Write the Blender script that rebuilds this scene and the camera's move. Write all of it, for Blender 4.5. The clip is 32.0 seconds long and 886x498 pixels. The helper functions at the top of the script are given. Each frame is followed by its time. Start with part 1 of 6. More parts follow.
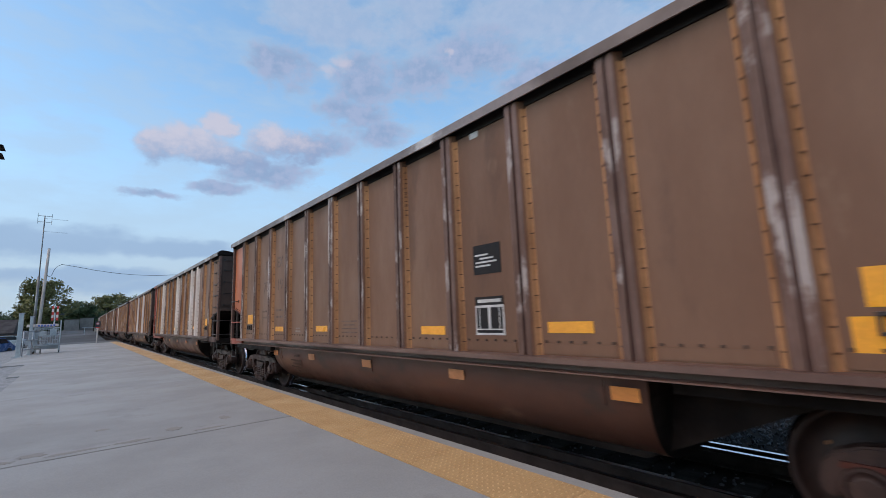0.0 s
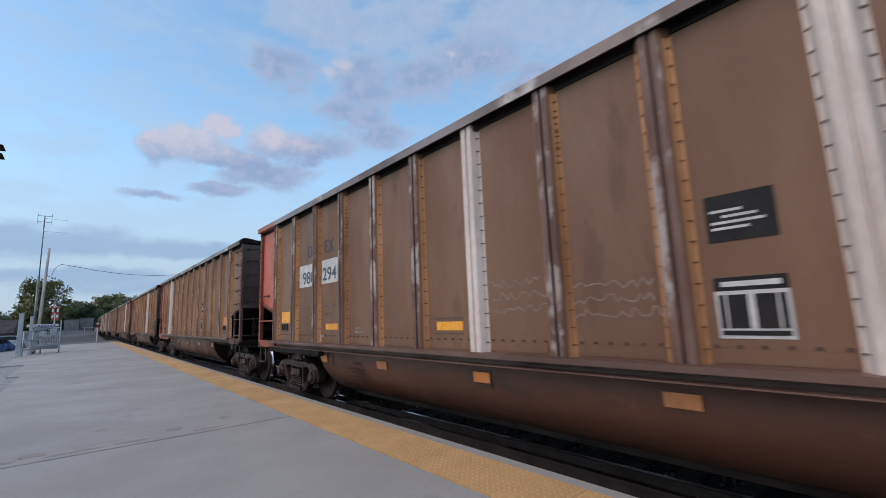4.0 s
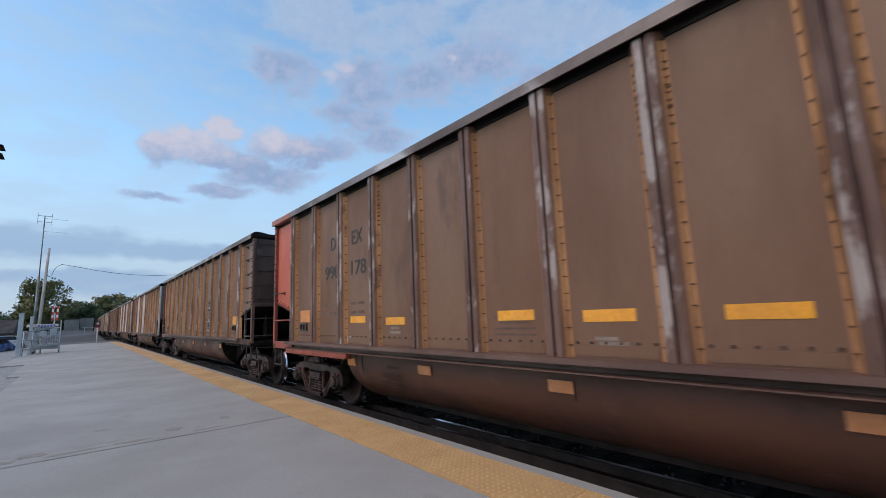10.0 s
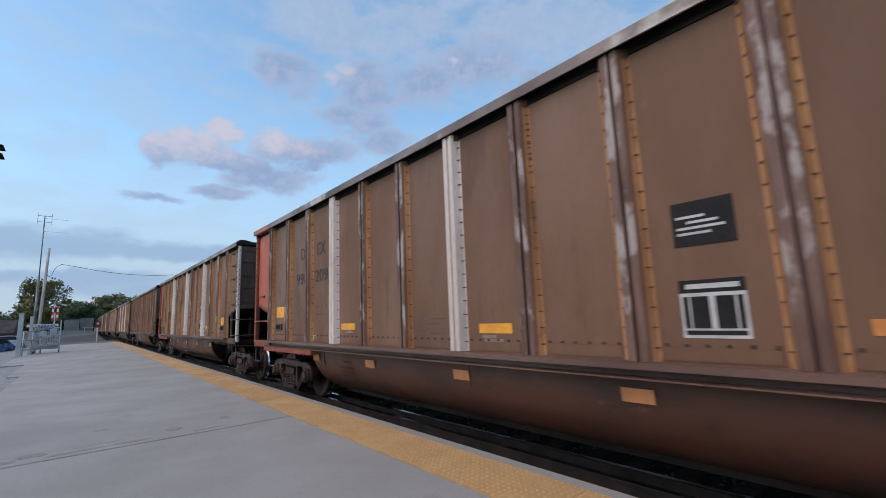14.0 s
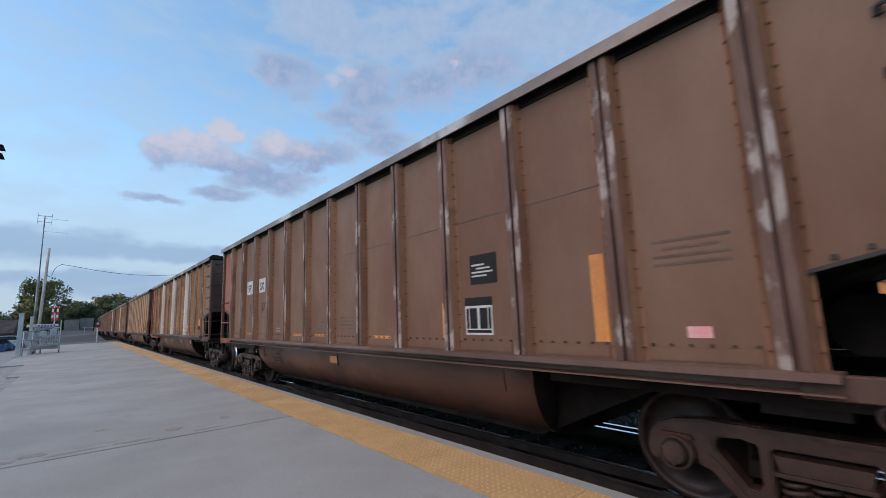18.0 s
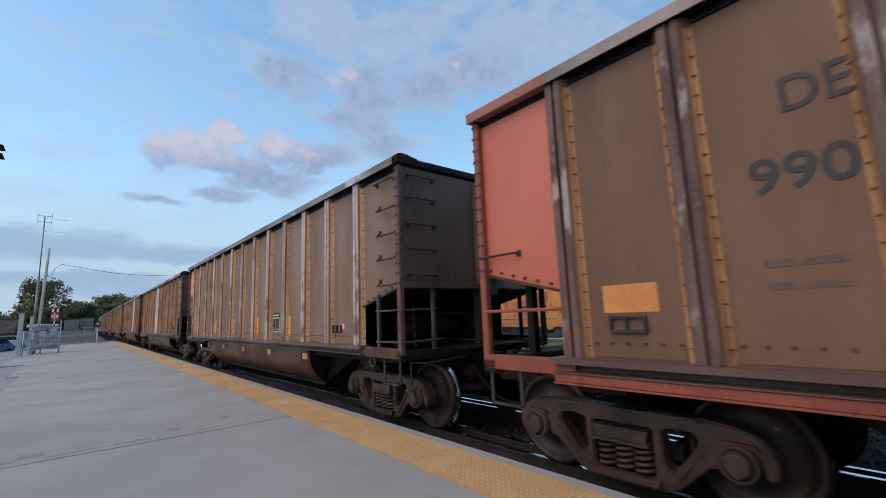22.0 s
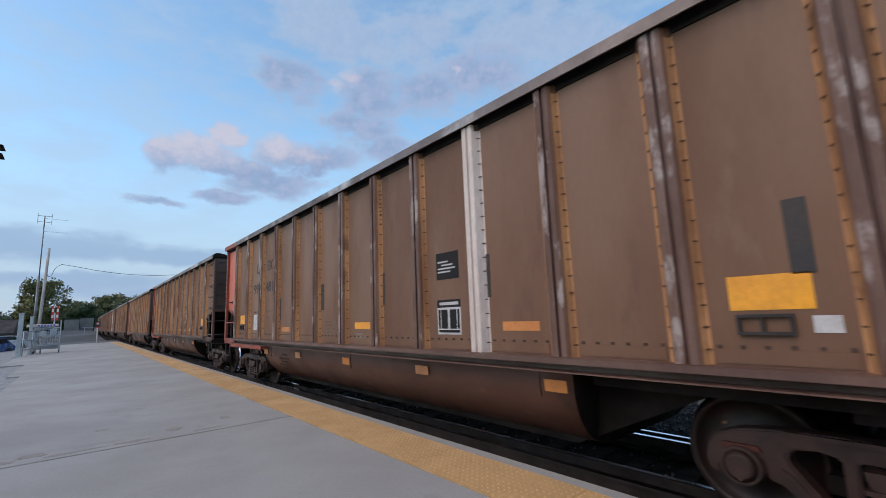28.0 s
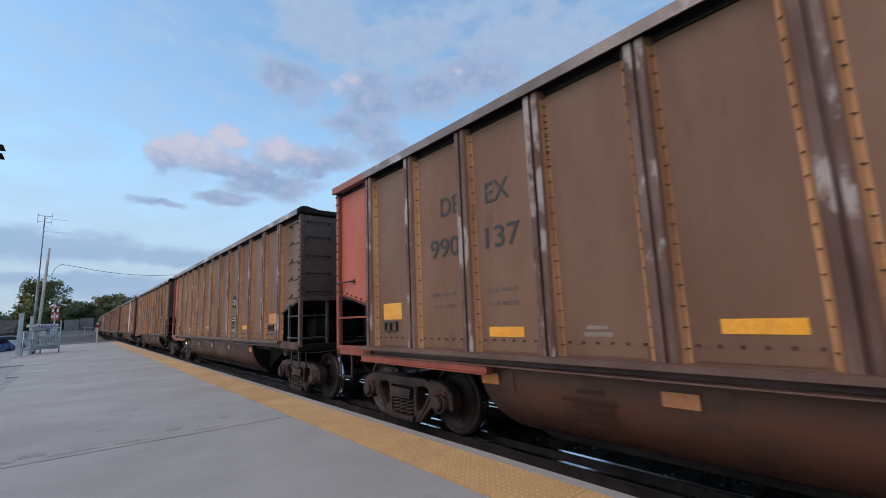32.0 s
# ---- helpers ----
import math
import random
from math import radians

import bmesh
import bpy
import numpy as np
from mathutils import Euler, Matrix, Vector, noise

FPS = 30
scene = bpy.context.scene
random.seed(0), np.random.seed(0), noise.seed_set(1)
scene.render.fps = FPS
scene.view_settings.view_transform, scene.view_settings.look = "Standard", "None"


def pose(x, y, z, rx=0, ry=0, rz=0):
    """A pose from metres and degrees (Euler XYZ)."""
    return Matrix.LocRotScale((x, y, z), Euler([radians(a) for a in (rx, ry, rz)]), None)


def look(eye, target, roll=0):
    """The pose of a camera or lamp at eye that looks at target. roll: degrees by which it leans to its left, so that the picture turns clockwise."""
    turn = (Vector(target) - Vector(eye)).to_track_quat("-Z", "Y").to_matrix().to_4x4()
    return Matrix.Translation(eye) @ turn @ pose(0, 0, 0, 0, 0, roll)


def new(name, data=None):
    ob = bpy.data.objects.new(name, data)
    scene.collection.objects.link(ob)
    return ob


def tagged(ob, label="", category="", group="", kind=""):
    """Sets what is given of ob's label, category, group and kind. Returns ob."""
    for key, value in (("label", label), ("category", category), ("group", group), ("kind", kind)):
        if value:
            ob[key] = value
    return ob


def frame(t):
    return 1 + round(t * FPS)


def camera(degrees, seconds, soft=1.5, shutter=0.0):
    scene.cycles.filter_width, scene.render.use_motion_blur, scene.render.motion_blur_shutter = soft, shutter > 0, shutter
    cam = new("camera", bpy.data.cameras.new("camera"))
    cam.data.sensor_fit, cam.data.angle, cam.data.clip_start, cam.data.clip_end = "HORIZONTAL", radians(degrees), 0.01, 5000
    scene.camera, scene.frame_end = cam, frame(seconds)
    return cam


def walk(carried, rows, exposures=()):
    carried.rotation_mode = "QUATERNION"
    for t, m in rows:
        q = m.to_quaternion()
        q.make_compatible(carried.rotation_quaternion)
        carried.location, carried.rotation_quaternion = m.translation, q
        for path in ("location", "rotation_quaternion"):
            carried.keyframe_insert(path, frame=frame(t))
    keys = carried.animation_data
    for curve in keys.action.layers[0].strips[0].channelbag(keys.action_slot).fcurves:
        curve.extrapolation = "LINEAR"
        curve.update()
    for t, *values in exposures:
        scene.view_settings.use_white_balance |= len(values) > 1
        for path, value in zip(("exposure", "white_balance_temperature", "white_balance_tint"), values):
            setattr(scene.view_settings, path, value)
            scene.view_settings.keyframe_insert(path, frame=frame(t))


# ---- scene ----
# World: the rails run along y, their heads are at z = 0, the platform is 0.19 m up.
EYE = Vector((0.0, 0.0, 1.59))
YAW, PITCH, ROLL = radians(40.191), radians(8.646), -2.263
AHEAD = Vector((math.sin(YAW) * math.cos(PITCH), math.cos(YAW) * math.cos(PITCH), math.sin(PITCH)))
cam = camera(91.6, 32.0, soft=0.55, shutter=0.12)
STAND = look(EYE, EYE + AHEAD, ROLL)
walk(cam, [(0.0, STAND), (32.0, STAND)])

# ---- light: dusk, a broad warm western glow behind the viewer, clear sky ----
SUN_ELEVATION = radians(50.0)
SUN_FROM = Vector((-0.995, 0.06, 0.0)).normalized()
world = bpy.data.worlds.new("dusk_sky")
scene.world = world
world.use_nodes = True
sky_nodes = world.node_tree
sky = sky_nodes.nodes.new("ShaderNodeTexSky")
sky.sky_type = "NISHITA"
sky.sun_disc = False
sky.sun_elevation = SUN_ELEVATION
sky.sun_rotation = math.atan2(SUN_FROM.x, SUN_FROM.y)
sky.air_density, sky.dust_density, sky.ozone_density = 1.0, 0.8, 1.2
sky_nodes.nodes["Background"].inputs["Strength"].default_value = 0.26
clear_air = sky_nodes.nodes.new("ShaderNodeMix")
clear_air.data_type, clear_air.blend_type = "RGBA", "MULTIPLY"
clear_air.inputs[0].default_value = 1.0
clear_air.inputs[7].default_value = (0.88, 1.02, 0.98, 1.0)
sky_nodes.links.new(sky.outputs[0], clear_air.inputs[6])
sky_nodes.links.new(clear_air.outputs[2], sky_nodes.nodes["Background"].inputs["Color"])

sun_data = bpy.data.lights.new("sun", "SUN")
sun_data.energy, sun_data.angle, sun_data.color = 1.45, radians(60.0), (1.0, 0.62, 0.41)
sun = new("sun", sun_data)
toward = Vector((SUN_FROM.x * math.cos(SUN_ELEVATION), SUN_FROM.y * math.cos(SUN_ELEVATION), math.sin(SUN_ELEVATION)))
sun.matrix_world = look(toward * 300, (0, 0, 0))
scene.view_settings.exposure = 0.0


# ---- materials ----
def surface(name, c1, c2, rough=0.6, metal=0.0, scale=2.0, fine=30.0, bump=0.15, stretch=(1, 1, 1), c3=None, c3_at=0.62, c3_scale=4.0,
            c3_stretch=None, vary=0.12, gloss_vary=0.15, c4=None, c4_at=0.68, c4_scale=1.2, spec=0.4, speck=0.5):
    m = bpy.data.materials.new(name)
    m.use_nodes = True
    nt = m.node_tree
    N, K = nt.nodes, nt.links
    bsdf = N["Principled BSDF"]
    where = N.new("ShaderNodeTexCoord")
    info = N.new("ShaderNodeObjectInfo")
    shift = N.new("ShaderNodeVectorMath")
    shift.operation = "SCALE"
    shift.inputs[0].default_value = (37.0, 71.0, 53.0)
    K.new(info.outputs["Random"], shift.inputs["Scale"])
    add = N.new("ShaderNodeVectorMath")
    K.new(where.outputs["Object"], add.inputs[0])
    K.new(shift.outputs[0], add.inputs[1])

    def grain(s, st, detail=4.0):
        mp = N.new("ShaderNodeMapping")
        mp.inputs["Scale"].default_value = st
        K.new(add.outputs[0], mp.inputs["Vector"])
        n = N.new("ShaderNodeTexNoise")
        n.inputs["Scale"].default_value = s
        n.inputs["Detail"].default_value = detail
        n.inputs["Roughness"].default_value = 0.6
        K.new(mp.outputs[0], n.inputs["Vector"])
        return n

    def ramp(src, a, b):
        r = N.new("ShaderNodeMapRange")
        r.interpolation_type = "SMOOTHSTEP"
        r.inputs["From Min"].default_value, r.inputs["From Max"].default_value = a, b
        K.new(src, r.inputs["Value"])
        return r

    def mixed(fac, a, b, kind="MIX"):
        x = N.new("ShaderNodeMix")
        x.data_type, x.blend_type = "RGBA", kind
        for sock, v in ((x.inputs[6], a), (x.inputs[7], b)):
            if isinstance(v, tuple):
                sock.default_value = (*v, 1.0)
            else:
                K.new(v, sock)
        if isinstance(fac, float):
            x.inputs[0].default_value = fac
        else:
            K.new(fac, x.inputs[0])
        return x.outputs[2]

    big = grain(scale, stretch)
    small = grain(fine, stretch, 3.0)
    colour = mixed(ramp(big.outputs["Fac"], 0.32, 0.68).outputs[0], c1, c2)
    if c3:
        spot = grain(c3_scale, c3_stretch or stretch, 6.0)
        colour = mixed(ramp(spot.outputs["Fac"], c3_at - 0.05, c3_at + 0.05).outputs[0], colour, c3)
    if c4:
        spot2 = grain(c4_scale, stretch, 8.0)
        colour = mixed(ramp(spot2.outputs["Fac"], c4_at - 0.04, c4_at + 0.08).outputs[0], colour, c4)
    value = N.new("ShaderNodeHueSaturation")
    tone = N.new("ShaderNodeMath")
    tone.operation = "MULTIPLY_ADD"
    K.new(small.outputs["Fac"], tone.inputs[0])
    tone.inputs[1].default_value = speck
    tone.inputs[2].default_value = 1.0 - speck / 2 - vary / 2
    tone2 = N.new("ShaderNodeMath")
    tone2.operation = "MULTIPLY_ADD"
    K.new(info.outputs["Random"], tone2.inputs[0])
    tone2.inputs[1].default_value = vary
    K.new(tone.outputs[0], tone2.inputs[2])
    K.new(tone2.outputs[0], value.inputs["Value"])
    K.new(colour, value.inputs["Color"])
    K.new(value.outputs[0], bsdf.inputs["Base Color"])
    rr = ramp(big.outputs["Fac"], 0.3, 0.7)
    rr.inputs["To Min"].default_value, rr.inputs["To Max"].default_value = max(0.05, rough - gloss_vary), min(1.0, rough + gloss_vary)
    K.new(rr.outputs[0], bsdf.inputs["Roughness"])
    bsdf.inputs["Metallic"].default_value = metal
    bsdf.inputs["Specular IOR Level"].default_value = spec
    if bump:
        b = N.new("ShaderNodeBump")
        b.inputs["Strength"].default_value = bump
        b.inputs["Distance"].default_value = 0.01
        K.new(small.outputs["Fac"], b.inputs["Height"])
        K.new(b.outputs[0], bsdf.inputs["Normal"])
    return m


BODY = surface("grimy_brown_aluminium", (0.190, 0.100, 0.061), (0.147, 0.075, 0.046), 0.55, 0.0, 0.9, 26, 0.08, (1, 1, 0.35), (0.128, 0.066, 0.042), 0.64, 1.6, vary=0.14, c4=(0.190, 0.108, 0.068), c4_at=0.66, c4_scale=3.0, spec=0.24, speck=0.2)
# end sheets: soot, plus the shade of the ends put into a darker brown
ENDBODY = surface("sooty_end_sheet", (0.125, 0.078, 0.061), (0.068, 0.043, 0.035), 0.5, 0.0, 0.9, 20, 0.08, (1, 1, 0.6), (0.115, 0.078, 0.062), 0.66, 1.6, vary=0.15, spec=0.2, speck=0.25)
BODY_PURPLE = surface("dull_purple_brown_paint", (0.188, 0.098, 0.063), (0.150, 0.075, 0.049), 0.6, 0.0, 0.9, 26, 0.08, (1, 1, 0.5), (0.170, 0.090, 0.060), 0.62, 1.2, vary=0.10, spec=0.28, speck=0.2)
BODY_CLEAN = surface("pale_brown_aluminium", (0.205, 0.116, 0.076), (0.165, 0.091, 0.059), 0.55, 0.0, 0.9, 26, 0.08, (1, 1, 0.35), (0.150, 0.085, 0.055), 0.66, 1.6, vary=0.12, spec=0.32, speck=0.2)
SILVER_END = surface("dull_silver_end_paint", (0.22, 0.185, 0.175), (0.14, 0.115, 0.108), 0.45, 0.2, 0.9, 25, 0.06, (1, 1, 0.5), (0.14, 0.11, 0.10), 0.64, 1.8, vary=0.1)
RIB_FACE = surface("scuffed_rib_face", (0.165, 0.094, 0.072), (0.098, 0.050, 0.036), 0.55, 0.0, 2.2, 40, 0.1, (2, 2, 0.6), (0.33, 0.26, 0.232), 0.575, 1.5, (2.5, 2.5, 1.3), vary=0.2, spec=0.25)
# darker red-brown that paints in the shade of the rib groove
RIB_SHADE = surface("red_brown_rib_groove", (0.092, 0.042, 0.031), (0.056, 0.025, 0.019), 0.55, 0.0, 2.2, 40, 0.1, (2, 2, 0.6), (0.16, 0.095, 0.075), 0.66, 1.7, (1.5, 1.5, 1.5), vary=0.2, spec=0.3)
RIB_RUST = surface("tan_rib_flank", (0.46, 0.225, 0.10), (0.275, 0.125, 0.058), 0.7, 0.0, 1.2, 40, 0.15, (1, 1, 0.6), (0.17, 0.080, 0.042), 0.66, 1.4, vary=0.22, spec=0.2)
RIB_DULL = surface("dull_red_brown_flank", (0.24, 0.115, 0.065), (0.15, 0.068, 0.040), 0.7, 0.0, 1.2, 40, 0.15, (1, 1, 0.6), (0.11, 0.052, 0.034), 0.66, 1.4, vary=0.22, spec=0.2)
RIB_GOLD = surface("pale_golden_rib_flank", (0.56, 0.305, 0.150), (0.44, 0.225, 0.108), 0.65, 0.0, 1.2, 40, 0.1, (1, 1, 0.6), (0.24, 0.120, 0.065), 0.68, 1.4, vary=0.18, spec=0.22)
RIB_BARE = surface("scoured_bare_rib", (0.44, 0.345, 0.30), (0.27, 0.185, 0.150), 0.5, 0.0, 1.6, 40, 0.06, (2, 2, 0.5), (0.15, 0.082, 0.06), 0.55, 1.3, (1.2, 1.2, 1.2), vary=0.2, spec=0.3)
RIB_WHITE = surface("white_rib_paint", (0.66, 0.54, 0.475), (0.52, 0.42, 0.365), 0.5, 0.0, 2.0, 30, 0.05, (1, 1, 0.4), (0.45, 0.36, 0.30), 0.70, 3.0, vary=0.08)
CHORD = surface("worn_top_chord", (0.215, 0.160, 0.140), (0.088, 0.060, 0.051), 0.45, 0.15, 0.6, 25, 0.08, (1, 1, 1), (0.42, 0.37, 0.345), 0.60, 0.8, vary=0.2)
SILL = surface("brown_side_sill", (0.150, 0.082, 0.062), (0.092, 0.047, 0.035), 0.5, 0.0, 0.8, 25, 0.08, (1, 1, 1), vary=0.12)
RED_ORANGE = surface("sunbleached_orange_red_paint", (0.41, 0.108, 0.033), (0.34, 0.088, 0.030), 0.5, 0.0, 0.8, 25, 0.04, (1, 1, 0.5), (0.28, 0.10, 0.05), 0.70, 2.0, vary=0.1)
RED_DULL = surface("dusty_red_paint", (0.31, 0.100, 0.066), (0.25, 0.080, 0.052), 0.6, 0.0, 0.8, 25, 0.04, (1, 1, 0.5), (0.18, 0.075, 0.06), 0.66, 2.0, vary=0.1)
RED_FRAME = surface("dirty_red_frame_paint", (0.30, 0.076, 0.047), (0.22, 0.057, 0.037), 0.55, 0.0, 1.5, 25, 0.06, (1, 1, 0.5), (0.13, 0.045, 0.034), 0.62, 2.0, vary=0.15, spec=0.25)
RED_DARK = surface("sooty_red_frame_paint", (0.125, 0.036, 0.025), (0.060, 0.021, 0.016), 0.55, 0.0, 1.5, 25, 0.06, (1, 1, 0.5), (0.19, 0.055, 0.038), 0.66, 2.0, vary=0.15, spec=0.2)
POSTBROWN = surface("dusty_brown_post", (0.155, 0.083, 0.063), (0.105, 0.054, 0.040), 0.6, 0.0, 2.0, 30, 0.1, (1, 1, 0.5), (0.24, 0.17, 0.14), 0.66, 2.4, vary=0.12, spec=0.25)
BLACK_BROWN = surface("black_brown_soot", (0.040, 0.026, 0.021), (0.020, 0.013, 0.011), 0.7, 0.0, 2.0, 30, 0.1, (1, 1, 0.5), (0.06, 0.036, 0.028), 0.68, 2.4, vary=0.15, spec=0.15)
DARK_BROWN = surface("sooty_brown_steel", (0.100, 0.055, 0.043), (0.054, 0.030, 0.024), 0.65, 0.0, 2.0, 30, 0.1, (1, 1, 0.5), (0.11, 0.065, 0.05), 0.68, 2.4, vary=0.15, spec=0.2)
RUNG = surface("worn_grey_rung", (0.088, 0.064, 0.057), (0.052, 0.037, 0.033), 0.5, 0.1, 4.0, 40, 0.05, vary=0.1)
RED = surface("faded_red_paint", (0.475, 0.108, 0.060), (0.41, 0.089, 0.049), 0.5, 0.0, 0.8, 25, 0.04, (1, 1, 0.5), (0.26, 0.085, 0.058), 0.70, 2.0, vary=0.22, speck=0.2)
BELLY = surface("brown_tub_steel", (0.094, 0.039, 0.0255), (0.066, 0.027, 0.018), 0.5, 0.0, 1.1, 34, 0.14, (1, 0.6, 1), (0.050, 0.027, 0.020), 0.62, 2.2, vary=0.18, c4=(0.135, 0.070, 0.047), c4_at=0.66, c4_scale=3.2, speck=0.2)
IRON = surface("cast_truck_iron", (0.070, 0.036, 0.029), (0.033, 0.0165, 0.0135), 0.5, 0.0, 3.0, 40, 0.25, (1, 1, 1), (0.078, 0.040, 0.027), 0.68, 3.0, vary=0.15, spec=0.35)
# near-black base; part of the shade under the cars sits in this colour
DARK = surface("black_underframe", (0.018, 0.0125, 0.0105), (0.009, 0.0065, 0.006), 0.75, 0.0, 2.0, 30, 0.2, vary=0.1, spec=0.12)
GRAB = surface("dark_grab_iron", (0.045, 0.036, 0.033), (0.03, 0.024, 0.022), 0.55, 0.2, 4.0, 40, 0.1, vary=0.1)
WHEEL = surface("dull_wheel_plate", (0.042, 0.021, 0.017), (0.024, 0.012, 0.010), 0.55, 0.2, 5.0, 40, 0.15, vary=0.1, c3=(0.07, 0.040, 0.029), c3_at=0.66, c3_scale=3.0)
TREAD = surface("polished_tread", (0.50, 0.50, 0.54), (0.34, 0.34, 0.37), 0.24, 1.0, 6.0, 60, 0.02, vary=0.05, gloss_vary=0.06)
RAILHEAD = surface("polished_rail_head", (0.62, 0.64, 0.70), (0.5, 0.52, 0.58), 0.18, 1.0, 2.0, 60, 0.02, vary=0.05, gloss_vary=0.06)
RAIL = surface("rusty_rail_web", (0.032, 0.021, 0.017), (0.020, 0.014, 0.012), 0.8, 0.0, 3.0, 40, 0.2, vary=0.1)
YELLOW = surface("yellow_reflector_film", (0.80, 0.345, 0.032), (0.70, 0.285, 0.028), 0.4, 0.0, 3.0, 30, 0.02, vary=0.15)
ORANGE = surface("dirty_orange_reflector", (0.62, 0.23, 0.055), (0.50, 0.18, 0.05), 0.45, 0.0, 3.0, 30, 0.03, vary=0.25)
TAN = surface("faded_tan_reflector", (0.46, 0.195, 0.082), (0.36, 0.150, 0.064), 0.45, 0.0, 3.0, 30, 0.03, vary=0.2)
WHITE = surface("white_stencil_paint", (0.54, 0.50, 0.48), (0.42, 0.385, 0.37), 0.55, 0.0, 6.0, 40, 0.03, vary=0.1)
FAINT = surface("faint_dark_stencil", (0.126, 0.069, 0.047), (0.100, 0.056, 0.039), 0.6, 0.0, 6.0, 40, 0.02, vary=0.1)
FADED = surface("faded_grey_stencil", (0.25, 0.185, 0.15), (0.19, 0.14, 0.11), 0.6, 0.0, 6.0, 40, 0.03, vary=0.1)
PINK = surface("pink_paper_tag", (0.75, 0.30, 0.30), (0.70, 0.42, 0.40), 0.6, 0.0, 6.0, 40, 0.02, vary=0.1)
BLACK = surface("black_decal", (0.016, 0.014, 0.015), (0.026, 0.022, 0.021), 0.6, 0.0, 5.0, 40, 0.03, vary=0.08, spec=0.12)
INK = surface("worn_black_lettering", (0.024, 0.020, 0.020), (0.048, 0.037, 0.032), 0.6, 0.0, 5.0, 40, 0.02, vary=0.1, c3=(0.14, 0.085, 0.056), c3_at=0.70, c3_scale=9.0)
BLUEINK = surface("blue_black_lettering", (0.035, 0.05, 0.075), (0.05, 0.06, 0.08), 0.6, 0.0, 5.0, 40, 0.02, vary=0.1, c3=(0.14, 0.085, 0.056), c3_at=0.70, c3_scale=9.0)
CONCRETE = surface("platform_concrete", (0.305, 0.293, 0.276), (0.272, 0.262, 0.247), 0.8, 0.0, 0.7, 70, 0.14, (1, 1, 1), (0.258, 0.246, 0.231), 0.66, 1.3, vary=0.05, c4=(0.250, 0.226, 0.202), c4_at=0.68, c4_scale=2.8, spec=0.3, speck=0.35)
TACTILE = surface("yellow_tactile_polymer", (0.50, 0.305, 0.135), (0.445, 0.265, 0.115), 0.62, 0.0, 1.5, 50, 0.08, (1, 1, 1), (0.34, 0.21, 0.11), 0.70, 4.0, vary=0.07)
TACTILE_TOP = surface("pale_worn_dome", (0.68, 0.48, 0.26), (0.62, 0.43, 0.22), 0.6, 0.0, 2.0, 50, 0.03, vary=0.05)
BALLAST = surface("grey_ballast", (0.115, 0.113, 0.120), (0.030, 0.028, 0.031), 0.85, 0.0, 6.0, 40, 0.5, vary=0.1)
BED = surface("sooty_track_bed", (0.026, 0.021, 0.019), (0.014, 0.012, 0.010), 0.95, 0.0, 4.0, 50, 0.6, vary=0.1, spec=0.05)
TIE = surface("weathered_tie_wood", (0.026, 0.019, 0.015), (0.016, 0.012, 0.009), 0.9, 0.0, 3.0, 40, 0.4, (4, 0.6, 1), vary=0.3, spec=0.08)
SOIL = surface("dry_soil_and_weeds", (0.10, 0.088, 0.066), (0.07, 0.072, 0.044), 0.9, 0.0, 0.2, 8, 0.4, vary=0.05)
GRAVEL = surface("pale_crushed_gravel", (0.27, 0.265, 0.26), (0.17, 0.168, 0.165), 0.9, 0.0, 7.0, 45, 0.6, vary=0.05)
LOT = surface("worn_grey_lot_surface", (0.078, 0.078, 0.082), (0.040, 0.039, 0.041), 0.9, 0.0, 0.12, 25, 0.3, (1, 0.4, 1), (0.055, 0.052, 0.05), 0.60, 0.25, vary=0.05)
GRASS = surface("mown_grass", (0.105, 0.165, 0.045), (0.075, 0.125, 0.035), 0.9, 0.0, 0.6, 25, 0.5, vary=0.05)
ASPHALT = surface("grey_asphalt", (0.10, 0.10, 0.102), (0.075, 0.074, 0.075), 0.85, 0.0, 0.4, 40, 0.2, vary=0.05)
# darker than the road asphalt: the shade on the path is painted in
PATHWAY = surface("dark_path_surface", (0.045, 0.042, 0.040), (0.030, 0.029, 0.028), 0.9, 0.0, 0.4, 40, 0.2, vary=0.05)
KERB = surface("pale_concrete_kerb", (0.30, 0.29, 0.285), (0.24, 0.235, 0.23), 0.8, 0.0, 1.0, 40, 0.1, vary=0.08)
GALV = surface("galvanised_steel", (0.40, 0.41, 0.43), (0.31, 0.32, 0.34), 0.45, 0.5, 3.0, 40, 0.05, vary=0.1)
FENCE_STEEL = surface("dull_fence_steel", (0.22, 0.225, 0.235), (0.15, 0.155, 0.16), 0.55, 0.4, 3.0, 40, 0.05, vary=0.1)
WOODPOLE = surface("grey_weathered_pole", (0.40, 0.35, 0.32), (0.30, 0.25, 0.23), 0.85, 0.0, 1.5, 30, 0.3, (4, 4, 0.4), vary=0.1)
BARK = surface("brown_bark", (0.08, 0.06, 0.045), (0.06, 0.045, 0.035), 0.9, 0.0, 4.0, 20, 0.6, vary=0.1)
LEAF = surface("summer_leaves", (0.135, 0.118, 0.036), (0.072, 0.078, 0.024), 0.65, 0.0, 0.6, 3, 0.0, vary=0.25)
LEAF2 = surface("dark_leaves", (0.040, 0.068, 0.022), (0.026, 0.048, 0.017), 0.65, 0.0, 0.6, 3, 0.0, vary=0.25)
REEFER = surface("rust_streaked_orange_paint", (0.57, 0.205, 0.046), (0.45, 0.150, 0.034), 0.55, 0.0, 0.5, 20, 0.06, (1, 1, 0.4), (0.17, 0.075, 0.05), 0.59, 4.0, (1, 1, 0.45), vary=0.12, c4=(0.24, 0.120, 0.105), c4_at=0.60, c4_scale=1.6)
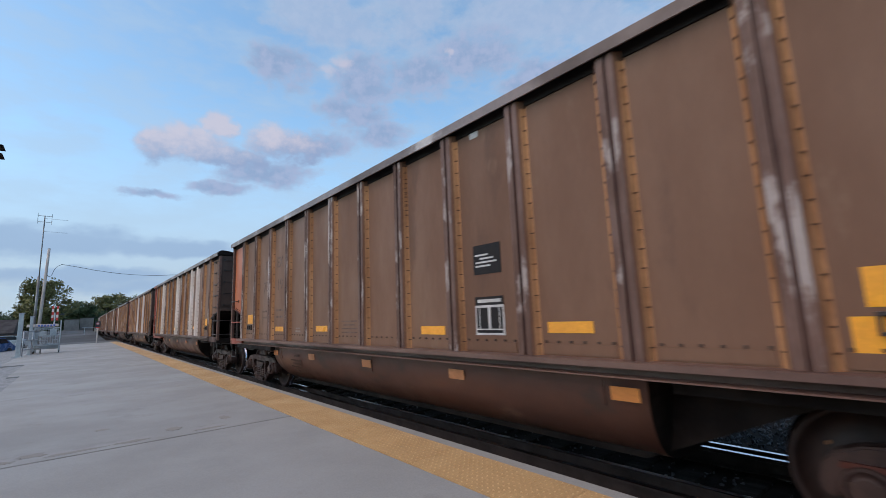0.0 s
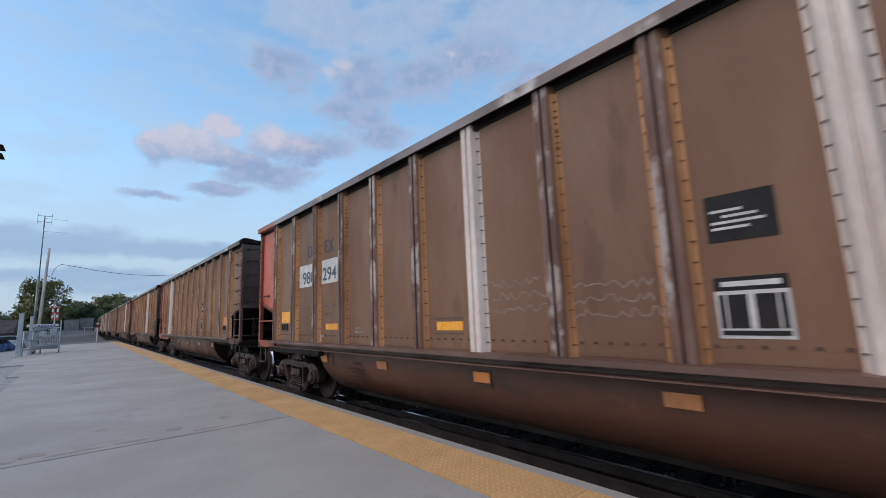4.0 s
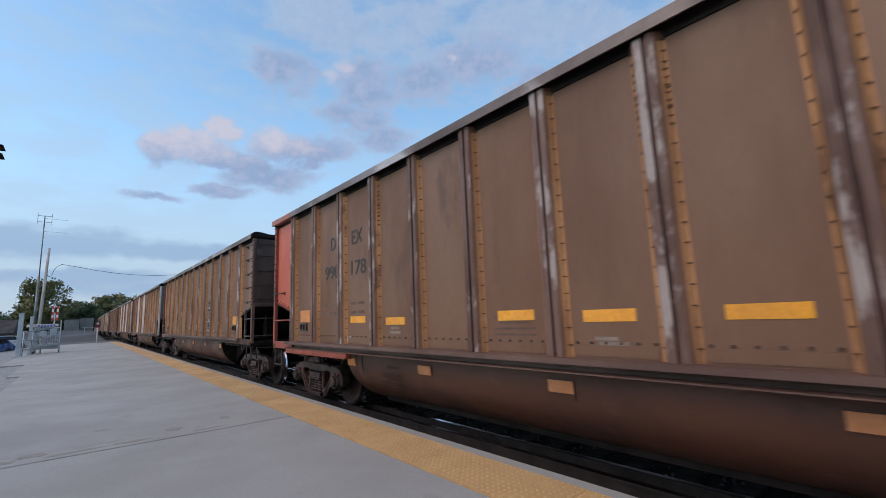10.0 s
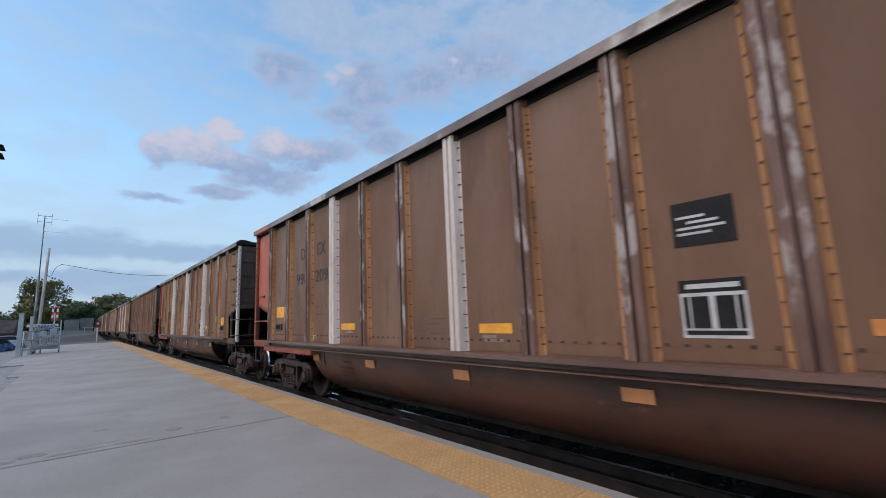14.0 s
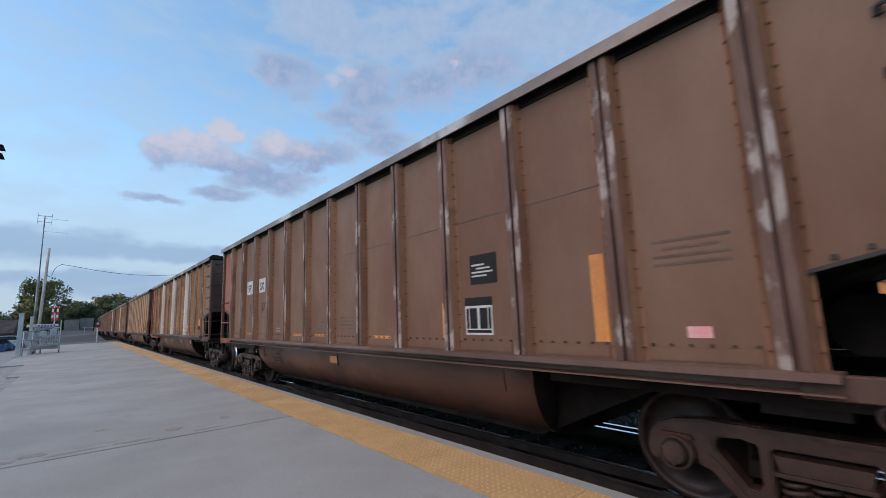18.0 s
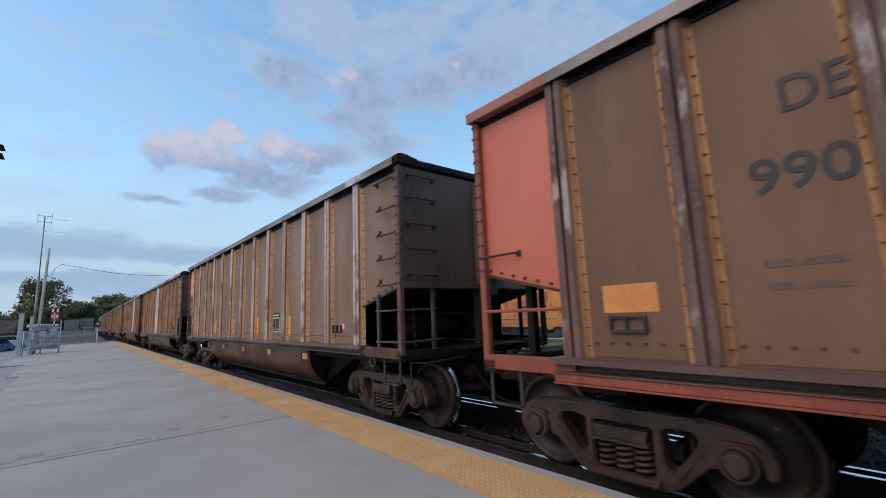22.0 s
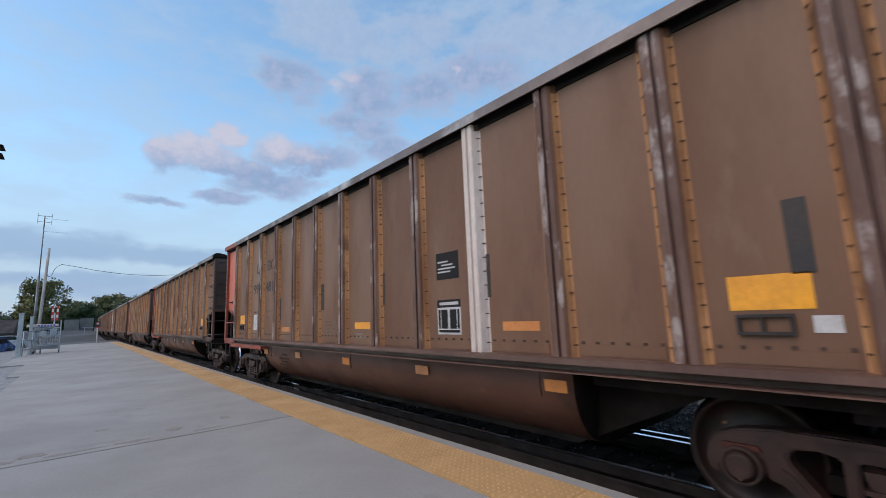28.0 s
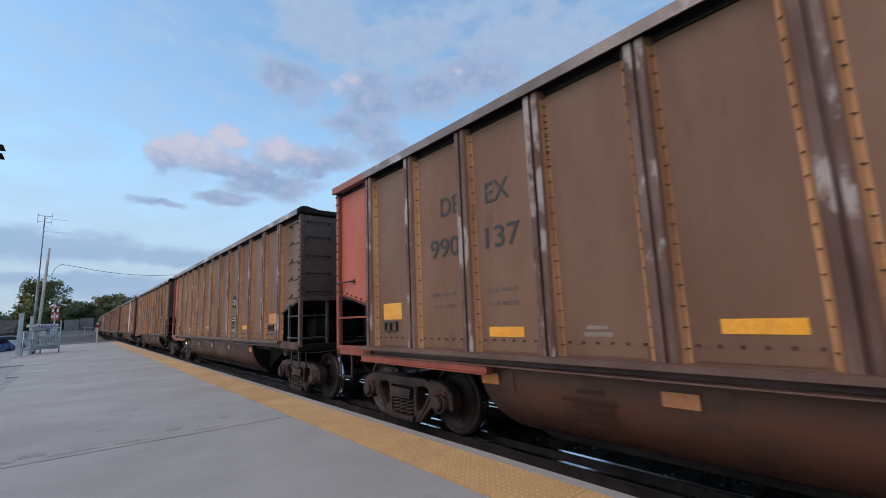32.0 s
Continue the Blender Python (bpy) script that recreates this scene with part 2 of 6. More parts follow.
REEFROOF = surface("grey_reefer_roof", (0.20, 0.19, 0.19), (0.13, 0.12, 0.12), 0.5, 0.3, 1.0, 30, 0.1, vary=0.1)
BOXRED = surface("oxide_red_boxcar", (0.30, 0.095, 0.055), (0.22, 0.07, 0.045), 0.6, 0.0, 0.8, 20, 0.06, vary=0.1)
SIGNRED = surface("sign_red", (0.62, 0.05, 0.04), (0.55, 0.045, 0.04), 0.4, 0.0, 5.0, 30, 0.0, vary=0.05)
SIGNDARK = surface("sign_black", (0.03, 0.03, 0.035), (0.04, 0.04, 0.045), 0.4, 0.0, 5.0, 30, 0.0, vary=0.05)
BLUE = surface("blue_car_paint", (0.055, 0.14, 0.33), (0.05, 0.12, 0.29), 0.25, 0.2, 2.0, 30, 0.0, vary=0.05)
SILVER = surface("silver_car_paint", (0.55, 0.56, 0.58), (0.5, 0.51, 0.53), 0.3, 0.4, 2.0, 30, 0.0, vary=0.05)
SHED = surface("grey_shed_siding", (0.25, 0.22, 0.205), (0.19, 0.17, 0.16), 0.7, 0.0, 0.8, 20, 0.1, vary=0.15)
BRICKWALL = surface("brown_station_wall", (0.27, 0.17, 0.125), (0.21, 0.13, 0.10), 0.8, 0.0, 1.0, 20, 0.2, vary=0.05)
ROOFDARK = surface("dark_roofing", (0.040, 0.030, 0.028), (0.028, 0.022, 0.021), 0.8, 0.0, 1.0, 20, 0.2, vary=0.05)
RUBBER = surface("black_rubber", (0.025, 0.025, 0.026), (0.018, 0.018, 0.019), 0.7, 0.0, 5.0, 40, 0.05, vary=0.05)
GLASSY = surface("dark_window_glass", (0.03, 0.035, 0.04), (0.02, 0.025, 0.03), 0.08, 0.0, 2.0, 20, 0.0, vary=0.0, gloss_vary=0.03)
BLUECLOTH = surface("blue_vinyl_cover", (0.07, 0.15, 0.42), (0.06, 0.12, 0.36), 0.5, 0.0, 4.0, 30, 0.1, vary=0.05)


# ---- mesh helpers ----
def box(bm, x0, x1, y0, y1, z0, z1, mi=0, bevel=0.0):
    vs = [bm.verts.new((x, y, z)) for x in (x0, x1) for y in (y0, y1) for z in (z0, z1)]
    fs = [bm.faces.new([vs[i] for i in q]) for q in ((0, 1, 3, 2), (4, 6, 7, 5), (0, 4, 5, 1), (2, 3, 7, 6), (0, 2, 6, 4), (1, 5, 7, 3))]
    for f in fs:
        f.material_index = mi
    if bevel:
        edges = {e for f in fs for e in f.edges}
        r = bmesh.ops.bevel(bm, geom=list(edges), offset=bevel, segments=1, affect="EDGES")
        for f in r["faces"]:
            f.material_index = mi
    return fs


def rod(bm, a, b, r0, r1=None, seg=8, mi=0, caps=True):
    a, b = Vector(a), Vector(b)
    r1 = r0 if r1 is None else r1
    d = (b - a).normalized()
    side = d.orthogonal().normalized()
    other = d.cross(side)
    rings = []
    for c, r in ((a, r0), (b, r1)):
        rings.append([bm.verts.new(c + (side * math.cos(t) + other * math.sin(t)) * r) for t in (2 * math.pi * i / seg for i in range(seg))])
    for i in range(seg):
        f = bm.faces.new((rings[0][i], rings[0][(i + 1) % seg], rings[1][(i + 1) % seg], rings[1][i]))
        f.material_index, f.smooth = mi, seg > 6
    if caps:
        for ring in (rings[0][::-1], rings[1]):
            bm.faces.new(ring).material_index = mi


def prism(bm, outline, axis, lo, hi, mi=0):
    """A straight prism: outline in the two other axes (in x, y, z order), from lo to hi along axis."""
    def at(p, v):
        q = list(p)
        q.insert(axis, v)
        return bm.verts.new(q)
    a, b = [at(p, lo) for p in outline], [at(p, hi) for p in outline]
    n = len(outline)
    fs = [bm.faces.new((a[i], a[(i + 1) % n], b[(i + 1) % n], b[i])) for i in range(n)]
    fs += [bm.faces.new(a[::-1]), bm.faces.new(b)]
    for f in fs:
        f.material_index = mi
    return fs


def lathe(bm, profile, axis_y, axis_z, seg=40, mis=None):
    """Turn a profile of (x, radius) round the x axis through (axis_y, axis_z)."""
    rings = [[bm.verts.new((x, axis_y + r * math.cos(2 * math.pi * i / seg), axis_z + r * math.sin(2 * math.pi * i / seg))) for i in range(seg)] for x, r in profile]
    for j in range(len(rings) - 1):
        for i in range(seg):
            f = bm.faces.new((rings[j][i], rings[j][(i + 1) % seg], rings[j + 1][(i + 1) % seg], rings[j + 1][i]))
            f.smooth = True
            f.material_index = mis[j] if mis else 0
    bm.faces.new(rings[0][::-1])
    bm.faces.new(rings[-1])


def mesh_of(name, bm, *mats):
    bmesh.ops.recalc_face_normals(bm, faces=bm.faces)
    me = bpy.data.meshes.new(name)
    bm.to_mesh(me)
    bm.free()
    for m in mats:
        me.materials.append(m)
    return me


def piece(name, me, parent=None, at=(0, 0, 0), turn=None, label=""):
    ob = new(name, me)
    ob.matrix_basis = Matrix.Translation(at) if turn is None else Matrix.Translation(at) @ turn
    if parent is not None:
        ob.parent = parent
    if label:
        ob["label"] = label
    return ob


def part(name, bm, mats, parent=None, label="", at=(0, 0, 0)):
    return piece(name, mesh_of(name, bm, *(mats if isinstance(mats, (list, tuple)) else [mats])), parent, at, None, label)


def lettering(name, text, size, material, parent, at, turn, squeeze=1.0, label=""):
    cu = bpy.data.curves.new(name, "FONT")
    cu.body, cu.size, cu.extrude, cu.offset, cu.align_x = text, size, 0.002, 0.003, "CENTER"
    tmp = new("draft", cu)
    bpy.context.view_layer.update()
    me = bpy.data.meshes.new_from_object(tmp.evaluated_get(bpy.context.evaluated_depsgraph_get()))
    bpy.data.objects.remove(tmp)
    bpy.data.curves.remove(cu)
    me.transform(Matrix.Diagonal((squeeze, 1, 1, 1)))
    me.materials.clear()
    me.materials.append(material)
    return piece(name, me, parent, at, turn, label)


FACE_WEST = Matrix(((0, 0, -1, 0), (-1, 0, 0, 0), (0, 1, 0, 0), (0, 0, 0, 1)))   # text on a wall that faces -x

# ---- sky with drifting clouds (a far shell, on the visible side of the sky only) ----
def cloud_material():
    m = bpy.data.materials.new("dusk_clouds")
    m.use_nodes = True
    nt = m.node_tree
    N, K = nt.nodes, nt.links
    N.remove(N["Principled BSDF"])
    out = N["Material Output"]

    def math_node(op, a, b=None, c=None):
        n = N.new("ShaderNodeMath")
        n.operation = op
        for i, v in enumerate((a, b, c)):
            if v is None:
                continue
            if isinstance(v, (int, float)):
                n.inputs[i].default_value = v
            else:
                K.new(v, n.inputs[i])
        return n.outputs[0]

    def step(v, lo, hi):
        r = N.new("ShaderNodeMapRange")
        r.interpolation_type = "SMOOTHSTEP"
        r.inputs["From Min"].default_value, r.inputs["From Max"].default_value = lo, hi
        K.new(v, r.inputs["Value"])
        return r.outputs[0]

    where = N.new("ShaderNodeTexCoord")
    unit = N.new("ShaderNodeVectorMath")
    unit.operation = "NORMALIZE"
    K.new(where.outputs["Object"], unit.inputs[0])
    sep = N.new("ShaderNodeSeparateXYZ")
    K.new(unit.outputs[0], sep.inputs[0])
    az = math_node("MULTIPLY", math_node("ARCTAN2", sep.outputs[0], sep.outputs[1]), 57.2958)
    el = math_node("MULTIPLY", math_node("ARCSINE", sep.outputs[2]), 57.2958)

    def noise_at(scale, sx, sy, off, detail=6.0):
        comb = N.new("ShaderNodeCombineXYZ")
        K.new(math_node("MULTIPLY", az, sx), comb.inputs[0])
        K.new(math_node("MULTIPLY", el, sy), comb.inputs[1])
        comb.inputs[2].default_value = off
        n = N.new("ShaderNodeTexNoise")
        n.inputs["Scale"].default_value = scale
        n.inputs["Detail"].default_value = detail
        n.inputs["Roughness"].default_value = 0.55
        K.new(comb.outputs[0], n.inputs["Vector"])
        return n.outputs["Fac"]

    billow = noise_at(0.28, 1.0, 1.5, 3.0, 8.0)
    wisp = noise_at(0.20, 0.8, 2.0, 9.0, 9.0)
    swirl = noise_at(0.5, 1.0, 1.3, 17.0, 5.0)
    az2 = math_node("ADD", az, math_node("MULTIPLY", math_node("SUBTRACT", swirl, 0.5), 2.6))
    el2 = math_node("ADD", el, math_node("MULTIPLY", math_node("SUBTRACT", billow, 0.5), 2.2))

    def blob(a, e, wa, we):
        dx = math_node("DIVIDE", math_node("SUBTRACT", az2, a), wa)
        dy = math_node("DIVIDE", math_node("SUBTRACT", el2, e), we)
        return math_node("SUBTRACT", 1.0, math_node("ADD", math_node("MULTIPLY", dx, dx), math_node("MULTIPLY", dy, dy)))

    def union(rows):
        acc = None
        for r in rows:
            v = blob(*r)
            acc = v if acc is None else math_node("MAXIMUM", acc, v)
        return acc

    puffs = union([(9.4, 20.1, 4.6, 2.3), (12.4, 22.2, 2.1, 1.8), (6.6, 19.7, 2.6, 2.0), (18.3, 21.3, 3.2, 2.2), (21.6, 20.6, 3.8, 1.9), (12.8, 19.0, 6.2, 1.3)])
    tufts = union([(27.6, 30.9, 2.0, 1.2), (25.4, 29.8, 1.8, 0.9), (42.5, 31.9, 0.9, 0.7)])
    grey = union([(18.0, 17.4, 6.2, 1.7), (12.3, 15.3, 4.0, 0.8), (20.2, 29.9, 4.4, 2.9), (30.8, 28.4, 5.0, 3.6), (29.6, 25.2, 6.0, 2.1), (38.0, 29.2, 5.5, 2.8), (23.6, 21.1, 5.0, 1.9), (32.6, 22.8, 4.0, 2.0), (46.5, 31.1, 6.5, 3.2), (6.0, 14.0, 3.5, 0.6), (56.0, 27.5, 7.0, 2.6)])
    high = union([(31.0, 35.5, 17.0, 4.0), (51.0, 34.6, 15.0, 5.0), (69.0, 31.0, 11.0, 4.0), (85.0, 24.0, 8.0, 3.5), (60.0, 22.0, 10.0, 3.0)])
    bank = union([(-3.5, 8.6, 11.0, 1.9), (7.0, 8.2, 9.0, 1.2), (-1.0, 5.0, 14.0, 1.0), (12.0, 4.0, 16.0, 1.0)])
    blush = union([(83.0, 8.2, 7.0, 1.3), (95.0, 7.5, 9.0, 1.5), (77.0, 6.8, 4.0, 0.7)])
    curl = noise_at(0.62, 1.0, 1.25, 41.0, 7.0)
    blot = noise_at(0.15, 1.0, 1.9, 31.0, 9.0)
    rough = math_node("MULTIPLY", math_node("SUBTRACT", wisp, 0.5), 2.4)
    fluff = math_node("ADD", math_node("MULTIPLY", math_node("SUBTRACT", billow, 0.5), 1.0), math_node("MULTIPLY", math_node("SUBTRACT", curl, 0.5), 1.5))
    a_puff = math_node("MULTIPLY", step(math_node("ADD", puffs, fluff), -0.50, 0.75), 0.92)
    a_tuft = math_node("MULTIPLY", step(math_node("ADD", tufts, math_node("MULTIPLY", fluff, 0.5)), 0.1, 1.15), 0.8)
    a_grey = math_node("MULTIPLY", step(math_node("ADD", math_node("ADD", grey, rough), math_node("MULTIPLY", math_node("SUBTRACT", curl, 0.5), 1.6)), -0.55, 0.9), 0.94)
    a_high = math_node("MULTIPLY", step(math_node("ADD", high, math_node("MULTIPLY", math_node("SUBTRACT", blot, 0.5), 6.0)), -0.2, 1.2), 0.80)
    a_bank = math_node("MULTIPLY", step(math_node("ADD", bank, math_node("MULTIPLY", rough, 0.9)), -0.35, 0.85), 0.66)
    a_blush = math_node("MULTIPLY", step(math_node("ADD", blush, rough), -0.2, 0.9), 0.65)
    veil = math_node("MULTIPLY", step(wisp, 0.34, 0.70), 0.45)
    haze = math_node("MULTIPLY", step(el, 24.0, 3.0), 0.88)

    def tint(rgb):
        n = N.new("ShaderNodeRGB")
        n.outputs[0].default_value = (*rgb, 1)
        return n.outputs[0]

    def over(fac, a, b):
        x = N.new("ShaderNodeMix")
        x.data_type = "RGBA"
        K.new(fac, x.inputs[0])
        K.new(a, x.inputs[6])
        K.new(b, x.inputs[7])
        return x.outputs[2]

    # sunlit tops of the heaps, shaded feet
    puff_lit = step(math_node("ADD", math_node("MULTIPLY", math_node("SUBTRACT", puffs, 0.4), 1.2), math_node("ADD", math_node("SUBTRACT", math_node("DIVIDE", el, 1.0), math_node("MULTIPLY", az, 0.15)), math_node("MULTIPLY", curl, 6.0))), 19.0, 23.8)
    puff_col = over(puff_lit, tint((0.285, 0.385, 0.60)), tint((0.60, 0.585, 0.70)))
    layers = [(haze, tint((0.43, 0.525, 0.68))), (veil, tint((0.46, 0.645, 0.83))), (a_high, over(step(curl, 0.35, 0.65), tint((0.36, 0.475, 0.69)), tint((0.41, 0.51, 0.71)))), (a_bank, tint((0.265, 0.40, 0.63))),
              (a_blush, tint((0.47, 0.47, 0.65))), (a_grey, over(step(curl, 0.35, 0.65), tint((0.275, 0.385, 0.60)), tint((0.37, 0.45, 0.66)))), (a_puff, puff_col), (a_tuft, tint((0.57, 0.565, 0.695)))]
    colour, alpha = layers[0][1], layers[0][0]
    for fac, col in layers[1:]:
        colour = over(fac, colour, col)
        alpha = math_node("SUBTRACT", 1.0, math_node("MULTIPLY", math_node("SUBTRACT", 1.0, alpha), math_node("SUBTRACT", 1.0, fac)))
    glow = N.new("ShaderNodeEmission")
    glow.inputs["Strength"].default_value = 1.0
    K.new(colour, glow.inputs["Color"])
    clear = N.new("ShaderNodeBsdfTransparent")
    mix = N.new("ShaderNodeMixShader")
    K.new(alpha, mix.inputs[0])
    K.new(clear.outputs[0], mix.inputs[1])
    K.new(glow.outputs[0], mix.inputs[2])
    K.new(mix.outputs[0], out.inputs["Surface"])
    return m


def cloud_shell():
    bm = bmesh.new()
    R = 3500.0
    azs = [radians(-30 + 150 * i / 40) for i in range(41)]
    els = [radians(-6 + 71 * j / 20) for j in range(21)]
    grid = [[bm.verts.new((R * math.sin(a) * math.cos(e), R * math.cos(a) * math.cos(e), R * math.sin(e))) for a in azs] for e in els]
    for j in range(20):
        for i in range(40):
            bm.faces.new((grid[j][i], grid[j][i + 1], grid[j + 1][i + 1], grid[j + 1][i])).smooth = True
    ob = part("backdrop_clouds", bm, cloud_material())
    return tagged(ob, "drifting pink-tipped dusk clouds over a pale blue sky", "clouds", kind="structure")


clouds = cloud_shell()


# ---- ground ----
def strip(name, xs, zs, y0, y1, material, label, category, rows=1):
    bm = bmesh.new()
    ys = [y0 + (y1 - y0) * i / rows for i in range(rows + 1)]
    g = [[bm.verts.new((x, y, z)) for x, z in zip(xs, zs)] for y in ys]
    for j in range(rows):
        for i in range(len(xs) - 1):
            bm.faces.new((g[j][i], g[j][i + 1], g[j + 1][i + 1], g[j + 1][i]))
    return tagged(part(name, bm, material), label, category, kind="structure")


strip("ground", (-1500, -60, -4.5, 3.0, 9.5, 15, 22, 24, 40, 2000), (-0.4, -0.3, -0.28, -0.5, -0.45, -0.32, -0.34, -0.75, -0.75, -0.8), -600, 3000, SOIL,
      "dry bare soil with weeds round the tracks", "ground", 12)
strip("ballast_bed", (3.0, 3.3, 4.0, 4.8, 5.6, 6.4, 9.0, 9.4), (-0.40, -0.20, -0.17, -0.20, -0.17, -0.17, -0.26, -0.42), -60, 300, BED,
      "near-black ballast bed under the main track", "track bed", 60)
strip("grass", (14.6, 15.2, 18, 21.2), (-0.30, -0.235, -0.24, -0.30), -120, 260, GRASS, "strip of mown green grass beside the fence", "grass", 40)
strip("road", (-60, 3.0, 60), (-0.05, -0.02, -0.05), 62, 71, ASPHALT, "grey asphalt road crossing the tracks past the platform", "road", 2)


def parking_lot():
    """The lot climbs gently away from the platform's end."""
    bm = bmesh.new()
    rows = [[bm.verts.new((x, y, z)) for x in (-60, -20, 2.9)] for y, z in ((54.4, -0.22), (61.9, -0.20), (71.1, -0.04), (100, 0.45), (150, 1.2), (190, 1.3))]
    for a, b in zip(rows, rows[1:]):
        for i in range(2):
            bm.faces.new((a[i], a[i + 1], b[i + 1], b[i]))
    tagged(part("parking_lot", bm, LOT), "worn grey lot and access road past the platform", "pavement", kind="structure")


parking_lot()
strip("gravel_bed", (-9.0, -1.2), (0.02, 0.16), 13.0, 54.2, GRAVEL, "pale crushed gravel along the back of the platform", "gravel", 4)
strip("verge", (-14.0, -4.6), (0.0, 0.02), 43.0, 52.0, GRASS, "small patch of green grass by the lot", "grass", 2)


JOINT = surface("dirty_joint_sealant", (0.19, 0.172, 0.152), (0.12, 0.106, 0.092), 0.9, 0.0, 3.0, 40, 0.3, vary=0.05)


def platform():
    x_edge, x_strip, x_tile = 3.285, 3.142, 2.526
    top = 0.19
    root = new("platform", None)
    tagged(root, "pale grey concrete station platform with a yellow warning strip", "platform", kind="structure")
    joints = [-6.0, 0.3, 6.63, 12.95, 19.3, 25.6, 31.9, 38.2, 44.5, 50.0, 54.2]
    for a, b in zip(joints, joints[1:]):
        near = 0.024 if abs(a - 6.63) < 0.1 or a < 1 else 0.003
        bm = bmesh.new()
        left = -2.42 if a > 25 else (-1.6 if a > 19 else (-1.3 if a > 12 else -9.0))
        box(bm, left, x_tile - 0.004, a + near, b - (0.024 if b < 8 else 0.003), -0.3, top, 0, 0.01 if a < 8 else 0.002)
        part("slab", bm, CONCRETE, root)
        bm = bmesh.new()
        box(bm, left, x_tile - 0.004, b - 0.03, b + 0.03, top - 0.05, top - (0.004 if b < 8 else 0.012))
        part("joint_sealant", bm, JOINT, root)
    bm = bmesh.new()
    box(bm, x_tile - 0.004, x_edge, -6, 54.2, -0.3, top - 0.03)
    box(bm, x_strip, x_edge, -6, 54.2, top - 0.031, top, 0, 0.008)
    part("edge_beam", bm, CONCRETE, root)
    return root


PLATFORM = platform()


def mud_smears(root):
    """Thin dried smears of mud beside the slab joint."""
    rng = random.Random(23)
    mud = surface("dried_mud_film", (0.225, 0.198, 0.172), (0.262, 0.240, 0.216), 0.9, 0.0, 9.0, 60, 0.1, vary=0.1)
    for x, y, w, d in ((-1.45, 6.85, 0.16, 0.07), (-0.95, 6.80, 0.30, 0.05), (-0.62, 6.86, 0.22, 0.10), (-0.30, 6.98, 0.14, 0.12), (0.05, 6.80, 0.34, 0.05), (0.62, 6.82, 0.20, 0.06), (1.10, 7.15, 0.10, 0.14), (1.45, 6.80, 0.24, 0.05), (1.78, 7.35, 0.08, 0.16), (-1.1, 7.7, 0.12, 0.10), (0.35, 7.9, 0.09, 0.07)):
        bm = bmesh.new()
        ring = []
        for k in range(18):
            t = 2 * math.pi * k / 18
            r = rng.uniform(0.55, 1.1)
            ring.append((x + w * r * math.cos(t), y + d * r * math.sin(t)))
        prism(bm, ring, 2, 0.188, 0.1925)
        part("mud_smear", bm, mud, root)


mud_smears(PLATFORM)


def tactile_tiles(root):
    """Yellow tiles, five feet long, with truncated domes."""
    x0, x1, top, length = 2.528, 3.139, 0.196, 1.524
    seg = 8

    def tile(domes):
        verts, faces, mats = [], [], []

        def quad_box(a, b, c, d, z0, z1):
            n = len(verts)
            for z in (z0, z1):
                verts.extend([(a, c, z), (b, c, z), (b, d, z), (a, d, z)])
            for q in ((0, 1, 5, 4), (1, 2, 6, 5), (2, 3, 7, 6), (3, 0, 4, 7), (4, 5, 6, 7)):
                faces.append([n + i for i in q])
                mats.append(0)
        quad_box(x0 + 0.0, x1, 0.003, length - 0.003, 0.155, top)
        if domes:
            px = 0.0611
            nx, ny = 10, 25
            for i in range(nx):
                for j in range(ny):
                    cx = x0 + 0.030 + i * px
                    cy = 0.0305 + j * 0.0610
                    n = len(verts)
                    for r, z in ((0.0125, top), (0.0065, top + 0.0055)):
                        verts.extend([(cx + r * math.cos(2 * math.pi * k / seg), cy + r * math.sin(2 * math.pi * k / seg), z) for k in range(seg)])
                    for k in range(seg):
                        faces.append([n + k, n + (k + 1) % seg, n + seg + (k + 1) % seg, n + seg + k])
                        mats.append(0)
                    faces.append([n + seg + k for k in range(seg)])
                    mats.append(1)
        me = bpy.data.meshes.new("tactile_tile")
        me.from_pydata(verts, [], faces)
        me.materials.append(TACTILE)
        me.materials.append(TACTILE_TOP)
        me.polygons.foreach_set("material_index", mats)
        return me

    fine, plain = tile(True), tile(False)
    y = 6.65 - 8 * length
    while y < 54.0:
        piece("tactile_tile", fine if y < 22 else plain, root, (0, y, 0))
        y += length


# ---- tracks ----
TRACK_X, GAUGE = 4.789, 0.7525


def rail_mesh(y0, y1, head_mi=1):
    bm = bmesh.new()
    outline = [(-0.07, -0.17), (0.07, -0.17), (0.07, -0.158), (0.012, -0.14), (0.012, -0.045), (0.036, -0.036), (0.036, -0.006), (0.028, 0.0), (-0.028, 0.0), (-0.036, -0.006), (-0.036, -0.036), (-0.012, -0.045), (-0.012, -0.14), (-0.07, -0.158)]
    fs = prism(bm, outline, 1, y0, y1)
    for f, i in zip(fs, range(14)):
        if i in (6, 7, 8):
            f.material_index = head_mi
    return mesh_of("rail", bm, RAIL, RAILHEAD)


CURVE_FROM, CURVE_R = 112.0, 520.0


def track_x(y):
    return TRACK_X + (0.0 if y < CURVE_FROM else (y - CURVE_FROM) ** 2 / (2 * CURVE_R))


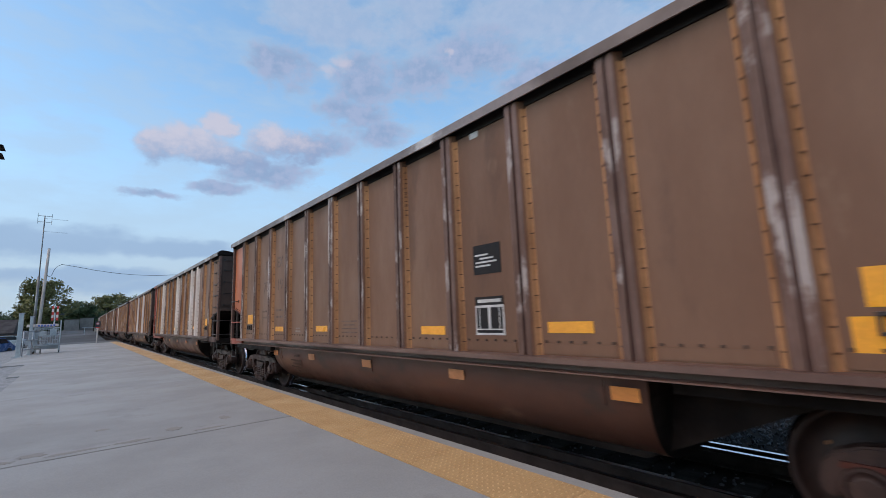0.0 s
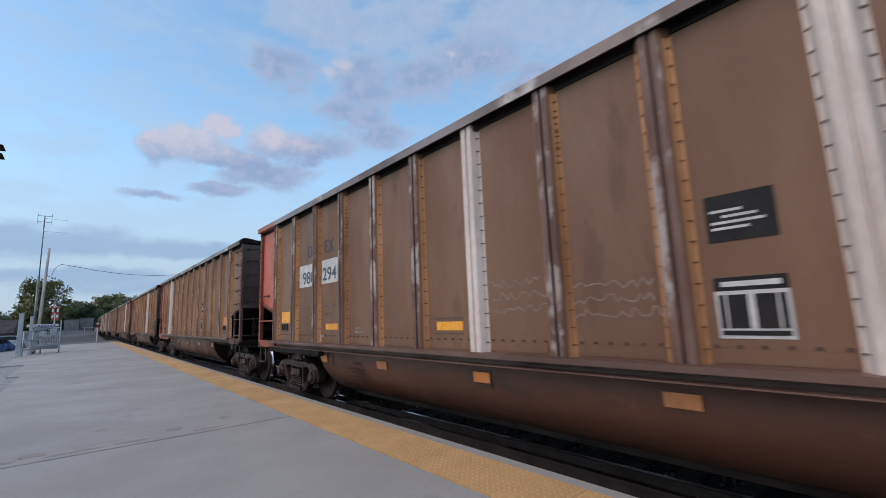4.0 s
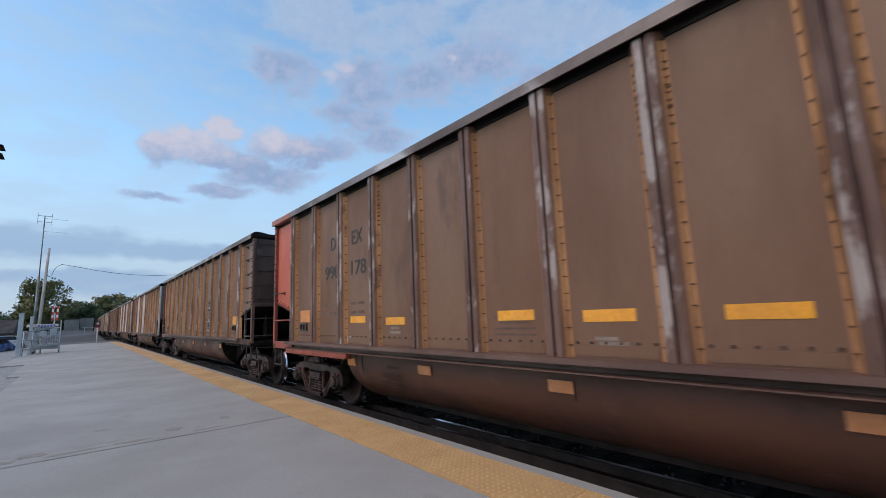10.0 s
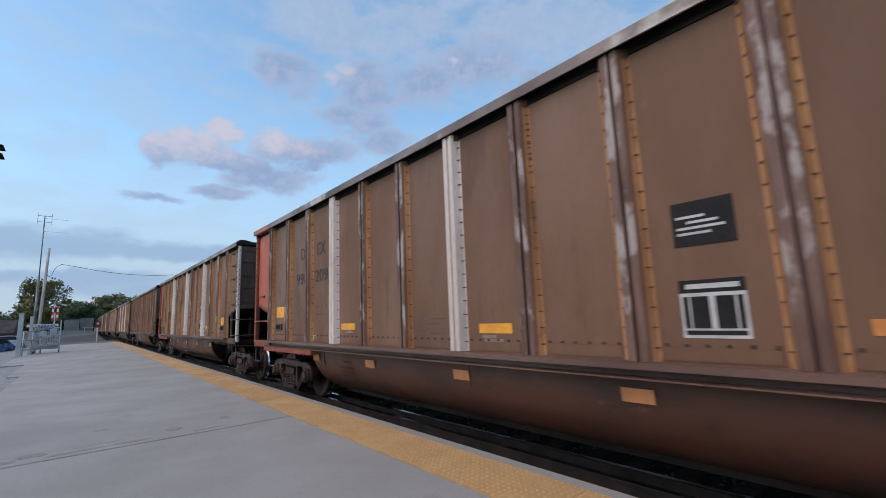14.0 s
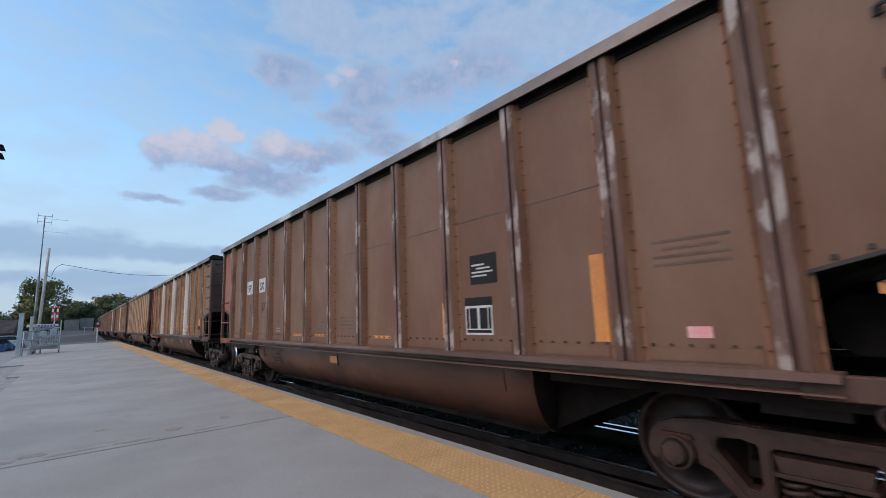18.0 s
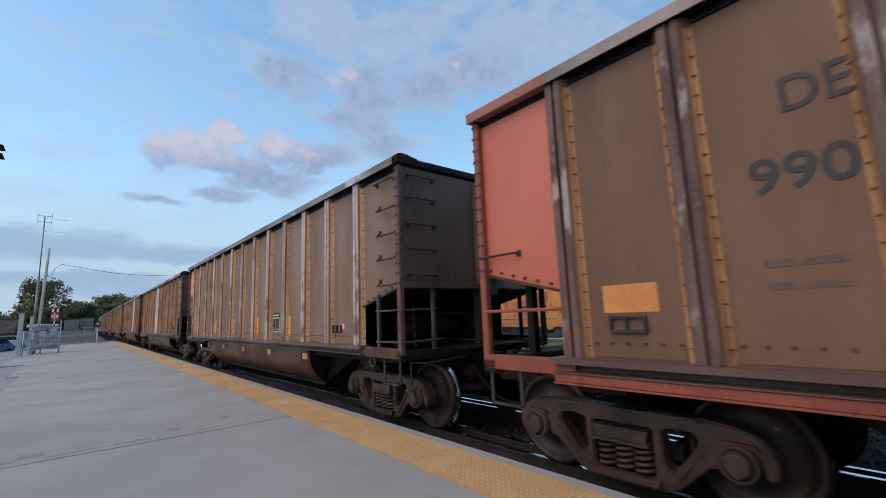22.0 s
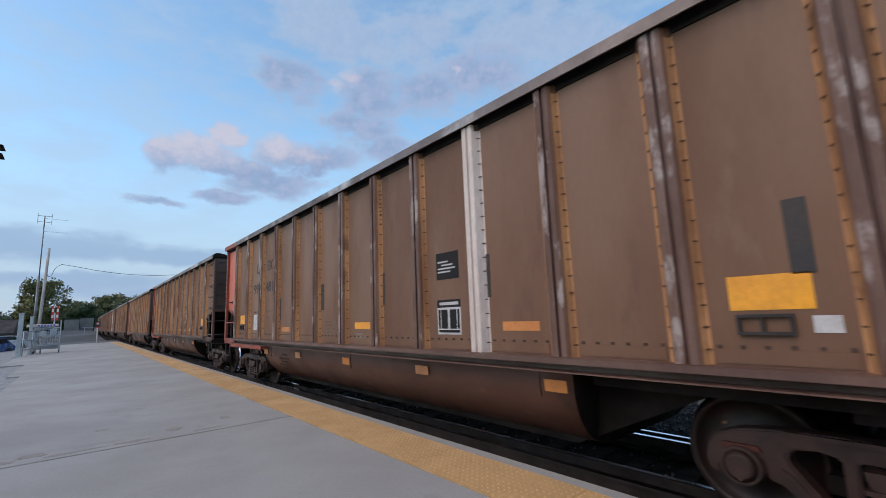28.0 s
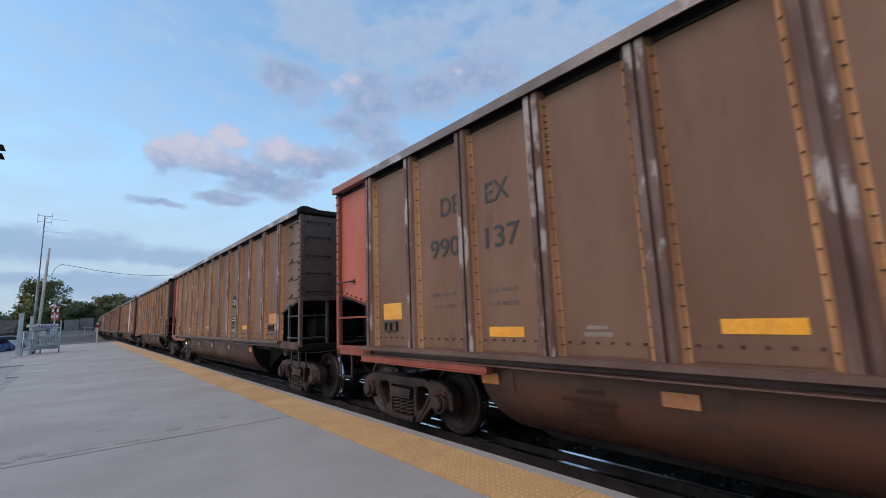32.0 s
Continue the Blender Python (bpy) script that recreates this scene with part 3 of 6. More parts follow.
def main_track():
    root = new("main_track", None)
    tagged(root, "polished steel rails on dark ties beside the platform", "railway track", kind="structure")
    straight = rail_mesh(-60, CURVE_FROM)
    for side in (-1, 1):
        piece("rail", straight, root, (TRACK_X + side * GAUGE, 0, 0))
    for side in (-1, 1):
        bm = bmesh.new()
        ys = [CURVE_FROM + 12 * i for i in range(16)]
        ring = []
        for y in ys:
            x = track_x(y) + side * GAUGE
            ring.append([bm.verts.new((x + dx, y, z)) for dx, z in ((-0.036, -0.17), (0.036, -0.17), (0.036, 0), (-0.036, 0))])
        for a, b in zip(ring, ring[1:]):
            for i in range(4):
                bm.faces.new((a[i], a[(i + 1) % 4], b[(i + 1) % 4], b[i])).material_index = 1 if i == 2 else 0
        part("rail", bm, (RAIL, RAILHEAD), root)
    bm = bmesh.new()
    box(bm, -1.3, 1.3, -0.115, 0.115, -0.33, -0.155, 0, 0.012)
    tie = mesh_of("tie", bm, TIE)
    rng = random.Random(5)
    for i in range(150):
        y = -8 + i * 0.53
        piece("tie", tie, root, (TRACK_X + rng.uniform(-0.04, 0.04), y + rng.uniform(-0.02, 0.02), rng.uniform(-0.012, 0.004)), Matrix.Rotation(rng.uniform(-0.015, 0.015), 4, "Z"))
    # spare rails laid on the ties
    for x in (4.35, 5.77):
        spare = new("spare_rail", None)
        spare.matrix_basis = Matrix.Translation((x, 0, -0.004))
        tagged(spare, "loose replacement rail lying along the track on the ties", "rail", "spare rails")
        for a, b in ((-30, 5.2), (5.206, 29.6), (29.606, 90)):
            piece("rail_length", rail_mesh(a, b), spare)
    return root


main_track()


def stones():
    """Ballast stones beside and between the rails."""
    rng = random.Random(11)
    verts, faces = [], []
    base = [Vector(v).normalized() for v in ((1, 1, 1), (-1, -1, 1), (-1, 1, -1), (1, -1, -1), (1.2, 0, 0), (-1.2, 0, 0), (0, 0, 1.1), (0, 1.1, 0))]
    tmp = bmesh.new()
    for v in base:
        tmp.verts.new(v)
    bmesh.ops.convex_hull(tmp, input=tmp.verts)
    tmp.verts.ensure_lookup_table()
    hull_v = [v.co.copy() for v in tmp.verts]
    tmp.verts.index_update()
    hull_f = [[v.index for v in f.verts] for f in tmp.faces]
    tmp.free()
    spots = []
    for _ in range(16000):
        spots.append((rng.uniform(6.05, 9.4), rng.uniform(-3, 22)))
    for _ in range(2200):
        spots.append((rng.uniform(3.35, 6.2), rng.uniform(-1, 14)))
    for x, y in spots:
        r = rng.uniform(0.014, 0.032)
        z = -0.20 if x < 6.4 else -0.17 - (x - 6.4) * 0.036
        turn = Euler((rng.uniform(0, 6), rng.uniform(0, 6), rng.uniform(0, 6))).to_matrix()
        sc = Vector((rng.uniform(0.7, 1.2), rng.uniform(0.7, 1.2), rng.uniform(0.6, 1.0))) * r
        n = len(verts)
        c = Vector((x, y, z + rng.uniform(0.0, 0.03)))
        for v in hull_v:
            verts.append(tuple(c + turn @ Vector((v.x * sc.x, v.y * sc.y, v.z * sc.z))))
        faces.extend([[n + i for i in f] for f in hull_f])
    me = bpy.data.meshes.new("ballast_stones")
    me.from_pydata(verts, [], faces)
    me.materials.append(BALLAST)
    tagged(new("ballast_stones", me), "crushed grey ballast stones beside the rails", "ballast", kind="stuff")


stones()

# ---- the coal train ----
STITCH = surface("dark_stitch_weld", (0.085, 0.042, 0.025), (0.055, 0.028, 0.018), 0.8, vary=0.1, spec=0.2)
STITCH_RUST = surface("rusty_stitch_weld", (0.125, 0.060, 0.032), (0.090, 0.042, 0.024), 0.8, vary=0.1, spec=0.2)
PITCH_LEN, CAR_LEN, RIB_FIRST, RIB_STEP = 16.18, 14.66, 1.18, 1.031
HALF, PANEL_X = 1.575, 1.485
Z_SILL, Z_CHORD, Z_TOP = 1.187, 3.675, 3.795
MID = CAR_LEN / 2


def S(s):
    return s - MID


def rib_s(k):
    return RIB_FIRST + RIB_STEP * k


def rib_mesh(face, flank, dense=False, groove=None):
    """A pressed hat-section post: two face strips beside a shallow groove, sloped flanks with stitch notches; outward is -x, foot at z = 0."""
    bm = bmesh.new()
    h = Z_CHORD - Z_SILL
    d = HALF - PANEL_X
    prof = [(0.0, -0.142), (-0.007, -0.142), (-0.009, -0.122), (-0.056, -0.096), (-d + 0.008, -0.082), (-d, -0.072), (-d, -0.024), (-d + 0.020, -0.019), (-d + 0.020, 0.004), (-d, 0.010), (-d, 0.072), (-d + 0.008, 0.082), (-0.056, 0.096), (-0.009, 0.122), (-0.007, 0.142), (0.0, 0.142)]
    fs = prism(bm, prof, 2, 0.0, h)
    # groove and upper flank strips take darker colours to stand for their shade
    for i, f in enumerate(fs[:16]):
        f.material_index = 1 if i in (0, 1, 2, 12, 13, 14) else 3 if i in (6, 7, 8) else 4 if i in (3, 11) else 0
    # the strap of the face runs on to the chord, the flanks stop short of it and are closed by a dark cope
    for side in (-1, 1):
        prism(bm, [(-0.004, side * 0.144), (-d + 0.014, side * 0.078), (-d + 0.02, side * 0.074), (-0.004, side * 0.06)], 2, h - 0.075, h + 0.002, 2)
    heights = [0.10 + (h - 0.26) * i / 15 for i in range(16)]
    if dense:
        heights += [h * 0.70 + 0.062 * i for i in range(9)]
    for z in heights:
        for side in (-1, 1):
            prism(bm, [(-0.036, side * 0.108), (-0.009, side * 0.121), (-0.008, side * 0.136), (-0.022, side * 0.126), (-0.035, side * 0.113)], 2, z - 0.0055, z + 0.0055, 2)
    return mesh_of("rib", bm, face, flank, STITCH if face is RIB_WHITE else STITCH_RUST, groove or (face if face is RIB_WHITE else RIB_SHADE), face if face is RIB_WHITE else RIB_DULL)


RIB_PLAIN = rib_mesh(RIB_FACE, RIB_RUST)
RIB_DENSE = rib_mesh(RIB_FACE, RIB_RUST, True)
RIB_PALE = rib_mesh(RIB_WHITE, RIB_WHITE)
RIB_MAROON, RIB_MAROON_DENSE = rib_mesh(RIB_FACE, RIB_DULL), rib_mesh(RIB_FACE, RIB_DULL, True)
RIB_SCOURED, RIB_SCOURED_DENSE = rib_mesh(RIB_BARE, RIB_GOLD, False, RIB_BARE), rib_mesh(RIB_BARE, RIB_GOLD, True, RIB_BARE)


def panel_mesh():
    bm = bmesh.new()
    w = RIB_STEP / 2 - 0.002
    box(bm, -0.004, 0.012, -w, w, 0.0, Z_CHORD - Z_SILL)
    # rivet heads along the foot, and a doubler strip
    box(bm, -0.012, -0.004, -w + 0.16, w - 0.16, 0.015, 0.105, 0)
    for i in range(6):
        y = -0.33 + 0.66 * i / 5
        box(bm, -0.014, -0.004, y - 0.013, y + 0.013, 0.112, 0.132, 2)
    for i in range(9):
        y = -0.34 + 0.68 * i / 8
        box(bm, -0.016, -0.004, y - 0.018, y + 0.018, Z_CHORD - Z_SILL - 0.05, Z_CHORD - Z_SILL - 0.02, 2)
    return mesh_of("side_panel", bm, BODY, SILL, RIVET)


RIVET = surface("grimy_rivet_head", (0.075, 0.045, 0.034), (0.050, 0.030, 0.024), 0.7, vary=0.2, spec=0.2)
PANEL = panel_mesh()


def end_panel_mesh(length, material):
    """The end bay of a side: its foot slopes up towards the end of the car. y runs from the rib (0) to the corner (length)."""
    bm = bmesh.new()
    top = Z_CHORD
    prism(bm, [(0.0, 1.74), (length, 2.0), (length, top), (0.0, top)], 0, -0.004, 0.012)
    for i in range(7):
        y = length * (i + 0.5) / 7
        z = 1.74 + 0.27 * y / length
        box(bm, -0.016, -0.004, y - 0.016, y + 0.016, z + 0.018, z + 0.046, 1)
    prism(bm, [(0.0, 1.715), (length, 1.975), (length, 2.0), (0.0, 1.74)], 0, -0.035, 0.02, 1)
    return mesh_of("end_bay", bm, material, GRAB if material is BODY else RED_DARK)


END_FRONT_LEN = RIB_FIRST - 0.06
END_REAR_LEN = CAR_LEN - rib_s(12) - 0.06
END_FRONT = end_panel_mesh(END_FRONT_LEN, BODY)
END_REAR_RED = end_panel_mesh(END_REAR_LEN, RED)


def half_red_mesh():
    bm = bmesh.new()
    box(bm, -0.010, -0.0045, 0.12, END_REAR_LEN, 2.72, Z_CHORD)
    return mesh_of("red_panel", bm, surface("faded_orange_paint", (0.72, 0.22, 0.09), (0.64, 0.19, 0.08), 0.5, vary=0.1))


HALF_RED = half_red_mesh()
END_REAR_PLAIN = end_panel_mesh(END_REAR_LEN, BODY)


def corner_post_mesh(face):
    """A box post with a row of bolt heads on two faces."""
    bm = bmesh.new()
    box(bm, -0.038, 0.038, -0.042, 0.042, 1.08, Z_CHORD, 0, 0.012)
    for i in range(13):
        z = 2.03 + (Z_CHORD - 2.08) * i / 12
        for y in (-0.026, 0.030):
            rod(bm, (-0.048, y, z), (-0.037, y, z), 0.017, seg=6, mi=1)
        rod(bm, (0.0, -0.052, z + 0.05), (0.0, -0.041, z + 0.05), 0.017, seg=6, mi=1)
    return mesh_of("corner_post", bm, face, GRAB)


POST_BROWN, POST_RED, POST_WHITE, POST_BLACK = corner_post_mesh(POSTBROWN), corner_post_mesh(RED_FRAME), corner_post_mesh(RIB_WHITE), corner_post_mesh(DARK)


def chord_mesh():
    """An inverted channel along the top edge: outer lip, top plate, and a black strip inside."""
    bm = bmesh.new()
    prism(bm, [(-0.128, Z_CHORD), (-0.112, Z_CHORD), (-0.112, Z_TOP - 0.022), (0.02, Z_TOP - 0.022), (0.02, Z_TOP - 0.010), (0.0, Z_TOP), (-0.11, Z_TOP), (-0.128, Z_TOP - 0.015)], 1, S(0.06), S(CAR_LEN))
    # black strip paints in the shade that the chord throws below its lip
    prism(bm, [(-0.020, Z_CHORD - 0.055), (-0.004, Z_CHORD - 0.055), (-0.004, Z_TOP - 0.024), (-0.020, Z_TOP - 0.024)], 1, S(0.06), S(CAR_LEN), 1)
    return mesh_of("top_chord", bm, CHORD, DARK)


CHORD_SIDE = chord_mesh()


def red_chord_mesh():
    bm = bmesh.new()
    box(bm, -0.131, 0.0, S(rib_s(12) + 0.05), S(CAR_LEN) + 0.004, Z_CHORD + 0.004, Z_TOP - 0.012, 0, 0.004)
    return mesh_of("red_chord_cap", bm, RED_DULL)


CHORD_RED = red_chord_mesh()


def end_chord_mesh():
    bm = bmesh.new()
    # dark rolled lip across the end, humped over the corners
    prism(bm, [(-0.06, Z_CHORD + 0.035), (0.05, Z_CHORD - 0.03), (0.05, Z_TOP - 0.02), (0.0, Z_TOP + 0.012), (-0.05, Z_TOP + 0.005), (-0.06, Z_TOP - 0.02)], 0, -HALF, HALF)
    for side in (-1, 1):
        prism(bm, [(side * (HALF + 0.004), Z_TOP - 0.06), (side * (HALF - 0.012), Z_TOP + 0.022), (side * (HALF - 0.07), Z_TOP + 0.046), (side * (HALF - 0.16), Z_TOP + 0.046), (side * (HALF - 0.36), Z_TOP + 0.010), (side * (HALF - 0.36), Z_TOP - 0.06)], 1, -0.066, 0.10)
        prism(bm, [(side * (HALF - 0.03), Z_TOP - 0.02), (side * (HALF - 0.04), Z_TOP + 0.022), (side * (HALF - 0.14), Z_TOP + 0.022), (side * (HALF - 0.16), Z_TOP - 0.02)], 1, 0.10, 0.24)
    return mesh_of("end_chord", bm, DARK)


CHORD_END = end_chord_mesh()


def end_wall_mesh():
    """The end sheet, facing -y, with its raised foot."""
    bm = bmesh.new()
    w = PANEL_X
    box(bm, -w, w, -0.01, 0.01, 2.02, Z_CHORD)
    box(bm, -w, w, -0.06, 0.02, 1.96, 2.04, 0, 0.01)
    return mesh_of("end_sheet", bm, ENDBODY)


END_WALL = end_wall_mesh()


def end_rib_mesh(face):
    bm = bmesh.new()
    prism(bm, [(-0.10, 0.0), (-0.052, -0.11), (0.052, -0.11), (0.10, 0.0)], 2, 2.04, Z_CHORD - 0.03)
    for i in range(10):
        z = 2.15 + 1.4 * i / 9
        rod(bm, (-0.066, -0.085, z), (-0.080, -0.075, z), 0.017, seg=6, mi=1)
    return mesh_of("end_rib", bm, face, GRAB)


END_RIB, END_RIB_PALE = end_rib_mesh(POSTBROWN), end_rib_mesh(RIB_WHITE)


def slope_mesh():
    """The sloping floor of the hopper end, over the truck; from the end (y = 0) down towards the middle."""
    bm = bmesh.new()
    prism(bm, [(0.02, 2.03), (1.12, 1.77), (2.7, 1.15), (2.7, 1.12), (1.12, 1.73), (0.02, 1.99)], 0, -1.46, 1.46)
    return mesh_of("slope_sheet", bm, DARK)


SLOPE = slope_mesh()


def end_frame_mesh(material):
    """Bulkhead posts and braces under the end sheet (y from the end inwards)."""
    bm = bmesh.new()
    box(bm, -0.09, 0.09, -0.09, 0.10, 1.12, 2.03, 0, 0.015)
    return mesh_of("bulkhead_post", bm, material)


def end_strut_mesh():
    bm = bmesh.new()
    rod(bm, (0, 0.03, 1.1), (0, 0.03, 2.0), 0.028)
    return mesh_of("end_strut", bm, DARK)


def end_web_mesh():
    bm = bmesh.new()
    box(bm, -0.12, 0.12, 0.2, 1.5, 1.0, 1.14)
    return mesh_of("centre_web", bm, DARK)


def rear_post_mesh():
    bm = bmesh.new()
    box(bm, -0.05, 0.05, 0.0, 0.10, 1.0, 2.0, 0, 0.01)
    return mesh_of("bulkhead_post", bm, DARK)


END_STRUT_FLAT = rear_post_mesh()
END_FRAME, END_STRUT, END_WEB = end_frame_mesh(BLACK_BROWN), end_strut_mesh(), end_web_mesh()
END_FRAME_TAN = end_frame_mesh(POSTBROWN)


def end_sill_mesh(material):
    bm = bmesh.new()
    box(bm, -HALF + 0.02, HALF - 0.02, -0.03, 0.13, 1.00, 1.13, 0, 0.012)
    box(bm, -0.9, 0.9, 0.0, 0.12, 0.93, 1.00, 0, 0.01)
    return mesh_of("end_sill", bm, material)


END_SILL, END_SILL_RED = end_sill_mesh(DARK), end_sill_mesh(BLACK_BROWN)


def end_platform_mesh():
    bm = bmesh.new()
    box(bm, -0.65, 0.65, -0.34, -0.03, 1.10, 1.13, 0, 0.008)
    for x in (-0.5, 0.5):
        prism(bm, [(-0.32, 1.10), (-0.03, 1.10), (-0.03, 0.93)], 0, x - 0.02, x + 0.02)
    return mesh_of("crossover_platform", bm, DARK)


END_PLATFORM = end_platform_mesh()


def stub_sill_mesh(length):
    """Side channel of the end bay, below the opening; y from the corner inwards."""
    bm = bmesh.new()
    box(bm, -0.04, 0.04, 0.0, length, 1.03, 1.17, 0, 0.008)
    return bm


SILL_FRONT = mesh_of("end_bay_sill", stub_sill_mesh(END_FRONT_LEN), DARK_BROWN)
SILL_REAR = mesh_of("end_bay_sill", stub_sill_mesh(END_REAR_LEN), DARK_BROWN)
SILL_REAR_RED = mesh_of("end_bay_sill", stub_sill_mesh(END_REAR_LEN), RED_FRAME)


def side_sill_mesh():
    bm = bmesh.new()
    a, b = S(RIB_FIRST - 0.2), S(rib_s(12) + 0.2)
    prism(bm, [(-0.135, 1.06), (-0.135, 1.07), (-0.02, 1.075), (-0.02, 1.125), (-0.145, 1.135), (-0.145, 1.185), (0.0, 1.187), (0.02, 1.187), (0.02, 1.06)], 1, a, b)
    return mesh_of("side_sill", bm, SILL)


SIDE_SILL = side_sill_mesh()


def sill_flange_mesh(material):
    bm = bmesh.new()
    box(bm, -0.122, -0.02, S(11.2), S(rib_s(12) + 0.18), 0.985, 1.058, 0, 0.006)
    box(bm, -0.140, -0.02, S(11.2), S(rib_s(12) + 0.18), 0.972, 0.985)
    return mesh_of("sill_flange", bm, material)


FLANGE_RED, FLANGE = sill_flange_mesh(RED_FRAME), sill_flange_mesh(DARK)


def tub_mesh():
    """The round-bottomed hopper tub between the trucks."""
    bm = bmesh.new()
    prof = [(-1.44, 1.06)]
    for i in range(13):
        t = radians(90 * i / 12)
        prof.append((-1.44 + 0.78 * (1 - math.cos(t)), 0.98 - 0.68 * math.sin(t)))
    rows = []
    lo_top, hi_top, lo_bot, hi_bot = 3.22, 11.45, 3.32, 11.2
    z_top, z_bot = 1.06, 0.30
    full = prof + [(-x, z) for x, z in reversed(prof)]
    stations = 26
    for j in range(stations + 1):
        f = j / stations
        ring = []
        for x, z in full:
            q = ((z_top - z) / (z_top - z_bot)) ** 2.2
            a = lo_top + (lo_bot - lo_top) * q
            b = hi_top + (hi_bot - hi_top) * q
            ring.append(bm.verts.new((x, S(a + (b - a) * f), z)))
        rows.append(ring)
    for a, b in zip(rows, rows[1:]):
        for i in range(len(full) - 1):
            bm.faces.new((a[i], a[i + 1], b[i + 1], b[i])).smooth = True
    # end caps black, not tub brown: their shade is painted in
    for ring, rev in ((rows[0], True), (rows[-1], False)):
        f = bm.faces.new(ring[::-1] if rev else ring)
        f.material_index = 1
    # weld seams and bolt clips on the side
    for s in (3.6, 7.3, 11.0):
        prism(bm, [(-1.446, 1.045), (-1.449, 0.95), (-1.43, 0.80), (-1.42, 0.80), (-1.435, 1.045)], 1, S(s) - 0.012, S(s) + 0.012, 0)
    return mesh_of("hopper_tub", bm, BELLY, DARK)


TUB = tub_mesh()


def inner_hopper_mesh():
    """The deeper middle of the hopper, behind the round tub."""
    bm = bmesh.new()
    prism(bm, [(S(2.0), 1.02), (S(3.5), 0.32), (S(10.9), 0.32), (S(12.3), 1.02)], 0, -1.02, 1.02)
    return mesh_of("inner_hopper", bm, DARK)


INNER_HOPPER = inner_hopper_mesh()


def centre_sill_mesh():
    bm = bmesh.new()
    box(bm, -0.20, 0.20, S(0.1), S(CAR_LEN - 0.1), 0.72, 1.02)
    return mesh_of("centre_sill", bm, DARK)


CENTRE_SILL = centre_sill_mesh()


def body_bolster_mesh():
    bm = bmesh.new()
    box(bm, -1.35, 1.35, -0.22, 0.22, 0.88, 1.0)
    return mesh_of("body_bolster", bm, DARK)


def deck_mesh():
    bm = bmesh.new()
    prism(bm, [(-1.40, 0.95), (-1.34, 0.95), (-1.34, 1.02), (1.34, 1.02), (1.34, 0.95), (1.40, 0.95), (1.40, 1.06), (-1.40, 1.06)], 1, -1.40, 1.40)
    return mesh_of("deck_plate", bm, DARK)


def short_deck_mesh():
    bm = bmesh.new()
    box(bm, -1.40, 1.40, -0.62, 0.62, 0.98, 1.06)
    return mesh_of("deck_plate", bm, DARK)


BODY_BOLSTER, DECK, DECK_SHORT = body_bolster_mesh(), deck_mesh(), short_deck_mesh()


def inside_mesh():
    """Heaped coal load surface and floor, just below the top chord."""
    bm = bmesh.new()
    rng = random.Random(8)
    nx, ny = 8, 40
    g = [[bm.verts.new((-1.44 + 2.88 * i / nx, S(0.15) + (CAR_LEN - 0.3) * j / ny, 3.25 + 0.25 * math.sin(math.pi * i / nx) + rng.uniform(-0.04, 0.04))) for i in range(nx + 1)] for j in range(ny + 1)]
    for j in range(ny):
        for i in range(nx):
            bm.faces.new((g[j][i], g[j][i + 1], g[j + 1][i + 1], g[j + 1][i]))
    return mesh_of("coal_load", bm, DARK)


COAL = inside_mesh()


COUPLER_IRON = surface("rusty_coupler_iron", (0.030, 0.017, 0.013), (0.013, 0.008, 0.0065), 0.75, 0.0, 3.0, 40, 0.35, (1, 1, 1), (0.085, 0.038, 0.024), 0.62, 3.0, vary=0.15, spec=0.12)


def coupler_mesh():
    """Knuckle coupler, reaching out from the end (towards -y): shank, head with guard arm, knuckle and pin."""
    bm = bmesh.new()
    prism(bm, [(-0.10, -0.52), (0.10, -0.52), (0.12, 0.05), (-0.12, 0.05)], 2, 0.72, 0.94)
    prism(bm, [(-0.26, -0.60), (-0.16, -0.46), (0.16, -0.46), (0.27, -0.58), (0.25, -0.74), (0.17, -0.80), (0.06, -0.70), (-0.07, -0.72), (-0.11, -0.66), (-0.20, -0.68)], 2, 0.68, 0.99)
    prism(bm, [(-0.24, -0.66), (-0.12, -0.66), (-0.03, -0.74), (-0.05, -0.85), (-0.15, -0.86), (-0.23, -0.78)], 2, 0.69, 0.97)
    bmesh.ops.bevel(bm, geom=[e for e in bm.edges if e.calc_face_angle(0) > 0.9], offset=0.022, segments=2, affect="EDGES")
    rod(bm, (-0.17, -0.71, 0.66), (-0.17, -0.71, 1.04), 0.032, seg=8)
    rod(bm, (0.05, -0.58, 0.62), (0.05, -0.58, 0.69), 0.06, seg=8)
    box(bm, -0.05, 0.08, -0.62, -0.50, 0.985, 1.05, 0, 0.015)
    return mesh_of("coupler", bm, COUPLER_IRON)


def draft_mesh():
    bm = bmesh.new()
    prism(bm, [(-0.34, 0.66), (0.34, 0.66), (0.34, 1.05), (-0.34, 1.05)], 1, -0.09, 0.0)
    prism(bm, [(-0.30, 0.68), (0.30, 0.68), (0.26, 1.0), (-0.26, 1.0)], 1, 0.0, 0.5)
    return mesh_of("draft_gear", bm, COUPLER_IRON)


COUPLER, DRAFT = coupler_mesh(), draft_mesh()


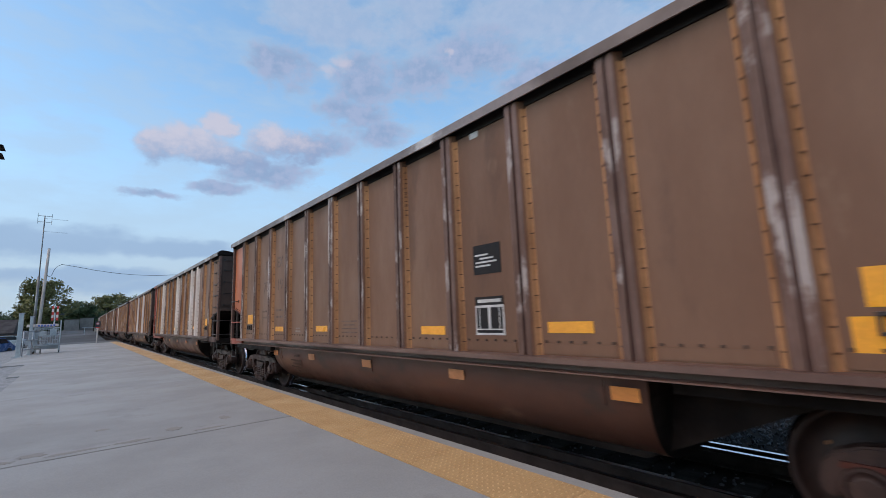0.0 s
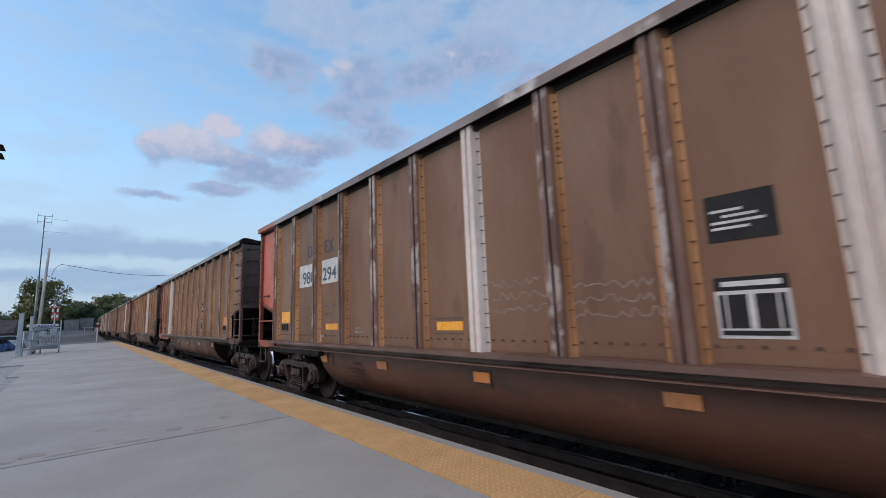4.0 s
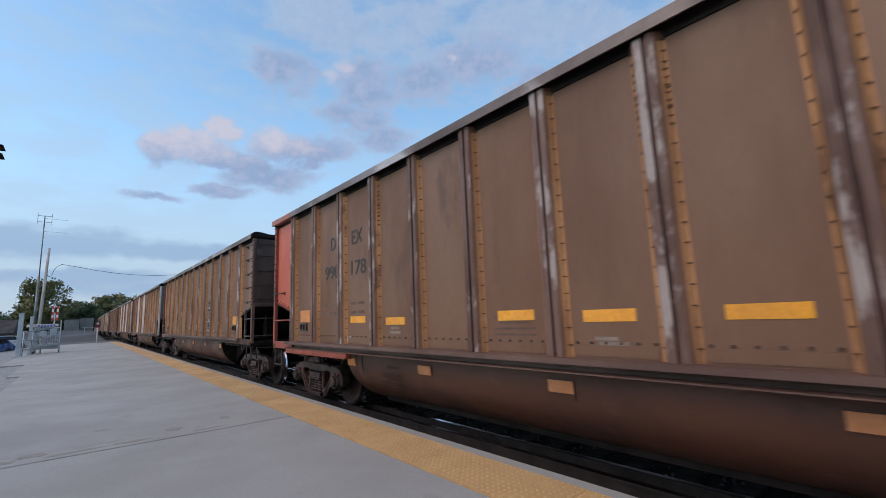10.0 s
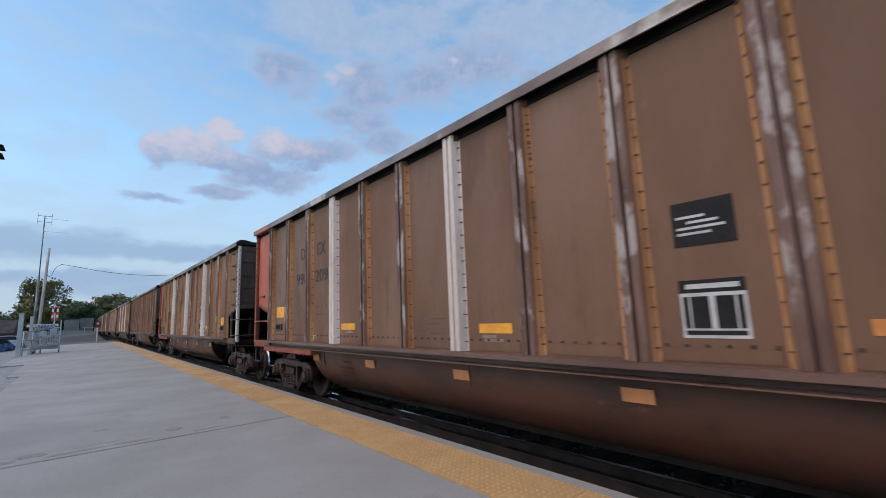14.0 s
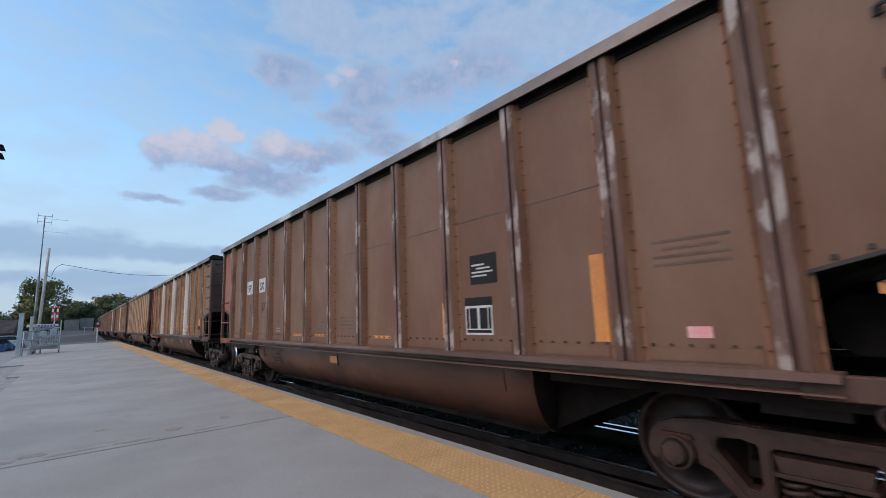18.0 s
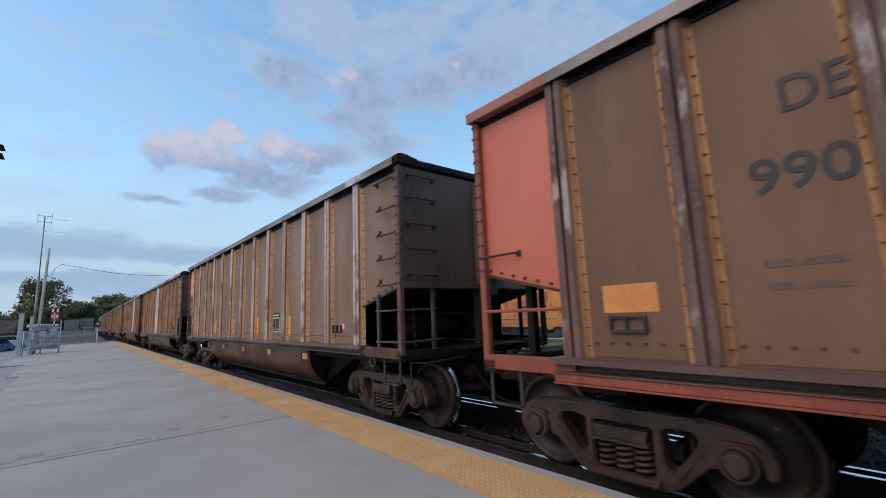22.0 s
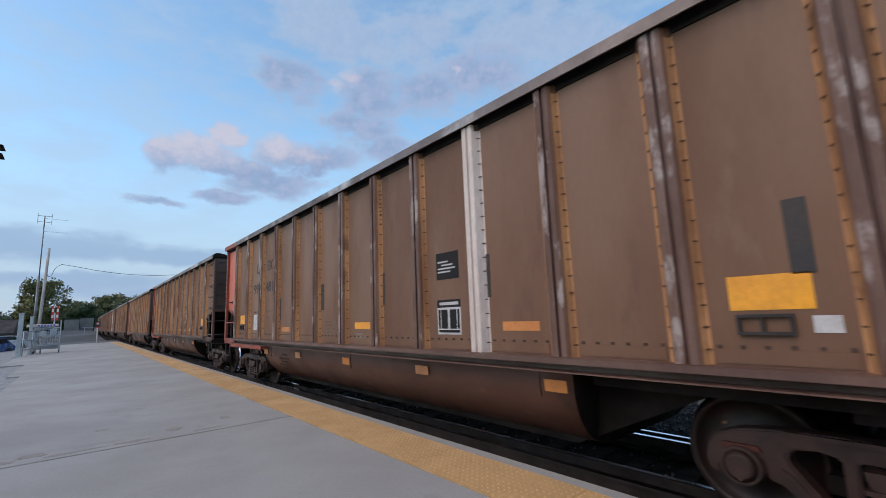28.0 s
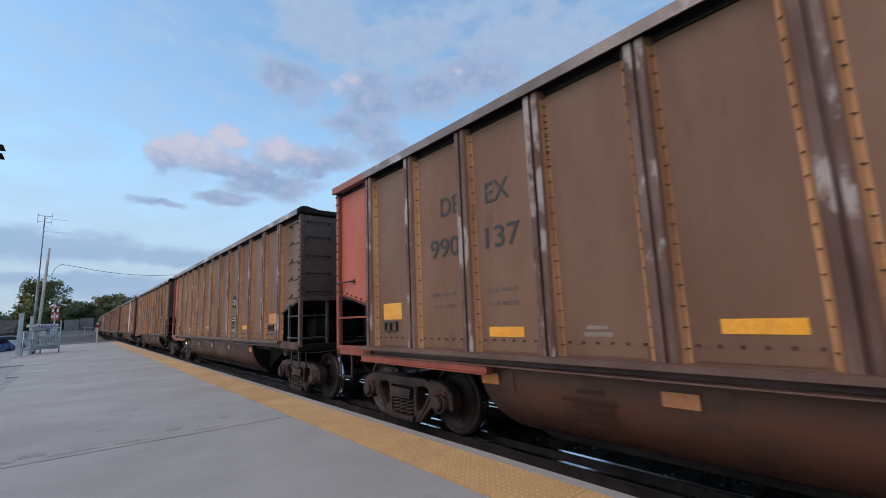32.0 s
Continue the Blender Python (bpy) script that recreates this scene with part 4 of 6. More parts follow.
def tube(bm, pts, r, seg):
    """One bent round bar through the points."""
    rings = []
    for i, p in enumerate(pts):
        d = (pts[min(i + 1, len(pts) - 1)] - pts[max(i - 1, 0)]).normalized()
        side = d.cross(Vector((1.0, 0.2, 0.1))).normalized()
        other = d.cross(side)
        rings.append([bm.verts.new(p + (side * math.cos(t) + other * math.sin(t)) * r) for t in (2 * math.pi * k / seg for k in range(seg))])
    for a, b in zip(rings, rings[1:]):
        for k in range(seg):
            bm.faces.new((a[k], a[(k + 1) % seg], b[(k + 1) % seg], b[k])).smooth = True
    bm.faces.new(rings[0][::-1])
    bm.faces.new(rings[-1])


def hose_mesh():
    """Brake hose hanging in a loop to the glad hand between the cars."""
    bm = bmesh.new()
    pts = [Vector((-0.34, 0.02, 0.80)), Vector((-0.34, -0.14, 0.78)), Vector((-0.31, -0.24, 0.68)), Vector((-0.26, -0.33, 0.53)), Vector((-0.20, -0.44, 0.42)), Vector((-0.12, -0.58, 0.36)), Vector((-0.05, -0.70, 0.345)), Vector((0.0, -0.765, 0.345))]
    tube(bm, pts, 0.017, 7)
    rod(bm, (-0.02, -0.66, 0.345), (0.0, -0.765, 0.345), 0.030, seg=7)
    return mesh_of("air_hose", bm, DARK)


HOSE = hose_mesh()


def lever_mesh():
    bm = bmesh.new()
    pts = [Vector((-1.42, -0.06, 0.98)), Vector((-1.20, -0.12, 0.96)), Vector((-0.60, -0.12, 0.99)), Vector((-0.25, -0.15, 1.02)), Vector((-0.06, -0.44, 1.02))]
    tube(bm, [pts[0] + Vector((0, -0.02, -0.28))] + pts, 0.013, 6)
    return mesh_of("uncoupling_lever", bm, GRAB)


LEVER = lever_mesh()


def grab_mesh(length, drop=0.0):
    """A hand grab: a round bar on two bolted feet, standing 9 cm off; it runs along y, outward is -x."""
    bm = bmesh.new()
    a, b = -length / 2, length / 2
    r = 0.012
    rod(bm, (-0.075, a, -drop), (-0.075, b, -drop), r, seg=6)
    for y in (a, b):
        rod(bm, (0, y, 0), (-0.075, y, -drop), r, seg=6)
        box(bm, -0.02, 0.0, y - 0.025, y + 0.025, -0.032, 0.032, 0, 0.004)
    return mesh_of("grab_iron", bm, GRAB)


GRAB_SIDE, GRAB_DROP = grab_mesh(0.46), grab_mesh(0.46, 0.07)


def ladder_mesh(material):
    """Ladder stile and two rungs in the open end bay; y from the corner inwards."""
    bm = bmesh.new()
    box(bm, -0.022, 0.022, 0.51, 0.56, 1.14, 1.90, 0, 0.004)
    for z in (1.25, 1.67):
        rod(bm, (-0.02, -0.07, z), (-0.02, 0.58, z), 0.014, seg=6)
    return mesh_of("end_ladder", bm, material)


def lifting_eye_mesh():
    """A small ring hanging under the sill."""
    bm = bmesh.new()
    rings = []
    for i in range(14):
        t = 2 * math.pi * i / 14
        out = Vector((0, math.cos(t), math.sin(t)))
        rings.append([bm.verts.new(Vector((0, 0, -0.07)) + out * (0.068 + 0.016 * math.cos(u)) + Vector((0.016 * math.sin(u), 0, 0))) for u in (0, 1.257, 2.513, 3.770, 5.027)])
    for i in range(14):
        a, b = rings[i], rings[(i + 1) % 14]
        for j in range(5):
            bm.faces.new((a[j], a[(j + 1) % 5], b[(j + 1) % 5], b[j])).smooth = True
    return mesh_of("lifting_eye", bm, IRON)


LIFTING_EYE = lifting_eye_mesh()
LADDER = ladder_mesh(RUNG)


def end_step_mesh():
    """The same two rungs carried round the corner to a stile on the end."""
    bm = bmesh.new()
    box(bm, 0.55, 0.60, -0.03, 0.02, 1.12, 1.98, 0, 0.004)
    for z in (1.25, 1.67):
        rod(bm, (0.0, -0.07, z), (0.60, -0.04, z), 0.014, seg=6)
    return mesh_of("end_step", bm, RUNG)


END_STEP = end_step_mesh()


def rail_bar_mesh(material):
    bm = bmesh.new()
    rod(bm, (-0.02, 0.0, 1.60), (-0.02, END_REAR_LEN, 1.60), 0.016, seg=6)
    return mesh_of("guard_bar", bm, material)


BAR_RED = rail_bar_mesh(RED_FRAME)


def stirrup_mesh():
    bm = bmesh.new()
    for y in (0.04, 0.42):
        box(bm, -0.010, 0.010, y - 0.018, y + 0.018, 0.70, 1.04)
    box(bm, -0.03, 0.012, 0.04, 0.42, 0.69, 0.712)
    return mesh_of("step_stirrup", bm, GRAB)


STIRRUP = stirrup_mesh()


def brake_wheel_mesh():
    bm = bmesh.new()
    seg = 20
    R, r = 0.24, 0.013
    rings = []
    for i in range(seg):
        t = 2 * math.pi * i / seg
        c, out = Vector((R * math.cos(t), 0, R * math.sin(t))), Vector((math.cos(t), 0, math.sin(t)))
        rings.append([bm.verts.new(c + out * r * math.cos(u) + Vector((0, r * math.sin(u), 0))) for u in (0, 1.57, 3.14, 4.71)])
    for i in range(seg):
        a, b = rings[i], rings[(i + 1) % seg]
        for j in range(4):
            bm.faces.new((a[j], a[(j + 1) % 4], b[(j + 1) % 4], b[j]))
    for i in range(5):
        t = 2 * math.pi * i / 5
        rod(bm, (0, 0.02, 0), (R * math.cos(t), 0, R * math.sin(t)), 0.013, seg=5)
    rod(bm, (0, -0.02, 0), (0, 0.16, 0), 0.045, seg=10)
    box(bm, -0.13, 0.13, 0.08, 0.20, -0.36, 0.10, 0, 0.02)
    rod(bm, (0.0, 0.14, -0.36), (0.0, 0.14, -1.0), 0.02, seg=6)
    return mesh_of("brake_wheel", bm, GRAB)


BRAKE_WHEEL = brake_wheel_mesh()


def gear_mesh():
    """Air reservoir, valve and pipes in the front end bay."""
    bm = bmesh.new()
    rod(bm, (-0.95, 0.85, 1.42), (0.1, 0.85, 1.42), 0.20, seg=16)
    box(bm, 0.25, 0.62, 0.55, 0.85, 1.22, 1.55, 0, 0.03)
    rod(bm, (-1.35, 0.40, 1.18), (0.4, 0.70, 1.20), 0.02, seg=6)
    rod(bm, (-1.1, 0.25, 1.15), (-1.1, 0.30, 1.75), 0.02, seg=6)
    rod(bm, (-1.0, 0.12, 1.60), (0.9, 0.12, 1.60), 0.02, seg=6)
    return mesh_of("air_brake_gear", bm, DARK)


GEAR = gear_mesh()


def side_frame_mesh():
    """One-piece cast side frame: bellied top member, rounded pedestal ends, two slanting windows and the spring pocket.
    It lies in the y-z plane, outward is -x, z = 0 at the axle line."""
    bm = bmesh.new()
    half = [(0.0, 0.262), (0.40, 0.272), (0.70, 0.262), (0.90, 0.238), (1.03, 0.19), (1.10, 0.11), (1.125, 0.01), (1.11, -0.075), (1.04, -0.095), (1.02, 0.02), (0.98, 0.075), (0.80, 0.075), (0.76, 0.02), (0.75, -0.075),
            (0.67, -0.095), (0.56, -0.20), (0.46, -0.295), (0.36, -0.345), (0.20, -0.358)]
    outer = half + [(-y, z) for y, z in reversed(half[1:])]
    window = [(0.345, 0.140), (0.46, 0.165), (0.585, 0.150), (0.625, 0.110), (0.610, 0.055), (0.50, -0.085), (0.43, -0.165), (0.375, -0.165), (0.345, -0.12)]
    pocket = [(-0.27, 0.120), (-0.25, 0.135), (0.25, 0.135), (0.27, 0.120), (0.27, -0.235), (0.25, -0.255), (-0.25, -0.255), (-0.27, -0.235)]
    edges = []
    for loop in (outer, window, [(-y, z) for y, z in window], pocket):
        vs = [bm.verts.new((-0.09, y, z)) for y, z in loop]
        edges += [bm.edges.new((vs[i], vs[(i + 1) % len(vs)])) for i in range(len(vs))]
    bmesh.ops.triangle_fill(bm, use_beauty=True, edges=edges)
    back = bmesh.ops.extrude_face_region(bm, geom=bm.faces[:])
    bmesh.ops.translate(bm, verts=[v for v in back["geom"] if isinstance(v, bmesh.types.BMVert)], vec=(0.16, 0, 0))
    bmesh.ops.recalc_face_normals(bm, faces=bm.faces)
    bmesh.ops.bevel(bm, geom=[e for e in bm.edges if len(e.link_faces) == 2 and e.calc_face_angle(0) > 1.0], offset=0.014, segments=2, affect="EDGES")
    # top flange, spring seat lip, bolster end and wear ledge
    prism(bm, [(-0.66, 0.235), (0.66, 0.235), (0.62, 0.266), (-0.62, 0.266)], 0, -0.118, 0.05)
    prism(bm, [(-0.33, -0.255), (0.33, -0.255), (0.30, -0.315), (-0.30, -0.315)], 0, -0.145, 0.10)
    prism(bm, [(-0.25, 0.105), (0.25, 0.105), (0.22, 0.005), (-0.22, 0.005)], 0, -0.125, 0.05)
    prism(bm, [(-0.255, 0.005), (0.255, 0.005), (0.255, -0.022), (-0.255, -0.022)], 0, -0.150, 0.05)
    for s in (-1, 1):
        # diagonal stiffener, bearing with bolted end cap, adapter
        prism(bm, [(s * 0.60, -0.02), (s * 0.66, 0.02), (s * 0.45, -0.24), (s * 0.40, -0.26)], 0, -0.108, -0.08)
        rod(bm, (-0.150, s * 0.89, 0.0), (0.02, s * 0.89, 0.0), 0.128, 0.135, seg=20)
        rod(bm, (-0.185, s * 0.89, 0.0), (-0.148, s * 0.89, 0.0), 0.075, 0.112, seg=16)
        for k in range(3):
            t = 2 * math.pi * k / 3 + 0.5
            rod(bm, (-0.19, s * 0.89 + 0.072 * math.cos(t), 0.072 * math.sin(t)), (-0.165, s * 0.89 + 0.072 * math.cos(t), 0.072 * math.sin(t)), 0.019, seg=6)
        prism(bm, [(s * 0.76, 0.105), (s * 1.02, 0.105), (s * 1.0, 0.14), (s * 0.78, 0.14)], 0, -0.118, 0.05, 1)
    return mesh_of("side_frame", bm, IRON, RED_DARK)


SIDE_FRAME = side_frame_mesh()


def spring_mesh():
    bm = bmesh.new()
    turns, per, R, r = 5, 12, 0.075, 0.019
    rings = []
    for i in range(turns * per + 1):
        t = 2 * math.pi * i / per
        c = Vector((R * math.cos(t), R * math.sin(t), -0.25 + 0.25 * i / (turns * per)))
        out = Vector((math.cos(t), math.sin(t), 0))
        rings.append([bm.verts.new(c + out * r * math.cos(a) + Vector((0, 0, r * math.sin(a)))) for a in (0, 1.047, 2.094, 3.142, 4.189, 5.236)])
    for a, b in zip(rings, rings[1:]):
        for j in range(6):
            bm.faces.new((a[j], a[(j + 1) % 6], b[(j + 1) % 6], b[j])).smooth = True
    return mesh_of("spring", bm, IRON)


SPRING = spring_mesh()
WHEEL_R = 0.457


def wheelset_mesh():
    bm = bmesh.new()
    for s in (-1, 1):
        g = GAUGE
        prof = [(s * (g + 0.075), 0.40), (s * (g + 0.070), WHEEL_R - 0.004), (s * (g + 0.012), WHEEL_R - 0.001), (s * (g - 0.03), WHEEL_R), (s * (g - 0.045), WHEEL_R + 0.026), (s * (g - 0.06), WHEEL_R + 0.022), (s * (g - 0.06), 0.40)]
        outer = [(s * (g + 0.10), 0.10), (s * (g + 0.10), 0.135), (s * (g + 0.045), 0.17), (s * (g + 0.02), 0.30), (s * (g + 0.045), 0.395)]
        inner = [(s * (g - 0.02), 0.385), (s * (g - 0.02), 0.16), (s * (g - 0.06), 0.12), (s * (g - 0.06), 0.10)]
        whole = outer + prof + inner
        mis = [0] * (len(whole) - 1)
        mis[7] = mis[8] = 1
        lathe(bm, whole, 0.0, 0.0, 48, mis)
        for k in range(2):
            t = math.pi * k + 0.3
            rod(bm, (s * (g + 0.028), 0.27 * math.cos(t), 0.27 * math.sin(t)), (s * (g + 0.046), 0.27 * math.cos(t), 0.27 * math.sin(t)), 0.014, seg=8, mi=2)
    rod(bm, (-1.0, 0, 0), (1.0, 0, 0), 0.085, seg=16)
    return mesh_of("wheelset", bm, WHEEL, TREAD, TAN)


WHEELSET = wheelset_mesh()


def bolster_mesh():
    bm = bmesh.new()
    box(bm, -1.0, 1.0, -0.20, 0.20, 0.02, 0.26, 0, 0.02)
    rod(bm, (0, 0, 0.24), (0, 0, 0.42), 0.20, seg=16)
    for s in (-1, 1):
        box(bm, -0.95, 0.95, s * 0.40 - 0.05, s * 0.40 + 0.05, -0.12, 0.0)
        box(bm, -0.80, -0.70, s * 0.42, s * 0.46, -0.14, 0.08)
        box(bm, 0.70, 0.80, s * 0.42, s * 0.46, -0.14, 0.08)
    return mesh_of("bolster", bm, DARK)


BOLSTER = bolster_mesh()


def decal_mesh(name, w, h, material):
    bm = bmesh.new()
    box(bm, -0.004, 0.0, -w / 2, w / 2, 0.0, h)
    return mesh_of(name, bm, material)


D_BIG, D_THIN = decal_mesh("reflector", 0.44, 0.22, YELLOW), decal_mesh("reflector", 0.46, 0.10, YELLOW)
D_BIG_O, D_THIN_O = decal_mesh("reflector", 0.44, 0.22, ORANGE), decal_mesh("reflector", 0.46, 0.09, ORANGE)
D_TALL, D_BELLY, D_BELLY_O = decal_mesh("reflector", 0.10, 0.44, YELLOW), decal_mesh("reflector", 0.26, 0.11, TAN), decal_mesh("reflector", 0.24, 0.11, ORANGE)
D_TALLEST = decal_mesh("reflector", 0.08, 0.95, YELLOW)
D_TAG, D_PINK, D_DARK = decal_mesh("paper_tag", 0.13, 0.10, WHITE), decal_mesh("paper_tag", 0.16, 0.08, PINK), decal_mesh("patched_rectangle", 0.12, 0.46, INK)


D_PLATE = decal_mesh("painted_patch", 0.27, 0.36, WHITE)
D_UPRIGHT, D_UPRIGHT_THIN = decal_mesh("reflector", 0.13, 0.72, ORANGE), decal_mesh("reflector", 0.07, 0.42, ORANGE)
SEAM = decal_mesh("panel_seam", RIB_STEP - 0.25, 0.009, SILL)


def placard_mesh():
    """A dull black plate with rows of worn white stencil bars."""
    bm = bmesh.new()
    box(bm, -0.004, 0.0, -0.20, 0.20, 0.0, 0.32, 0)
    for z, a, b in ((0.08, -0.17, 0.05), (0.12, -0.17, 0.14), (0.16, -0.10, 0.10), (0.20, -0.17, 0.02)):
        box(bm, -0.007, -0.004, -b, -a, z, z + 0.018, 1)
    return mesh_of("stencil_plate", bm, BLACK, WHITE)


def plate_mesh(name, y0, y1, z0, z1, x0, x1, material):
    bm = bmesh.new()
    box(bm, x0, x1, y0, y1, z0, z1)
    return mesh_of(name, bm, material)


PLACARD = placard_mesh()
TEST_BOX = plate_mesh("inspection_stencil", -0.205, 0.205, 0.0, 0.31, -0.004, 0.0, WHITE)
CELLS = [plate_mesh("stencil_cell", y0, y1, z0, z1, -0.007, -0.0035, BLACK) for y0, y1, z0, z1 in
         ((-0.185, -0.150, 0.066, 0.285), (-0.135, -0.02, 0.066, 0.285), (0.02, 0.135, 0.066, 0.285), (0.150, 0.185, 0.066, 0.285), (-0.185, 0.185, 0.022, 0.052))]
HEADER = plate_mesh("stencil_header", -0.205, 0.205, 0.31, 0.40, -0.004, 0.0, BLACK)
HEADER_LINE = plate_mesh("stencil_line", -0.17, 0.16, 0.338, 0.372, -0.007, -0.0035, WHITE)


def bar_mesh(name, w, h, material):
    bm = bmesh.new()
    box(bm, -0.003, 0.0, -w / 2, w / 2, 0.0, h)
    return mesh_of(name, bm, material)


LINE_LONG, LINE_SHORT = bar_mesh("stencil_line", 0.52, 0.020, FAINT), bar_mesh("stencil_line", 0.38, 0.020, FAINT)
WORD_WIDE, WORD_SLIM = bar_mesh("stencil_line", 0.21, 0.042, FAINT), bar_mesh("stencil_line", 0.15, 0.042, FAINT)
PALE_LINE, PALE_SHORT = bar_mesh("stencil_line", 0.26, 0.036, FADED), bar_mesh("stencil_line", 0.20, 0.030, FADED)


TUB_PRINT = surface("dark_tub_stencil", (0.046, 0.021, 0.015), (0.034, 0.016, 0.012), 0.6, vary=0.1, spec=0.2)
TUB_LONG, TUB_SHORT, TUB_WORD = bar_mesh("stencil_line", 0.52, 0.026, TUB_PRINT), bar_mesh("stencil_line", 0.38, 0.026, TUB_PRINT), bar_mesh("stencil_line", 0.26, 0.034, TUB_PRINT)


def scrawl_mesh(seed, w, h):
    """Loose chalky handwriting-like strokes, unreadable."""
    rng = random.Random(seed)
    bm = bmesh.new()
    for row in range(3):
        y, last = w / 2, None
        z = h * (0.15 + 0.33 * row)
        while y > -w / 2 * rng.uniform(0.7, 1.0):
            p = Vector((-0.003, y, z + rng.uniform(-0.05, 0.06) * h * 2))
            if last is not None:
                d = (p - last).normalized()
                n = Vector((0, -d.z, d.y)) * 0.006
                bm.faces.new([bm.verts.new(c) for c in (last - n, p - n, p + n, last + n)])
            last = p
            y -= rng.uniform(0.02, 0.05)
    return mesh_of("painted_scrawl", bm, FADED)


SCRAWL_A, SCRAWL_B = scrawl_mesh(4, 1.0, 0.4), scrawl_mesh(9, 0.9, 0.34)


def holder_mesh():
    bm = bmesh.new()
    box(bm, -0.03, 0.0, -0.15, 0.15, 0.0, 0.02)
    box(bm, -0.03, 0.0, -0.15, 0.15, 0.11, 0.13)
    for y in (-0.15, 0.0, 0.13):
        box(bm, -0.03, 0.0, y, y + 0.02, 0.02, 0.11)
    return mesh_of("card_holder", bm, GRAB)


HOLDER = holder_mesh()
LETTERS = {}


def letters(text, size, material):
    key = (text, size, material.name)
    if key not in LETTERS:
        ob = lettering("lettering", text, size, material, None, (0, 0, 0), None, 0.92 if text.isalpha() else 1.14)
        LETTERS[key] = ob.data
        bpy.data.objects.remove(ob)
    return LETTERS[key]


def truck(car, s, wheels):
    t = piece("truck", BOLSTER, car, (0, S(s), WHEEL_R))
    for side in (-1, 1):
        turn = Matrix.Rotation(math.pi, 4, "Z") if side > 0 else None
        piece("side_frame", SIDE_FRAME, t, (side * 1.0, 0, 0), turn)
        for y in (-0.165, 0.0, 0.165):
            piece("spring", SPRING, t, (side * 1.02, y, 0.0))
    for y in (-0.89, 0.89):
        wheels.append(piece("wheelset", WHEELSET, t, (0, y, 0)))
    return t


# panels that carry a thin reflector, car by car
THIN_AT = {0: (9, 7, 4, 2), 1: (9, 6, 2), 2: (9, 6), 3: (9, 6), 4: (8, 5), 5: (9, 8, 6, 5, 4), 6: (9, 6), 7: (8, 5, 2), 10: (8, 5, 2), 12: (8, 5, 2), 13: (8, 5, 2), 14: (9, 7, 4, 2)}


def build_car(n, white=(), red="red", text=("DE", "EX"), number=None, ink=INK, style="old", posts="brown", end_rib="rust", patch=None, extra=(), seed=0, label=None):
    rng = random.Random(100 + n)
    car = new("coal_gondola", None)
    tagged(car, label or "grimy brown ribbed coal gondola with a faded red end panel", "railway wagon", "coal train")
    wheels = []
    west = -PANEL_X
    east_turn = Matrix.Rotation(math.pi, 4, "Z")
    usual, scoured, maroon = (RIB_PLAIN, RIB_DENSE), (RIB_SCOURED, RIB_SCOURED_DENSE), (RIB_MAROON, RIB_MAROON_DENSE)
    for k in range(12):
        s = (rib_s(k) + rib_s(k + 1)) / 2
        piece("side_panel", PANEL, car, (west, S(s), Z_SILL))
    for k in range(13):
        piece("rib", RIB_PALE if k in white else (scoured if n == 11 else maroon if n == 9 else usual)[k in (9, 5)], car, (west, S(rib_s(k)), Z_SILL), None, "white-painted rib" if k in white else "")
    # the far side, sheet by sheet
    for k in range(12):
        piece("side_panel", PANEL, car, (PANEL_X, S((rib_s(k) + rib_s(k + 1)) / 2), Z_SILL), east_turn)
    for k in range(0, 13, 1):
        piece("rib", RIB_PLAIN, car, (PANEL_X, S(rib_s(k)), Z_SILL), east_turn)
    for side in (-1, 1):
        tn = Matrix.Diagonal((-side, 1, 1, 1))
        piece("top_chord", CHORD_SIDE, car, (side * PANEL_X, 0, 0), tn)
        piece("side_sill", SIDE_SILL, car, (side * PANEL_X, 0, 0), tn)
    if red == "red" and n not in (0, 6, 9):
        piece("red_chord_cap", CHORD_RED, car, (west, 0, 0), None, "faded red chord cap")
    rear_red = red == "red"
    # end bays, near and far side
    for side in (-1, 1):
        x = side * PANEL_X
        flip = Matrix.Diagonal((-side, 1, 1, 1))
        mirror = Matrix.Diagonal((-side, -1, 1, 1))
        piece("end_bay", END_FRONT, car, (x, S(RIB_FIRST), 0), mirror)
        piece("end_bay", END_REAR_RED if rear_red else END_REAR_PLAIN, car, (x, S(rib_s(12)), 0), flip, "faded red end bay" if rear_red else "")
        if red == "half" and side < 0:
            piece("red_panel", HALF_RED, car, (x, S(rib_s(12)), 0), None, "orange-red upper panel")
        px = side * (HALF - 0.062)
        piece("corner_post", POST_BLACK if side > 0 else POST_WHITE if posts == "white" else POST_BROWN, car, (px, S(0.06), 0), flip)
        piece("corner_post", (POST_RED if rear_red and n not in (0, 6, 9) else POST_BROWN) if side < 0 else POST_BLACK, car, (px, S(CAR_LEN - 0.06), 0), mirror)
        piece("end_bay_sill", SILL_FRONT, car, (side * (HALF - 0.06), S(0.06), 0))
        piece("end_bay_sill", SILL_REAR_RED if rear_red and side < 0 else SILL_REAR, car, (side * (HALF - 0.06), S(CAR_LEN - 0.06), 0), Matrix.Diagonal((1, -1, 1, 1)))
        piece("end_ladder", LADDER, car, (side * (HALF - 0.05), S(0.06), 0), flip)
        piece("guard_bar" if rear_red else "end_ladder", (BAR_RED if rear_red else LADDER), car, (side * (HALF - 0.05), S(CAR_LEN - 0.06), 0), mirror)
        piece("sill_flange", FLANGE_RED if rear_red and n not in (0, 2, 6, 9) else FLANGE, car, (x, 0, 0), flip)
        piece("step_stirrup", STIRRUP, car, (side * (HALF - 0.06), S(0.06), 0), flip)
        piece("step_stirrup", STIRRUP, car, (side * (HALF - 0.06), S(CAR_LEN - 0.06), 0), mirror)
